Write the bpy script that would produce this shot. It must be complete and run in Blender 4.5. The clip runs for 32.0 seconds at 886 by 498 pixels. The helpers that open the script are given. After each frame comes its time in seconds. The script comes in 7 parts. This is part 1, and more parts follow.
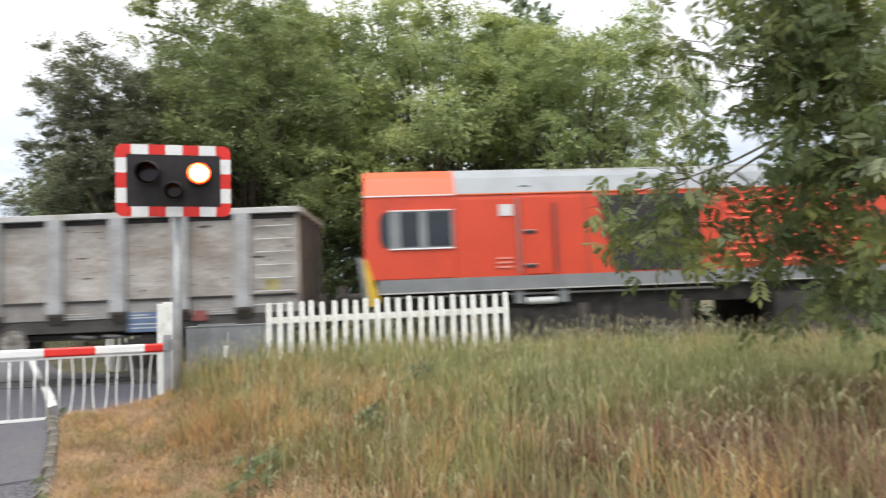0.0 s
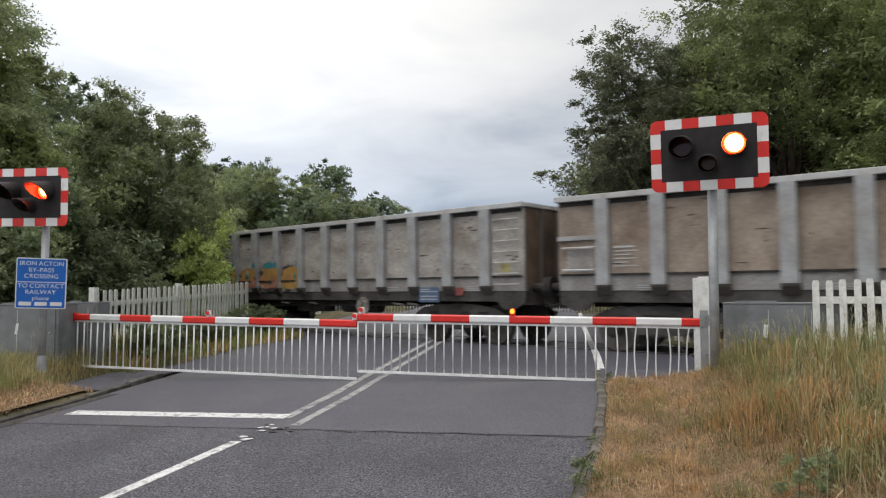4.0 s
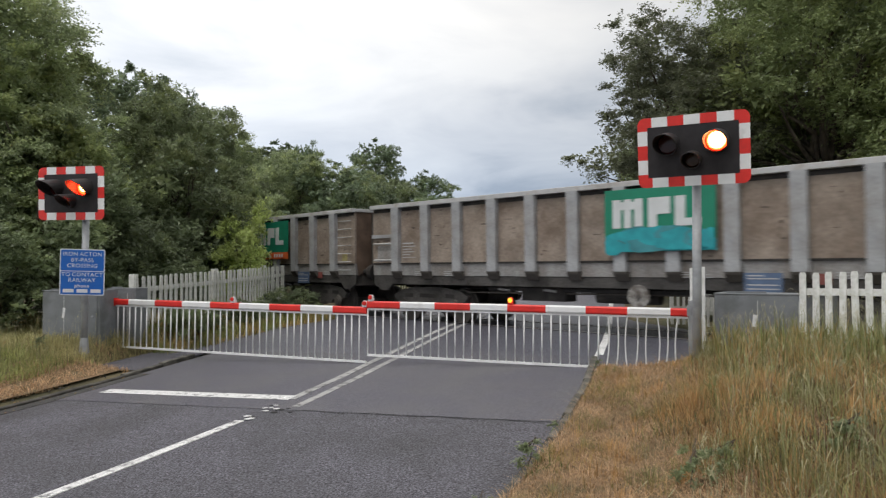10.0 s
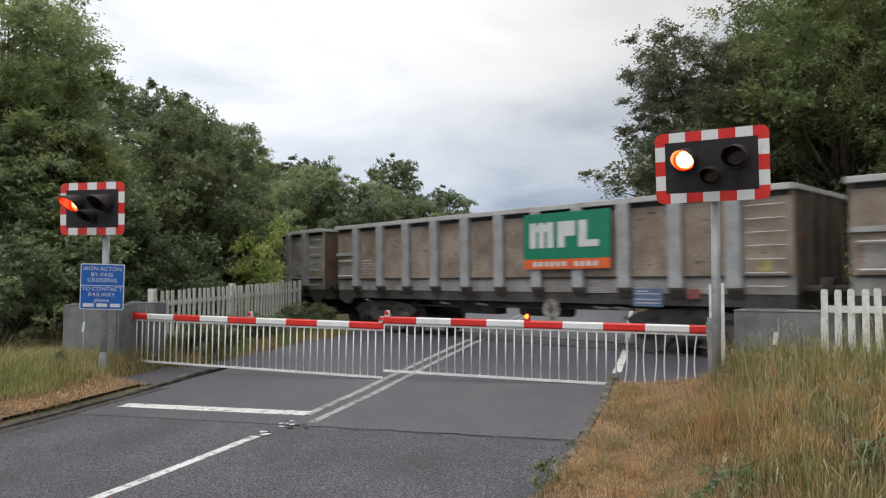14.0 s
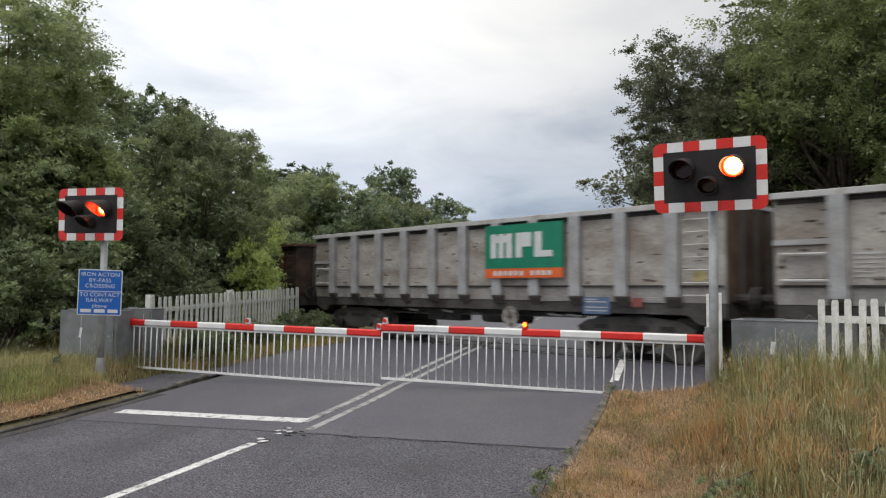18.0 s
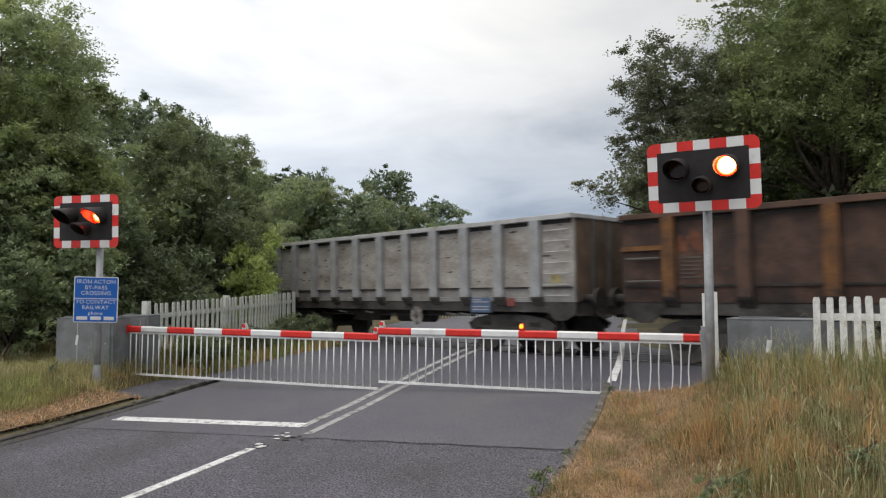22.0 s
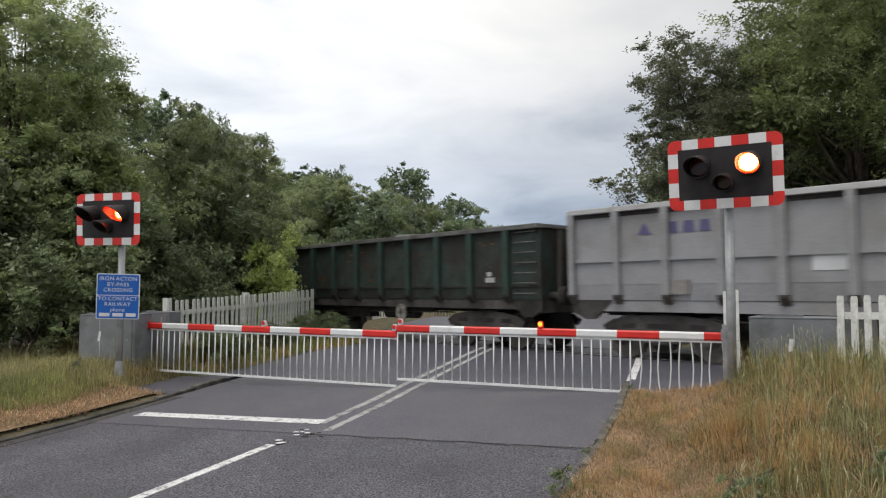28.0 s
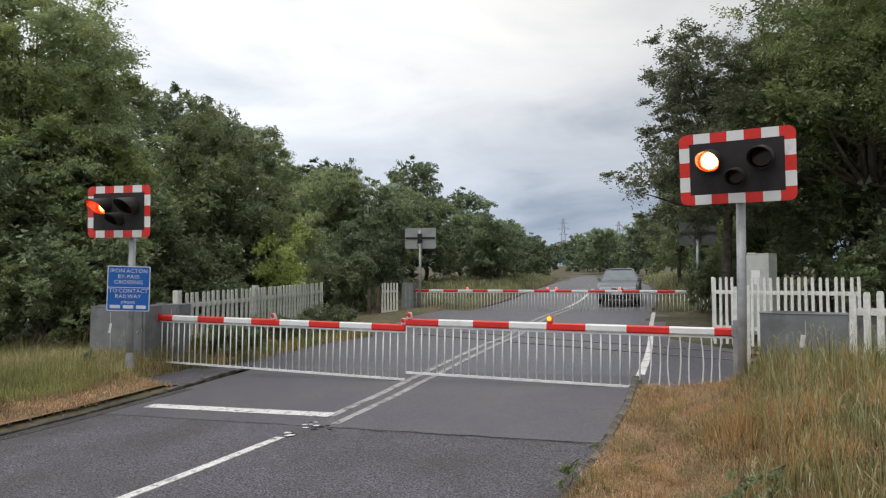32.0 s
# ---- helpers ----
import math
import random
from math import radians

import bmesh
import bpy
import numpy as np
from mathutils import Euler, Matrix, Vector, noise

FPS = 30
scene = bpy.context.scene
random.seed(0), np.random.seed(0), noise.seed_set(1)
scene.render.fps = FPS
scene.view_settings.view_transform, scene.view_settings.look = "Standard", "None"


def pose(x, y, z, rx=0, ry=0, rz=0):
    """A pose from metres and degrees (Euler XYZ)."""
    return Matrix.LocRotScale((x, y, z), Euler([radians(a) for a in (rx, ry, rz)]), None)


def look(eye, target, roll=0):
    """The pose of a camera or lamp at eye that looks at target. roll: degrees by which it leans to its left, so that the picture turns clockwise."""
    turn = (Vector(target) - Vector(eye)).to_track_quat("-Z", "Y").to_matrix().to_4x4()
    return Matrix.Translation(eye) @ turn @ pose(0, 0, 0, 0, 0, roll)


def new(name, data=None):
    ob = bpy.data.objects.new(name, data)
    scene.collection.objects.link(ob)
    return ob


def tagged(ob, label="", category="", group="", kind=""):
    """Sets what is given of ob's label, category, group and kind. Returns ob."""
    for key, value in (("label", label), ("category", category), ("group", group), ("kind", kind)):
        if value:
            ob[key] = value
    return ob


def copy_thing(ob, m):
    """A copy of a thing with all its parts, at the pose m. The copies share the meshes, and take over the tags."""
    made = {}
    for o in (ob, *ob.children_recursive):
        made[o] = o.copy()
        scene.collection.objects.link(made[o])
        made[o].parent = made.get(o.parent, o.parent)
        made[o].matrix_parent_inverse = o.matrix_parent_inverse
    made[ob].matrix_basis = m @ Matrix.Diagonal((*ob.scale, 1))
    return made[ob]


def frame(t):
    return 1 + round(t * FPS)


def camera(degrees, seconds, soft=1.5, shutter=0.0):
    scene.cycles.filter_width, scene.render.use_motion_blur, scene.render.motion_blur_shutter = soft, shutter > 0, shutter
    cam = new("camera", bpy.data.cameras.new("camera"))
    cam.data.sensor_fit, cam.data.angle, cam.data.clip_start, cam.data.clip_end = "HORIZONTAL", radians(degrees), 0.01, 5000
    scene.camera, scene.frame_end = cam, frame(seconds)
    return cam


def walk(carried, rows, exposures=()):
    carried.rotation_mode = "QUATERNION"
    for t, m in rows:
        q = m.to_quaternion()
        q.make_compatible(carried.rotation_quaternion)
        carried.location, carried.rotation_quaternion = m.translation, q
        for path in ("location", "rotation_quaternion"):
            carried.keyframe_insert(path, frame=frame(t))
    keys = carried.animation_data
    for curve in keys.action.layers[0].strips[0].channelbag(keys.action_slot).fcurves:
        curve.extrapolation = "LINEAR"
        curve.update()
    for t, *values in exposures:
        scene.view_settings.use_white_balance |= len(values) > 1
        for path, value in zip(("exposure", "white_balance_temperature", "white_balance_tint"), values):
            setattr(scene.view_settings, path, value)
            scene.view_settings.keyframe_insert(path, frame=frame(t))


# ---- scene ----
cam = camera(63.79, 32.0, soft=1.2, shutter=0.5)
PATH = [
    (0, look((4.206, -10.236, 1.261), (6.334, -5.731, 1.682), -2.30)),
    (0.5, look((4.225, -10.155, 1.275), (5.791, -5.425, 1.693), -1.14)),
    (1, look((4.250, -10.114, 1.285), (5.178, -5.218, 1.687), -1.56)),
    (1.5, look((4.235, -10.078, 1.298), (4.500, -5.100, 1.691), -0.65)),
    (2, look((4.213, -10.021, 1.302), (3.864, -5.046, 1.663), -0.74)),
    (2.5, look((4.209, -10.026, 1.303), (3.351, -5.112, 1.643), -0.71)),
    (3, look((4.194, -10.011, 1.313), (2.996, -5.168, 1.635), -0.40)),
    (3.5, look((4.192, -10.013, 1.320), (2.850, -5.207, 1.630), -0.32)),
    (5.5, look((4.220, -10.037, 1.328), (2.838, -5.240, 1.606), -0.13)),
    (6, look((4.241, -10.070, 1.321), (2.885, -5.266, 1.612), -0.40)),
    (6.5, look((4.270, -10.215, 1.327), (2.954, -5.400, 1.632), -0.57)),
    (7, look((4.360, -10.213, 1.331), (3.156, -5.368, 1.599), -0.73)),
    (7.5, look((4.541, -10.186, 1.372), (3.257, -5.361, 1.649), -0.26)),
    (8, look((4.706, -10.223, 1.505), (3.054, -5.508, 1.721), -0.82)),
    (8.5, look((4.833, -10.316, 1.533), (3.165, -5.605, 1.692), -0.81)),
    (9, look((4.976, -10.344, 1.532), (3.232, -5.660, 1.656), -0.69)),
    (9.5, look((5.070, -10.340, 1.520), (3.267, -5.678, 1.634), -0.42)),
    (10, look((5.111, -10.310, 1.521), (3.376, -5.623, 1.655), -0.17)),
    (10.5, look((5.121, -10.284, 1.527), (3.499, -5.557, 1.679), -0.10)),
    (11, look((5.122, -10.310, 1.524), (3.466, -5.595, 1.700), 0.00)),
    (11.5, look((5.122, -10.303, 1.525), (3.422, -5.605, 1.715), 0.06)),
    (12, look((5.125, -10.303, 1.531), (3.409, -5.611, 1.733), -0.01)),
    (12.5, look((5.109, -10.314, 1.530), (3.361, -5.634, 1.744), 0.05)),
    (13, look((5.114, -10.313, 1.532), (3.312, -5.654, 1.751), 0.03)),
    (13.5, look((5.118, -10.315, 1.531), (3.288, -5.667, 1.756), 0.03)),
    (14, look((5.113, -10.300, 1.536), (3.269, -5.658, 1.773), -0.00)),
    (14.5, look((5.123, -10.308, 1.535), (3.276, -5.667, 1.775), -0.09)),
    (16.5, look((5.111, -10.324, 1.532), (3.277, -5.681, 1.799), 0.03)),
    (17, look((5.102, -10.324, 1.538), (3.279, -5.676, 1.812), 0.30)),
    (17.5, look((5.113, -10.328, 1.535), (3.291, -5.681, 1.815), 0.22)),
    (18, look((5.105, -10.322, 1.537), (3.279, -5.676, 1.828), 0.35)),
    (18.5, look((5.102, -10.330, 1.539), (3.279, -5.684, 1.836), 0.20)),
    (19, look((5.104, -10.333, 1.541), (3.289, -5.683, 1.837), -0.03)),
    (19.5, look((5.103, -10.331, 1.538), (3.293, -5.679, 1.835), -0.04)),
    (20, look((5.097, -10.323, 1.542), (3.295, -5.668, 1.839), -0.09)),
    (20.5, look((5.103, -10.332, 1.539), (3.308, -5.675, 1.840), -0.22)),
    (21, look((5.108, -10.338, 1.537), (3.314, -5.681, 1.841), -0.33)),
    (21.5, look((5.102, -10.336, 1.538), (3.306, -5.680, 1.845), -0.36)),
    (22, look((5.116, -10.334, 1.539), (3.315, -5.680, 1.848), -0.40)),
    (22.5, look((5.116, -10.347, 1.536), (3.309, -5.696, 1.851), -0.39)),
    (23, look((5.105, -10.333, 1.540), (3.287, -5.686, 1.853), -0.28)),
    (23.5, look((5.106, -10.339, 1.537), (3.281, -5.695, 1.849), -0.29)),
    (24, look((5.112, -10.347, 1.532), (3.274, -5.708, 1.848), -0.31)),
    (24.5, look((5.104, -10.341, 1.536), (3.249, -5.709, 1.851), -0.24)),
    (25, look((5.104, -10.347, 1.531), (3.229, -5.722, 1.845), -0.23)),
    (25.5, look((5.104, -10.339, 1.539), (3.218, -5.719, 1.851), -0.18)),
    (27.5, look((5.092, -10.328, 1.537), (3.182, -5.717, 1.838), -0.21)),
    (28, look((5.094, -10.337, 1.537), (3.181, -5.727, 1.831), -0.27)),
    (28.5, look((5.096, -10.329, 1.541), (3.179, -5.720, 1.830), -0.25)),
    (29, look((5.095, -10.338, 1.533), (3.173, -5.731, 1.822), -0.23)),
    (29.5, look((5.102, -10.328, 1.536), (3.171, -5.725, 1.817), -0.28)),
    (30, look((5.095, -10.332, 1.536), (3.156, -5.732, 1.812), -0.25)),
    (30.5, look((5.087, -10.330, 1.539), (3.138, -5.733, 1.806), -0.18)),
    (31, look((5.091, -10.336, 1.537), (3.135, -5.742, 1.798), -0.17)),
    (31.5, look((5.092, -10.336, 1.536), (3.127, -5.745, 1.793), -0.06)),
    (32, look((5.083, -10.323, 1.539), (3.111, -5.735, 1.789), 0.02)),
]
EXPOSURE = ((0.0, 1.18), (1.0, 0.88), (2.0, 0.47), (3.0, 0.4), (6.0, 0.38), (9.0, 0.38), (14.0, 0.36), (32.0, 0.34))
walk(cam, PATH, EXPOSURE)

# ---------------------------------------------------------------- world and light
world = bpy.data.worlds.new("overcast_sky")
scene.world = world
world.use_nodes = True
wn, wl = world.node_tree.nodes, world.node_tree.links
wn.clear()
w_out = wn.new("ShaderNodeOutputWorld")
w_bg = wn.new("ShaderNodeBackground")
w_sky = wn.new("ShaderNodeTexSky")
w_sky.sky_type, w_sky.sun_disc = "NISHITA", False
w_sky.sun_elevation, w_sky.sun_rotation = radians(48), radians(200)
w_dim = wn.new("ShaderNodeMix")
w_dim.data_type, w_dim.blend_type = "RGBA", "MULTIPLY"
w_dim.inputs[0].default_value = 1.0
w_dim.inputs[7].default_value = (0.1, 0.1, 0.1, 1)
wl.new(w_sky.outputs[0], w_dim.inputs[6])
w_co = wn.new("ShaderNodeTexCoord")
w_sep = wn.new("ShaderNodeSeparateXYZ")
wl.new(w_co.outputs["Generated"], w_sep.inputs[0])
# cloud deck: the view direction is projected on a flat layer, so that clouds shrink towards the horizon
w_zmax = wn.new("ShaderNodeMath")
w_zmax.operation = "MAXIMUM"
w_zmax.inputs[1].default_value = 0.0
wl.new(w_sep.outputs[2], w_zmax.inputs[0])
w_add = wn.new("ShaderNodeMath")
w_add.operation = "ADD"
w_add.inputs[1].default_value = 0.16
wl.new(w_zmax.outputs[0], w_add.inputs[0])
w_div = wn.new("ShaderNodeVectorMath")
w_div.operation = "DIVIDE"
w_comb = wn.new("ShaderNodeCombineXYZ")
for k in range(3):
    wl.new(w_add.outputs[0], w_comb.inputs[k])
wl.new(w_co.outputs["Generated"], w_div.inputs[0])
wl.new(w_comb.outputs[0], w_div.inputs[1])
w_noise = wn.new("ShaderNodeTexNoise")
w_noise.inputs["Scale"].default_value = 1.25
w_noise.inputs["Detail"].default_value = 7.0
w_noise.inputs["Roughness"].default_value = 0.52
w_noise.inputs["Distortion"].default_value = 0.4
wl.new(w_div.outputs[0], w_noise.inputs["Vector"])
w_ramp = wn.new("ShaderNodeValToRGB")
w_ramp.color_ramp.elements[0].position = 0.30
w_ramp.color_ramp.elements[0].color = (0.66, 0.70, 0.75, 1)
w_ramp.color_ramp.elements[1].position = 0.62
w_ramp.color_ramp.elements[1].color = (1.08, 1.07, 1.05, 1)
e = w_ramp.color_ramp.elements.new(0.46)
e.color = (0.92, 0.925, 0.935, 1)
wl.new(w_noise.outputs["Fac"], w_ramp.inputs[0])
# greyer and bluer low down
w_low = wn.new("ShaderNodeMapRange")
w_low.inputs[1].default_value, w_low.inputs[2].default_value = 0.02, 0.33
w_low.inputs[3].default_value, w_low.inputs[4].default_value = 0.0, 1.0
wl.new(w_sep.outputs[2], w_low.inputs[0])
w_hor = wn.new("ShaderNodeMix")
w_hor.data_type = "RGBA"
w_hor.blend_type = "MULTIPLY"
w_hor.inputs[0].default_value = 1.0
w_tint = wn.new("ShaderNodeValToRGB")
w_tint.color_ramp.elements[0].color = (0.40, 0.50, 0.655, 1)
w_tint.color_ramp.elements[1].color = (1.0, 1.0, 1.0, 1)
wl.new(w_low.outputs[0], w_tint.inputs[0])
# the overcast is thicker on one side than on the other
w_side = wn.new("ShaderNodeMapRange")
w_side.interpolation_type = "SMOOTHSTEP"
w_side.inputs[1].default_value, w_side.inputs[2].default_value = -0.85, 0.05
w_side.inputs[3].default_value, w_side.inputs[4].default_value = 1.12, 0.68
wl.new(w_sep.outputs[0], w_side.inputs[0])
w_thick = wn.new("ShaderNodeVectorMath")
w_thick.operation = "SCALE"
wl.new(w_ramp.outputs[0], w_thick.inputs[0])
wl.new(w_side.outputs[0], w_thick.inputs["Scale"])
wl.new(w_thick.outputs[0], w_hor.inputs[6])
wl.new(w_tint.outputs[0], w_hor.inputs[7])
w_mix = wn.new("ShaderNodeMix")
w_mix.data_type = "RGBA"
w_mix.inputs[0].default_value = 0.96
wl.new(w_dim.outputs[2], w_mix.inputs[6])
wl.new(w_hor.outputs[2], w_mix.inputs[7])
wl.new(w_mix.outputs[2], w_bg.inputs[0])
w_bg.inputs[1].default_value = 0.92
wl.new(w_bg.outputs[0], w_out.inputs[0])

sun = new("sun", bpy.data.lights.new("sun", "SUN"))
sun.data.energy, sun.data.angle, sun.data.color = 1.3, radians(35), (1.0, 0.96, 0.9)
sun.matrix_world = look((0, 0, 60), (0.4 * 60 * math.sin(radians(200)) * -1, -0.4 * 60 * math.cos(radians(200)), 0))


# ---------------------------------------------------------------- materials
def make_mat(name, base, rough=0.6, metal=0.0, vary=0.15, scale=3.0, bump=0.0, bscale=60.0, second=None, smix=(0.5, 0.6), sscale=1.2,
             rand=0.0, spec=0.5, emit=None, estr=0.0, thin=0.0, stretch=None, grain=None):
    """A surface: base colour with fine grain and, where second is given, larger stains or wear of that colour."""
    m = bpy.data.materials.new(name)
    m.use_nodes = True
    n, l = m.node_tree.nodes, m.node_tree.links
    b = n["Principled BSDF"]
    b.inputs["Roughness"].default_value, b.inputs["Metallic"].default_value = rough, metal
    b.inputs["Specular IOR Level"].default_value = spec
    co = n.new("ShaderNodeTexCoord")
    vec = co.outputs["Object"]
    if stretch:
        mp = n.new("ShaderNodeMapping")
        mp.inputs["Scale"].default_value = stretch
        l.new(vec, mp.inputs[0])
        vec = mp.outputs[0]
    fine = n.new("ShaderNodeTexNoise")
    fine.inputs["Scale"].default_value = scale
    fine.inputs["Detail"].default_value = 6
    l.new(vec, fine.inputs["Vector"])
    ramp = n.new("ShaderNodeValToRGB")
    lo = [max(0.0, c * (1 - vary)) for c in base]
    hi = [min(1.0, c * (1 + vary)) for c in base]
    ramp.color_ramp.elements[0].position, ramp.color_ramp.elements[1].position = 0.32, 0.68
    ramp.color_ramp.elements[0].color, ramp.color_ramp.elements[1].color = (*lo, 1), (*hi, 1)
    l.new(fine.outputs["Fac"], ramp.inputs[0])
    col = ramp.outputs[0]
    if second:
        big = n.new("ShaderNodeTexNoise")
        big.inputs["Scale"].default_value = sscale
        big.inputs["Detail"].default_value = 5
        big.inputs["Roughness"].default_value = 0.65
        l.new(vec, big.inputs["Vector"])
        mr = n.new("ShaderNodeMapRange")
        mr.inputs[1].default_value, mr.inputs[2].default_value = smix
        l.new(big.outputs["Fac"], mr.inputs[0])
        mx = n.new("ShaderNodeMix")
        mx.data_type = "RGBA"
        l.new(mr.outputs[0], mx.inputs[0])
        l.new(col, mx.inputs[6])
        mx.inputs[7].default_value = (*second, 1)
        col = mx.outputs[2]
    if grain:
        gr = n.new("ShaderNodeTexNoise")
        gr.inputs["Scale"].default_value = grain[0]
        gr.inputs["Detail"].default_value = 3
        l.new(co.outputs["Object"], gr.inputs["Vector"])
        gm = n.new("ShaderNodeMapRange")
        gm.inputs[1].default_value, gm.inputs[2].default_value = 0.3, 0.7
        gm.inputs[3].default_value, gm.inputs[4].default_value = 1 - grain[1], 1 + grain[1]
        l.new(gr.outputs["Fac"], gm.inputs[0])
        gx = n.new("ShaderNodeVectorMath")
        gx.operation = "SCALE"
        l.new(col, gx.inputs[0])
        l.new(gm.outputs[0], gx.inputs["Scale"])
        col = gx.outputs[0]
    if rand:
        geo = n.new("ShaderNodeNewGeometry")
        inf = n.new("ShaderNodeObjectInfo")
        ad = n.new("ShaderNodeMath")
        ad.operation = "ADD"
        l.new(geo.outputs["Random Per Island"], ad.inputs[0])
        l.new(inf.outputs["Random"], ad.inputs[1])
        rm = n.new("ShaderNodeMapRange")
        rm.inputs[1].default_value, rm.inputs[2].default_value = 0.0, 2.0
        rm.inputs[3].default_value, rm.inputs[4].default_value = 1 - rand, 1 + rand
        l.new(ad.outputs[0], rm.inputs[0])
        sc = n.new("ShaderNodeVectorMath")
        sc.operation = "SCALE"
        l.new(col, sc.inputs[0])
        l.new(rm.outputs[0], sc.inputs["Scale"])
        col = sc.outputs[0]
    l.new(col, b.inputs["Base Color"])
    if bump:
        bn = n.new("ShaderNodeTexNoise")
        bn.inputs["Scale"].default_value = bscale
        bn.inputs["Detail"].default_value = 4
        l.new(vec, bn.inputs["Vector"])
        bu = n.new("ShaderNodeBump")
        bu.inputs["Strength"].default_value = min(1.0, bump)
        bu.inputs["Distance"].default_value = 0.02
        l.new(bn.outputs["Fac"], bu.inputs["Height"])
        l.new(bu.outputs[0], b.inputs["Normal"])
    if emit:
        b.inputs["Emission Color"].default_value, b.inputs["Emission Strength"].default_value = (*emit, 1), estr
    if thin:
        tr = n.new("ShaderNodeBsdfTranslucent")
        l.new(col, tr.inputs[0])
        ms = n.new("ShaderNodeMixShader")
        ms.inputs[0].default_value = thin
        l.new(b.outputs[0], ms.inputs[1])
        l.new(tr.outputs[0], ms.inputs[2])
        l.new(ms.outputs[0], n["Material Output"].inputs[0])
    return m


M_ASPHALT = make_mat("asphalt", (0.109, 0.105, 0.124), 0.82, vary=0.55, scale=60, bump=0.9, bscale=80, second=(0.074, 0.072, 0.080), smix=(0.40, 0.66), sscale=0.9, grain=(58, 0.9), stretch=(1.0, 0.7, 1.0))
M_ASPHALT_SMOOTH = make_mat("smooth_asphalt", (0.089, 0.086, 0.106), 0.58, vary=0.35, scale=45, bump=0.5, bscale=80, second=(0.108, 0.105, 0.113), smix=(0.42, 0.66), sscale=0.7, grain=(50, 0.5))
M_DECK = make_mat("crossing_deck", (0.076, 0.075, 0.096), 0.48, vary=0.3, scale=20, bump=0.4, bscale=70, second=(0.09, 0.088, 0.104), smix=(0.42, 0.66), sscale=0.6, grain=(50, 0.4))
M_ROAD_FAR = make_mat("far_asphalt", (0.11, 0.109, 0.124), 0.55, vary=0.25, scale=12, bump=0.4, bscale=60, second=(0.082, 0.082, 0.088), smix=(0.42, 0.66), sscale=0.4, grain=(40, 0.3))
M_PAINT = make_mat("road_paint", (0.66, 0.655, 0.65), 0.75, vary=0.15, scale=14, second=(0.17, 0.168, 0.17), smix=(0.52, 0.66), sscale=9, grain=(75, 0.3))
M_PAINT_OLD = make_mat("worn_road_paint", (0.37, 0.365, 0.36), 0.8, vary=0.15, scale=14, second=(0.12, 0.118, 0.118), smix=(0.48, 0.66), sscale=7, grain=(90, 0.2))
M_KERB = make_mat("kerb_concrete", (0.2, 0.185, 0.16), 0.9, vary=0.35, scale=8, bump=0.6, second=(0.055, 0.052, 0.042), smix=(0.36, 0.56), sscale=1.6, rand=0.35)
M_KERB_SOIL = make_mat("soil_stained_kerb", (0.095, 0.088, 0.078), 0.95, vary=0.4, scale=7, bump=0.8, second=(0.045, 0.042, 0.036), smix=(0.4, 0.6), sscale=2.2, rand=0.3)
M_GUTTER = make_mat("silted_gutter", (0.05, 0.048, 0.047), 0.95, vary=0.5, scale=25, bump=0.8, bscale=50, second=(0.085, 0.08, 0.075), smix=(0.5, 0.66), sscale=2.5)
M_BALLAST = make_mat("ballast", (0.16, 0.145, 0.13), 0.95, vary=0.5, scale=14, bump=1.0, bscale=18)
M_RAIL = make_mat("rail_steel", (0.30, 0.28, 0.27), 0.45, 0.6, vary=0.3, scale=6)
M_SLEEPER = make_mat("concrete_sleeper", (0.3, 0.28, 0.25), 0.9, vary=0.2)
M_RED = make_mat("red_film", (0.72, 0.028, 0.02), 0.45, vary=0.08, scale=5, second=(0.45, 0.03, 0.02), smix=(0.55, 0.8), sscale=3)
M_WHITE = make_mat("white_film", (0.80, 0.80, 0.80), 0.45, vary=0.05, scale=5, second=(0.55, 0.54, 0.52), smix=(0.58, 0.8), sscale=3)
M_BLACK = make_mat("black_board", (0.02, 0.017, 0.019), 0.75, vary=0.3, scale=8)
M_HOOD = make_mat("black_hood", (0.03, 0.027, 0.027), 0.5, vary=0.2)
M_LENS_OFF = make_mat("dark_red_lens", (0.06, 0.008, 0.008), 0.15, vary=0.2)
M_AMBER_OFF = make_mat("dark_amber_lens", (0.06, 0.02, 0.006), 0.15, vary=0.2)
M_LIT = make_mat("lit_red_lens", (0.9, 0.2, 0.05), 0.3, vary=0.02, emit=(1.0, 0.42, 0.13), estr=9.0)
M_LIT_SIDE = make_mat("lit_red_hood", (0.6, 0.05, 0.02), 0.3, vary=0.02, emit=(1.0, 0.006, 0.001), estr=55.0)
M_GALV = make_mat("galvanised_steel", (0.36, 0.37, 0.38), 0.5, 0.35, vary=0.14, scale=5, second=(0.26, 0.265, 0.27), smix=(0.5, 0.65), sscale=3)
M_CABINET = make_mat("grey_cabinet", (0.21, 0.22, 0.23), 0.6, 0.1, vary=0.12, scale=4, second=(0.13, 0.14, 0.135), smix=(0.48, 0.66), sscale=1.6)
M_CAB_LIGHT = make_mat("pale_cabinet", (0.5, 0.51, 0.49), 0.6, vary=0.08, scale=4, second=(0.35, 0.36, 0.33), smix=(0.5, 0.7), sscale=1.6)
M_SKIRT = make_mat("white_aluminium", (0.78, 0.78, 0.77), 0.45, vary=0.1, scale=5)
M_FENCE = make_mat("white_painted_wood", (0.78, 0.78, 0.75), 0.7, vary=0.08, scale=9, second=(0.5, 0.5, 0.45), smix=(0.5, 0.7), sscale=4, rand=0.06)
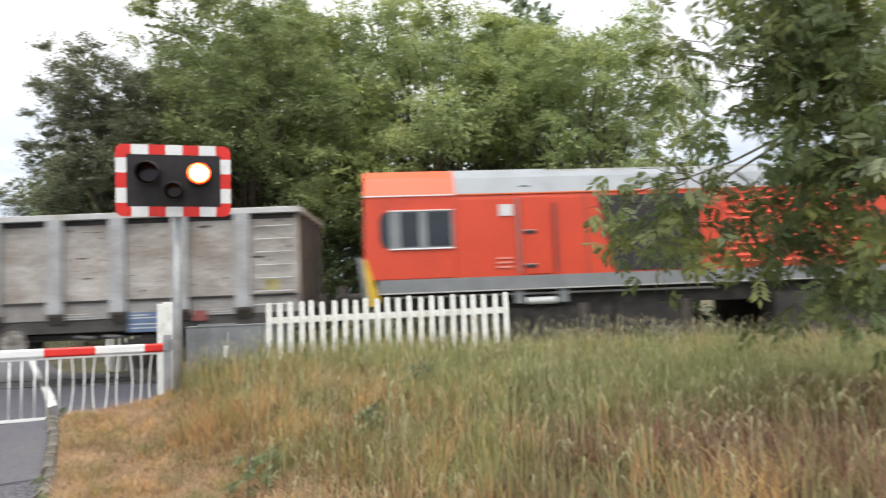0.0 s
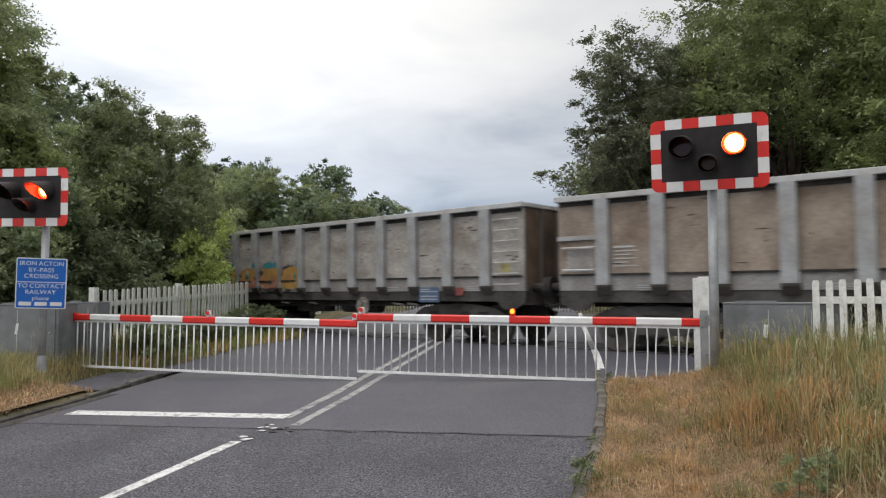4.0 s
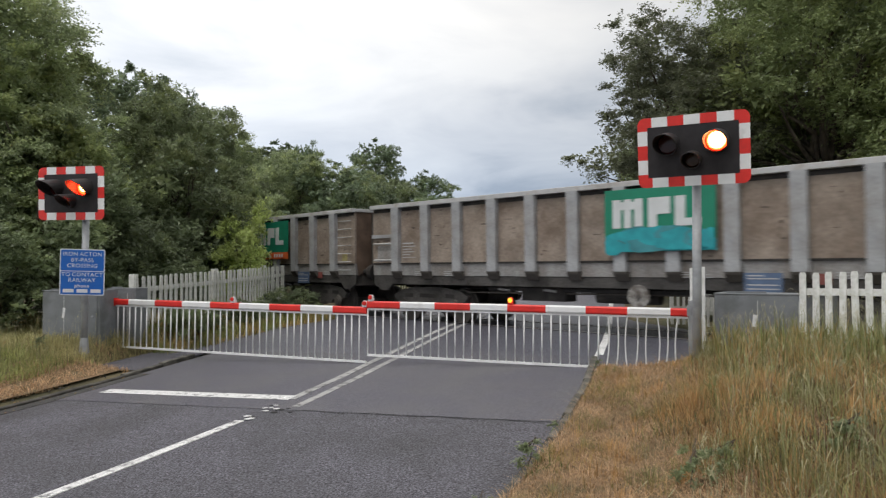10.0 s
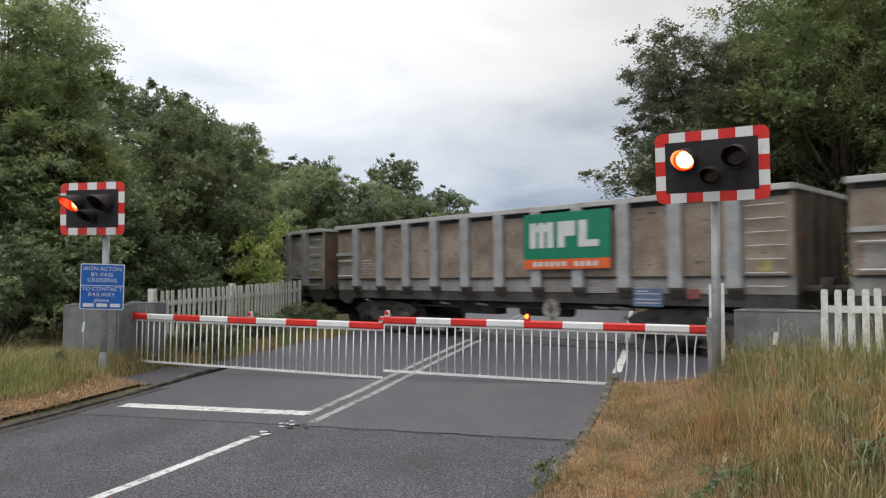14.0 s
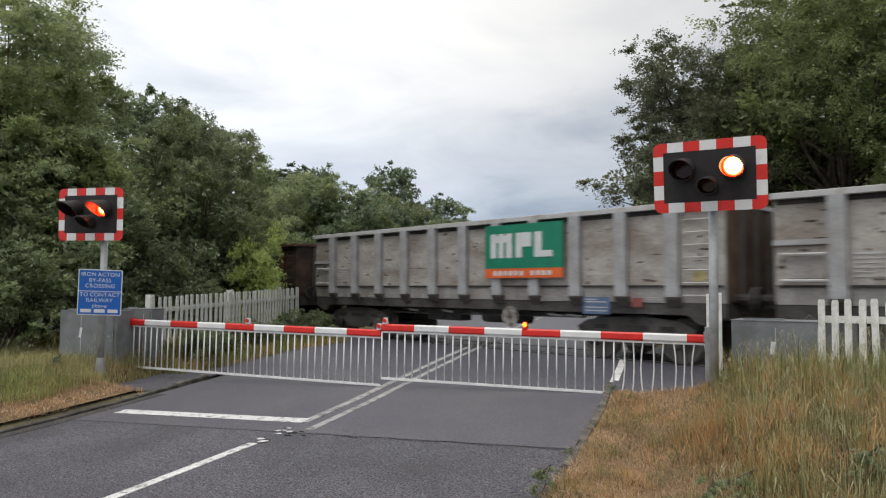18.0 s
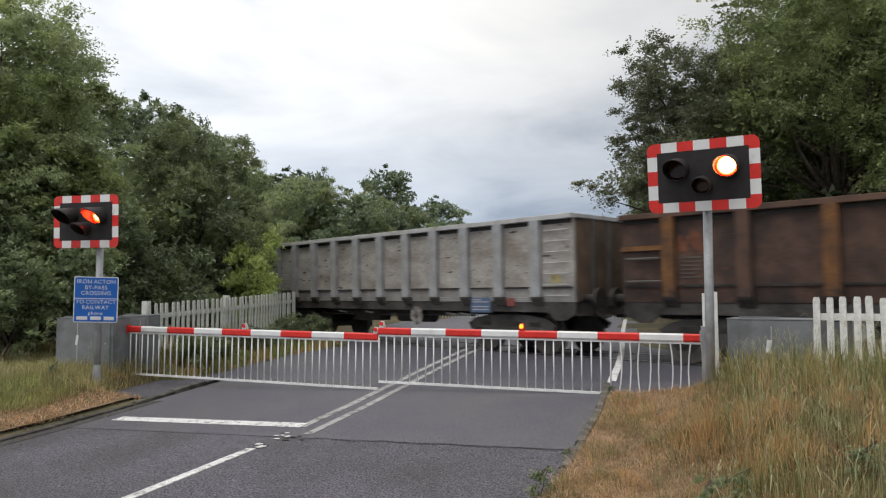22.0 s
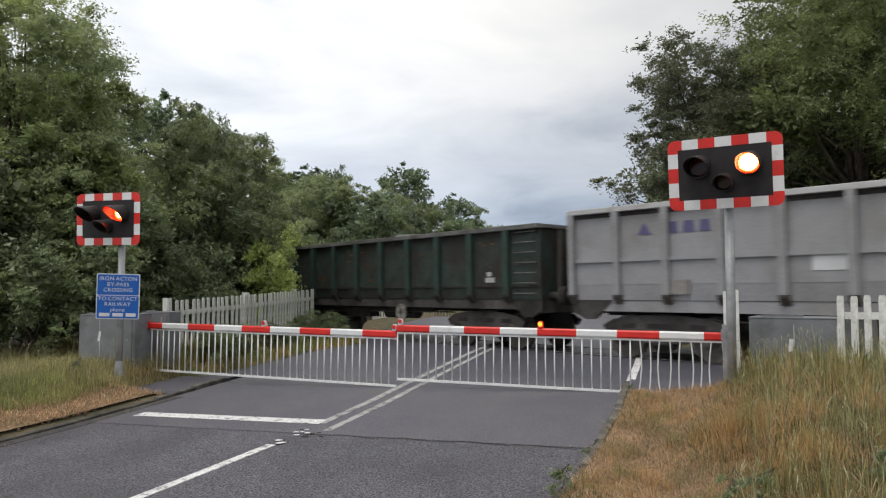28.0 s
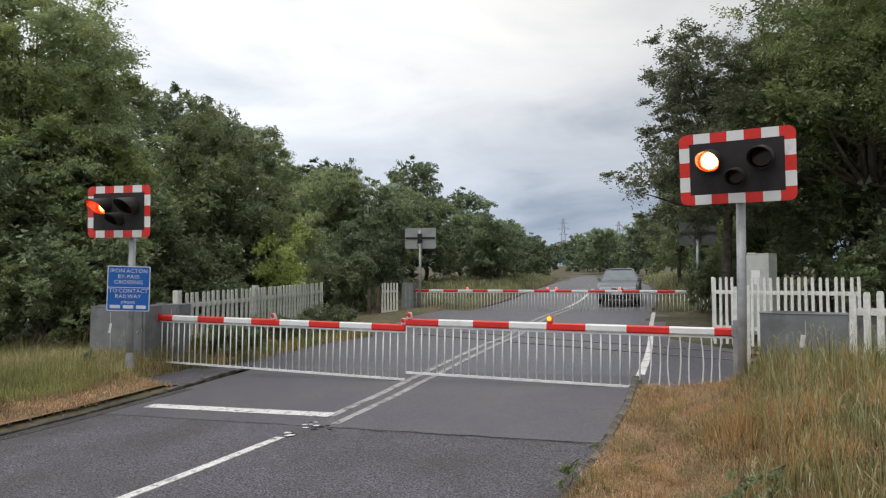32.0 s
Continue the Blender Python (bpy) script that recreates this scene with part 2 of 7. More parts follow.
M_FENCE_OLD = make_mat("dirty_white_wood", (0.62, 0.62, 0.58), 0.8, vary=0.12, scale=9, second=(0.36, 0.37, 0.3), smix=(0.5, 0.7), sscale=4, rand=0.1)
M_SIGN_BLUE = make_mat("blue_sign_film", (0.012, 0.13, 0.52), 0.4, vary=0.05)
M_SIGN_WHITE = make_mat("white_sign_film", (0.75, 0.76, 0.78), 0.45, vary=0.04)
M_SIGN_BACK = make_mat("grey_sign_back", (0.36, 0.37, 0.37), 0.5, 0.2, vary=0.08)
# the grey sign back again, darkened to paint in shade from trees
M_SIGN_BACK_SHADED = make_mat("shaded_sign_back", (0.1, 0.105, 0.1), 0.6, 0.1, vary=0.2)
M_AMBER_GLOW = make_mat("amber_glow", (0.9, 0.35, 0.03), 0.3, vary=0.02, emit=(1.0, 0.33, 0.02), estr=1.6)
M_RED_GLOW = make_mat("small_red_glow", (0.9, 0.1, 0.03), 0.3, vary=0.02, emit=(1.0, 0.05, 0.02), estr=4.0)
M_BARK = make_mat("bark", (0.10, 0.08, 0.06), 0.95, vary=0.4, scale=6, bump=0.8, bscale=25)
LEAF = [make_mat("leaf_green", (0.245, 0.305, 0.135), 0.42, vary=0.35, scale=0.8, rand=0.4, thin=0.45, second=(0.37, 0.41, 0.15), smix=(0.5, 0.62), sscale=0.55),
        make_mat("leaf_dark_green", (0.275, 0.325, 0.175), 0.42, vary=0.35, scale=0.8, rand=0.4, thin=0.45, second=(0.38, 0.43, 0.185), smix=(0.50, 0.62), sscale=0.6),
        make_mat("leaf_yellow_green", (0.50, 0.59, 0.20), 0.5, vary=0.25, scale=0.8, rand=0.35, thin=0.45),
        make_mat("leaf_blue_green", (0.18, 0.195, 0.12), 0.45, vary=0.25, scale=0.8, rand=0.35, thin=0.4, second=(0.27, 0.295, 0.16), smix=(0.52, 0.64), sscale=0.6),
        make_mat("leaf_ash_green", (0.29, 0.35, 0.155), 0.45, vary=0.3, scale=0.8, rand=0.35, thin=0.45, second=(0.41, 0.455, 0.18), smix=(0.5, 0.62), sscale=0.55),
        make_mat("leaf_bramble", (0.19, 0.235, 0.125), 0.42, vary=0.35, scale=0.9, rand=0.4, thin=0.4, second=(0.285, 0.335, 0.145), smix=(0.52, 0.64), sscale=0.8),
        make_mat("leaf_far_green", (0.195, 0.25, 0.15), 0.45, vary=0.35, scale=0.8, rand=0.4, thin=0.45, second=(0.27, 0.32, 0.15), smix=(0.52, 0.64), sscale=0.6)]
M_GRASS_DRY = make_mat("dry_grass", (0.53, 0.36, 0.215), 0.75, vary=0.3, scale=2.2, rand=0.75, thin=0.35)
M_GRASS_STRAW = make_mat("straw_grass", (0.45, 0.275, 0.12), 0.8, vary=0.3, scale=0.9, rand=0.7, thin=0.35, second=(0.22, 0.205, 0.085), smix=(0.47, 0.57), sscale=1.3)
M_GRASS_GREEN = make_mat("green_grass", (0.15, 0.172, 0.052), 0.7, vary=0.35, scale=0.9, rand=0.8, thin=0.35, second=(0.36, 0.262, 0.105), smix=(0.46, 0.56), sscale=1.5)
M_GRASS_RED = make_mat("dead_grass", (0.205, 0.115, 0.075), 0.85, vary=0.35, scale=1.1, rand=0.4, thin=0.3)
M_GRASS_PALE = make_mat("pale_grass", (0.53, 0.47, 0.225), 0.8, vary=0.25, scale=1.4, rand=0.6, thin=0.35)
M_GRASS_FRESH = make_mat("fresh_grass", (0.34, 0.36, 0.13), 0.75, vary=0.3, scale=1.2, rand=0.6, thin=0.35)
M_GRASS_BANK = make_mat("bank_grass", (0.20, 0.215, 0.085), 0.7, vary=0.35, scale=0.9, rand=0.7, thin=0.35, second=(0.24, 0.235, 0.11), smix=(0.52, 0.66), sscale=1.3)
M_GRASS_UNDER = make_mat("undergrowth", (0.135, 0.125, 0.05), 0.85, vary=0.4, scale=1.2, rand=0.6, thin=0.3, second=(0.23, 0.14, 0.07), smix=(0.48, 0.6), sscale=1.6)
M_VERGE_PALE = make_mat("far_ripe_grass", (0.40, 0.37, 0.215), 0.8, vary=0.3, scale=0.6, rand=0.6, thin=0.35, second=(0.25, 0.26, 0.13), smix=(0.46, 0.6), sscale=0.4)
M_VERGE_FRESH = make_mat("far_green_grass", (0.235, 0.255, 0.13), 0.75, vary=0.3, scale=0.6, rand=0.6, thin=0.35, second=(0.36, 0.34, 0.2), smix=(0.5, 0.64), sscale=0.4)
M_GRASS_FAR = make_mat("rough_grass_ground", (0.12, 0.095, 0.052), 0.95, vary=0.4, scale=4.0, bump=0.8, bscale=30, second=(0.055, 0.06, 0.028), smix=(0.42, 0.6), sscale=0.3)


# ---------------------------------------------------------------- mesh helpers
class Build:
    """Collects boxes, tubes and sheets into one mesh."""

    def __init__(self):
        self.v, self.f, self.mi = [], [], []

    def face(self, pts, mi=0):
        i = len(self.v)
        self.v.extend(tuple(p) for p in pts)
        self.f.append(tuple(range(i, i + len(pts))))
        self.mi.append(mi)

    def box(self, x0, y0, z0, x1, y1, z1, mi=0, m=None):
        i = len(self.v)
        c = [(x0, y0, z0), (x1, y0, z0), (x1, y1, z0), (x0, y1, z0), (x0, y0, z1), (x1, y0, z1), (x1, y1, z1), (x0, y1, z1)]
        if m is not None:
            c = [tuple(m @ Vector(p)) for p in c]
        self.v.extend(c)
        for q in ((0, 3, 2, 1), (4, 5, 6, 7), (0, 1, 5, 4), (1, 2, 6, 5), (2, 3, 7, 6), (3, 0, 4, 7)):
            self.f.append(tuple(i + k for k in q))
            self.mi.append(mi)
        return self

    def prism(self, outline, a, b, axis="y", mi=0):
        """A closed outline of 2D points, drawn out along an axis from a to b."""
        def at(p, w):
            return (p[0], w, p[1]) if axis == "y" else (w, p[0], p[1]) if axis == "x" else (p[0], p[1], w)
        i, n = len(self.v), len(outline)
        self.v.extend(at(p, a) for p in outline)
        self.v.extend(at(p, b) for p in outline)
        self.f.append(tuple(range(i, i + n)))
        self.f.append(tuple(range(i + 2 * n - 1, i + n - 1, -1)))
        self.mi.extend((mi, mi))
        for k in range(n):
            j = (k + 1) % n
            self.f.append((i + k, i + n + k, i + n + j, i + j))
            self.mi.append(mi)
        return self

    def tube(self, p0, p1, r0, r1=None, n=10, mi=0, caps=True):
        r1 = r0 if r1 is None else r1
        p0, p1 = Vector(p0), Vector(p1)
        d = (p1 - p0).normalized()
        a = d.orthogonal().normalized()
        b = d.cross(a)
        i = len(self.v)
        for p, r in ((p0, r0), (p1, r1)):
            for k in range(n):
                t = 2 * math.pi * k / n
                self.v.append(tuple(p + a * (r * math.cos(t)) + b * (r * math.sin(t))))
        for k in range(n):
            j = (k + 1) % n
            self.f.append((i + k, i + j, i + n + j, i + n + k))
            self.mi.append(mi)
        if caps:
            self.f.append(tuple(range(i + n - 1, i - 1, -1)))
            self.f.append(tuple(range(i + n, i + 2 * n)))
            self.mi.extend((mi, mi))
        return self

    def mesh(self, name, mats, smooth=False):
        me = bpy.data.meshes.new(name)
        me.from_pydata(self.v, [], self.f)
        for m in (mats if isinstance(mats, (list, tuple)) else [mats]):
            me.materials.append(m)
        me.polygons.foreach_set("material_index", self.mi)
        if smooth:
            me.polygons.foreach_set("use_smooth", [True] * len(self.f))
        bmx = bmesh.new()
        bmx.from_mesh(me)
        bmesh.ops.recalc_face_normals(bmx, faces=bmx.faces)
        bmx.to_mesh(me)
        bmx.free()
        me.update()
        return me


def part(name, build, mats, parent=None, label="", at=None, smooth=False, bevel=0.0):
    """Links one mesh object, as a part of parent where that is given."""
    me = build if isinstance(build, bpy.types.Mesh) else build.mesh(name, mats, smooth)
    ob = new(name, me)
    if parent:
        ob.parent = parent
    if at is not None:
        ob.matrix_basis = at
    if bevel:
        mod = ob.modifiers.new("edge", "BEVEL")
        mod.width, mod.segments, mod.limit_method = bevel, 2, "ANGLE"
    return tagged(ob, label)


def thing(name, m, label, category, group="", kind=""):
    ob = new(name)
    ob.empty_display_size = 0.2
    ob.matrix_basis = m
    return tagged(ob, label, category, group, kind)


def quads(name, verts, nper, mat):
    """One mesh of many separate small polygons of nper corners each, from an array of corners."""
    me = bpy.data.meshes.new(name)
    n = len(verts)
    me.vertices.add(n)
    me.vertices.foreach_set("co", np.asarray(verts, np.float32).ravel())
    k = n // nper
    me.loops.add(n)
    me.loops.foreach_set("vertex_index", np.arange(n, dtype=np.int32))
    me.polygons.add(k)
    me.polygons.foreach_set("loop_start", np.arange(0, n, nper, dtype=np.int32))
    me.polygons.foreach_set("loop_total", np.full(k, nper, np.int32))
    for m in (mat if isinstance(mat, (list, tuple)) else [mat]):
        me.materials.append(m)
    me.update(calc_edges=True)
    return me


# ---------------------------------------------------------------- lie of the land
ROAD_Z = ((-400, -4.0), (-60, -1.6), (-12, -0.60), (-5, -0.27), (-2.5, -0.14), (0, 0.0), (3, 0.10), (5.5, 0.14), (8, 0.15), (11, 0.25), (15, 0.42), (18, 0.50), (22, 0.66), (30, 1.12),
          (40, 1.50), (60, 1.95), (100, 2.9), (160, 4.6), (300, 9.5), (700, 20.0), (2500, 30.0))
ROAD_X = ((-400, -20.0), (-60, -2.6), (-14, -0.42), (-5.7, 0.06), (-3.2, 0.18), (-1, 0.09), (0, 0.0), (3, -0.33), (5, -0.62), (6.7, -0.86), (8.3, -1.08), (11, -1.46), (14, -1.76), (18, -1.95), (25, -2.5), (40, -4.7), (60, -8.6), (100, -18.2), (160, -33.0), (300, -68.1), (700, -190.0), (2500, -700.0))
HALF = 3.55


def smooth_interp(y, pts, w=1.2):
    xs, ys = [p[0] for p in pts], [p[1] for p in pts]
    return (np.interp(y - w, xs, ys) + 2 * np.interp(y, xs, ys) + np.interp(y + w, xs, ys)) / 4


def step(a, b, v):
    t = np.clip((v - a) / (b - a), 0, 1)
    return t * t * (3 - 2 * t)


def road_z(y):
    return smooth_interp(y, ROAD_Z)


def cross_fall(y, d):
    """The carriageway before the barrier leans down to the left."""
    return 0.028 * np.clip(d, -4.0, 3.6) * (1 - step(0.5, 5.0, y))


def road_x(y):
    return smooth_interp(y, ROAD_X, 2.0)


# the railway: an arc through S0 with this heading (degrees from +y towards +x) and radius
RAIL_Z = 0.135
S0 = Vector((4.0, 3.93))
HEAD0, RADIUS, HALF_W = radians(113.89), -237.8, 1.30


def rail_point(s, off=0.0):
    """A place on the railway, s metres along its near side of the train, off metres beyond that side; and the heading there."""
    h = HEAD0 + s / RADIUS
    d0 = Vector((math.sin(HEAD0), math.cos(HEAD0)))
    n0 = Vector((-d0.y, d0.x))
    c = S0 - n0 * RADIUS
    n = Vector((-math.cos(h), math.sin(h)))
    p = c + n * (RADIUS + off)
    return p.x, p.y, h


def rail_dist(x, y):
    """Distance of a place from the middle of the railway; positive beyond it."""
    d0 = (math.sin(HEAD0), math.cos(HEAD0))
    n0 = (-d0[1], d0[0])
    cx, cy = S0.x - n0[0] * RADIUS, S0.y - n0[1] * RADIUS
    return -(np.hypot(x - cx, y - cy) - (abs(RADIUS) - HALF_W)) if RADIUS < 0 else np.hypot(x - cx, y - cy) - RADIUS - HALF_W


def ground_z(x, y):
    d = x - road_x(y)
    z = road_z(y)
    near = 1 - step(-1.5, 3.0, y)
    bank = (0.10 * step(3.6, 3.75, d) + 0.50 * step(3.9, 6.2, d) * near) * (1 - step(-0.45, 0.1, y) * (1 - step(4.75, 5.4, d)))
    left = (0.08 * step(3.6, 3.75, -d) + 0.24 * step(3.7, 5.2, -d) * (1 - step(0.5, 4.0, y))) * (1 - step(-1.5, -0.9, y) * (1 - step(4.7, 5.2, -d)))
    rail = np.exp(-(rail_dist(x, y) / 3.5) ** 2)
    side = step(3.7, 5.5, np.abs(d))
    far = step(20, 30, y)
    lumps = 0.06 * np.sin(x * 1.7 + y * 0.9) * np.sin(y * 1.3 - x * 0.6) * side
    zz = z + cross_fall(y, d) + bank + left + lumps - 0.04 * (np.abs(d) < 3.5)
    zz = zz * (1 - rail * side) + (RAIL_Z - 0.35) * rail * side
    paved = step(-0.45, 0.0, y) * (1 - step(8.0, 9.5, y)) * (1 - step(5.0, 5.4, d)) * (d > 0) + step(-1.3, -0.8, y) * (1 - step(16.0, 17.0, y)) * (1 - step(4.6, 4.95, -d)) * (d < 0)
    zz = zz - 0.12 * paved
    return zz + 0.25 * far * side


# ---------------------------------------------------------------- ground, road, kerbs, markings
def axis_steps(lo, hi, fine, outer):
    a = list(np.arange(lo, hi + 1e-6, fine))
    s, v = fine, hi
    while v < outer:
        s *= 1.35
        v += s
        a.append(v)
    s, v = fine, lo
    while v > -outer:
        s *= 1.35
        v -= s
        a.insert(0, v)
    return np.array(a)


gx, gy = axis_steps(-14, 14, 0.3, 2600), axis_steps(-14, 26, 0.3, 2600)
GX, GY = np.meshgrid(gx, gy)
GZ = ground_z(GX, GY)
gme = bpy.data.meshes.new("ground")
nx, ny = len(gx), len(gy)
idx = np.arange(nx * ny).reshape(ny, nx)
gfaces = np.stack([idx[:-1, :-1], idx[:-1, 1:], idx[1:, 1:], idx[1:, :-1]], -1).reshape(-1, 4)
gme.from_pydata(np.stack([GX, GY, GZ], -1).reshape(-1, 3).tolist(), [], gfaces.tolist())
gme.polygons.foreach_set("use_smooth", [True] * len(gfaces))
gme.materials.append(M_GRASS_FAR)
ground = tagged(new("ground", gme), "rough dry grass and soil verges beside the road", "ground", kind="structure")


def thatch(name, side, d0, d1, y0, y1, mat, nd=14, ny=70):
    """A mat of dead grass lying on the bank beside the road, with a ragged edge."""
    d, y = np.meshgrid(np.linspace(0, 1, nd), np.linspace(y0, y1, ny))
    wide = d1 - d0 + 0.35 * np.sin(y * 2.1) + 0.2 * np.sin(y * 5.3 + 1)
    x = road_x(y) + side * (d0 + d * wide)
    z = np.maximum(ground_z(x, y), road_z(y) + 0.012 if y0 > 1 else -9.0) + 0.014 - 0.05 * (d > 0.99) - 0.04 * (y > y1 - 0.01)
    b = Build()
    for i in range(ny - 1):
        for k in range(nd - 1):
            b.face([(float(x[p]), float(y[p]), float(z[p])) for p in ((i, k), (i, k + 1), (i + 1, k + 1), (i + 1, k))])
    return part(name, b, mat, smooth=True)


def paved_z(x, y):
    """The road's surface, which rises to the rails where the railway crosses it."""
    z = road_z(y) + cross_fall(y, x - road_x(y))
    w = np.exp(-(rail_dist(x, y) / 1.9) ** 4) * step(1.2, 2.6, y) * (1 - step(15.0, 16.5, y))
    return float(z + (RAIL_Z - z) * w)


def strip(name, y0, y1, x_left, x_right, lift, mat, dy=0.5, thick=0.03):
    """A band along the road from y0 to y1 between two offsets from its middle."""
    b = Build()
    n = max(1, int(math.ceil((y1 - y0) / dy)))
    rows = []
    for k in range(n + 1):
        y = y0 + (y1 - y0) * k / n
        xm = float(road_x(y))
        xl, xr = (v(y) if callable(v) else v for v in (x_left, x_right))
        m = 1 if xr - xl < 0.6 else 12
        rows.append([(xm + xl + (xr - xl) * i / m, y, paved_z(xm + xl + (xr - xl) * i / m, y) + lift) for i in range(m + 1)])
    for r0, r1 in zip(rows, rows[1:]):
        for i in range(len(r0) - 1):
            b.face((r0[i], r0[i + 1], r1[i + 1], r1[i]))
        a, c, d, e = r0[0], r0[-1], r1[0], r1[-1]
        b.face((c, (c[0], c[1], c[2] - thick), (e[0], e[1], e[2] - thick), e))
        b.face(((a[0], a[1], a[2] - thick), a, d, (d[0], d[1], d[2] - thick)))
    return part(name, b, mat)


road = tagged(strip("road", -60, 1.0, -HALF, HALF, 0.0, M_ASPHALT), "worn grey asphalt two-lane road", "road", kind="structure")
road_far = tagged(strip("road_beyond", 17.0, 320, -HALF, HALF, 0.0, M_ROAD_FAR, 1.0), "grey asphalt road climbing away", "road", kind="structure")
deck = tagged(strip("crossing_deck", 1.0, 17.0, -4.75, lambda y: 5.2 + 0.4 * float(step(1.0, 6.0, y)) - 1.3 * float(step(6.0, 9.0, y)), 0.0, M_DECK, 0.3), "dark smooth asphalt deck over the rails", "road", kind="structure")
patch = tagged(strip("asphalt_patch", -3.0, 1.0, -HALF + 0.02, HALF - 0.02, 0.005, M_ASPHALT_SMOOTH), "smoother dark asphalt before the barrier", "road", kind="structure")

# road markings, a few millimetres proud; the edge line keeps straighter than the centre line
def edge_off(y):
    return float(smooth_interp(y, ((-3, 3.80), (0, 3.69), (4, 3.34), (8, 2.90), (12, 2.42), (18, 1.80), (24, 1.2))) - 0.09 - road_x(y))


for lab, mk in (("worn white double centre line", strip("centre_line", -2.5, 19.5, -0.02, 0.10, 0.009, M_PAINT_OLD, 0.3)),
                ("worn white double centre line", strip("centre_line", -2.85, 19.5, 0.27, 0.38, 0.009, M_PAINT_OLD, 0.3)),
                ("white centre line", strip("centre_line", -9.2, -3.55, -0.02, 0.10, 0.009, M_PAINT)),
                ("white centre line beyond the crossing", strip("centre_line", 19.6, 34, -0.06, 0.06, 0.009, M_PAINT)),
                ("white stop line", strip("stop_line", -2.54, -2.31, -3.06, 0.02, 0.010, M_PAINT)),
                ("white stop line beyond the crossing", strip("stop_line", 19.2, 19.5, 0.1, 3.2, 0.010, M_PAINT_OLD)),
                ("worn white edge line", strip("edge_line", -0.25, 17.5, lambda y: edge_off(y) - 0.065, lambda y: edge_off(y) + 0.065, 0.009, M_PAINT, 0.3))):
    tagged(mk, lab, "road marking", kind="structure")
for y0 in (27.0, 33.0, 39.0, 46.0, 54.0):
    tagged(strip("centre_dash", y0, y0 + 2.0, -0.6, -0.5, 0.009, M_PAINT_OLD), "short white dash on the road", "road marking", kind="structure")

footway = tagged(strip("footway", -1.1, 1.02, -4.75, -3.66, 0.035, M_ASPHALT), "patch of weedy asphalt footway beside the barrier", "pavement", kind="structure")

footway_near = tagged(strip("footway_near", -0.2, 1.02, 3.62, 5.15, 0.03, M_ASPHALT_SMOOTH), "patch of dark asphalt beside the signal post", "pavement", kind="structure")

M_THATCH = make_mat("dead_grass_mat", (0.23, 0.15, 0.082), 0.95, vary=0.5, scale=18, bump=1.0, bscale=45, second=(0.13, 0.105, 0.05), smix=(0.46, 0.62), sscale=2.6, grain=(70, 0.4))
tagged(thatch("thatch_near", 1, 3.64, 5.1, -10.5, -0.3, M_THATCH), "mat of scorched dead grass on the bank", "dead grass", kind="structure")
tagged(thatch("thatch_fence", -1, 4.35, 5.2, 1.3, 7.5, M_THATCH, 8, 30), "strip of dry leaf litter below the fence", "dead grass", kind="structure")
tagged(thatch("thatch_far", -1, 3.76, 4.6, -8.0, -1.3, M_THATCH), "mat of scorched dead grass beside the kerb", "dead grass", kind="structure")

M_HOLE = make_mat("broken_asphalt", (0.035, 0.034, 0.034), 0.95, vary=0.4, scale=30)
# broken asphalt where the lines meet
rnd = random.Random(5)
for k in range(16):
    white = k % 2
    cx, cy, rr = rnd.uniform(-0.12, 0.42), -3.15 + rnd.uniform(-0.42, 0.34), rnd.uniform(0.01, 0.04 if white else 0.035)
    outl = [(road_x(cy) + cx + rr * 1.5 * rnd.uniform(0.5, 1.2) * math.cos(0.9 * i), cy + rr * 1.4 * rnd.uniform(0.5, 1.2) * math.sin(0.9 * i)) for i in range(7)]
    zc = paved_z(float(road_x(cy)) + cx, cy) + (0.0125 if white else 0.0105)
    pt = part("paint_flake" if white else "pothole", Build().prism([(float(a), float(c)) for a, c in outl], zc - 0.004, zc, "z"), M_PAINT if white else M_HOLE)
    tagged(pt, "loose flake of white road paint" if white else "small hole broken in the asphalt", "road damage", kind="structure")
# a fine crack wanders along the joint across the near lane
crack = Build()
cr = random.Random(8)
pts = [(0.45 + 0.16 * k, -3.02 + 0.035 * math.sin(k * 1.3) + cr.uniform(-0.02, 0.02)) for k in range(20)]
for (xa, ya), (xb, yb) in zip(pts, pts[1:]):
    za, zb, wd = (paved_z(float(road_x(q)) + p, q) + 0.007 for p, q in ((xa, ya), (xb, yb))), None, cr.uniform(0.004, 0.011)
    za, zb = za
    crack.face([(xa + float(road_x(ya)), ya - wd, za), (xb + float(road_x(yb)), yb - wd, zb), (xb + float(road_x(yb)), yb + wd, zb), (xa + float(road_x(ya)), ya + wd, za)])
tagged(part("tar_joint", crack, M_HOLE), "fine dark crack across the road", "road joint", kind="structure")


def kerb_line(name, side, y0, y1, length=0.915, mat=None, sink=0.0):
    b0 = Build()
    b0.prism(((-0.05, -0.15), (0.05, -0.15), (0.05, 0.075), (0.04, 0.085), (-0.03, 0.085), (-0.05, 0.06)), 0, length - 0.012, "y")
    me = b0.mesh("kerb_stone", mat or M_KERB)
    root = thing(name, Matrix(), "weathered concrete kerb stones along the road", "kerb", kind="structure")
    y = y0
    while y < y1:
        x = float(road_x(y + length / 2)) + side * (HALF + 0.06)
        a = math.degrees(math.atan2(float(road_x(y + length)) - float(road_x(y)), length))
        p = math.degrees(math.atan2(float(road_z(y + length)) - float(road_z(y)), length))
        part("kerb_stone", me, None, root, at=pose(x + random.uniform(-0.012, 0.012), y, float(road_z(y)) + float(cross_fall(y, side * HALF)) + random.uniform(-0.045, -0.015) - sink, p, random.uniform(-2, 2), -a))
        y += length
    return root


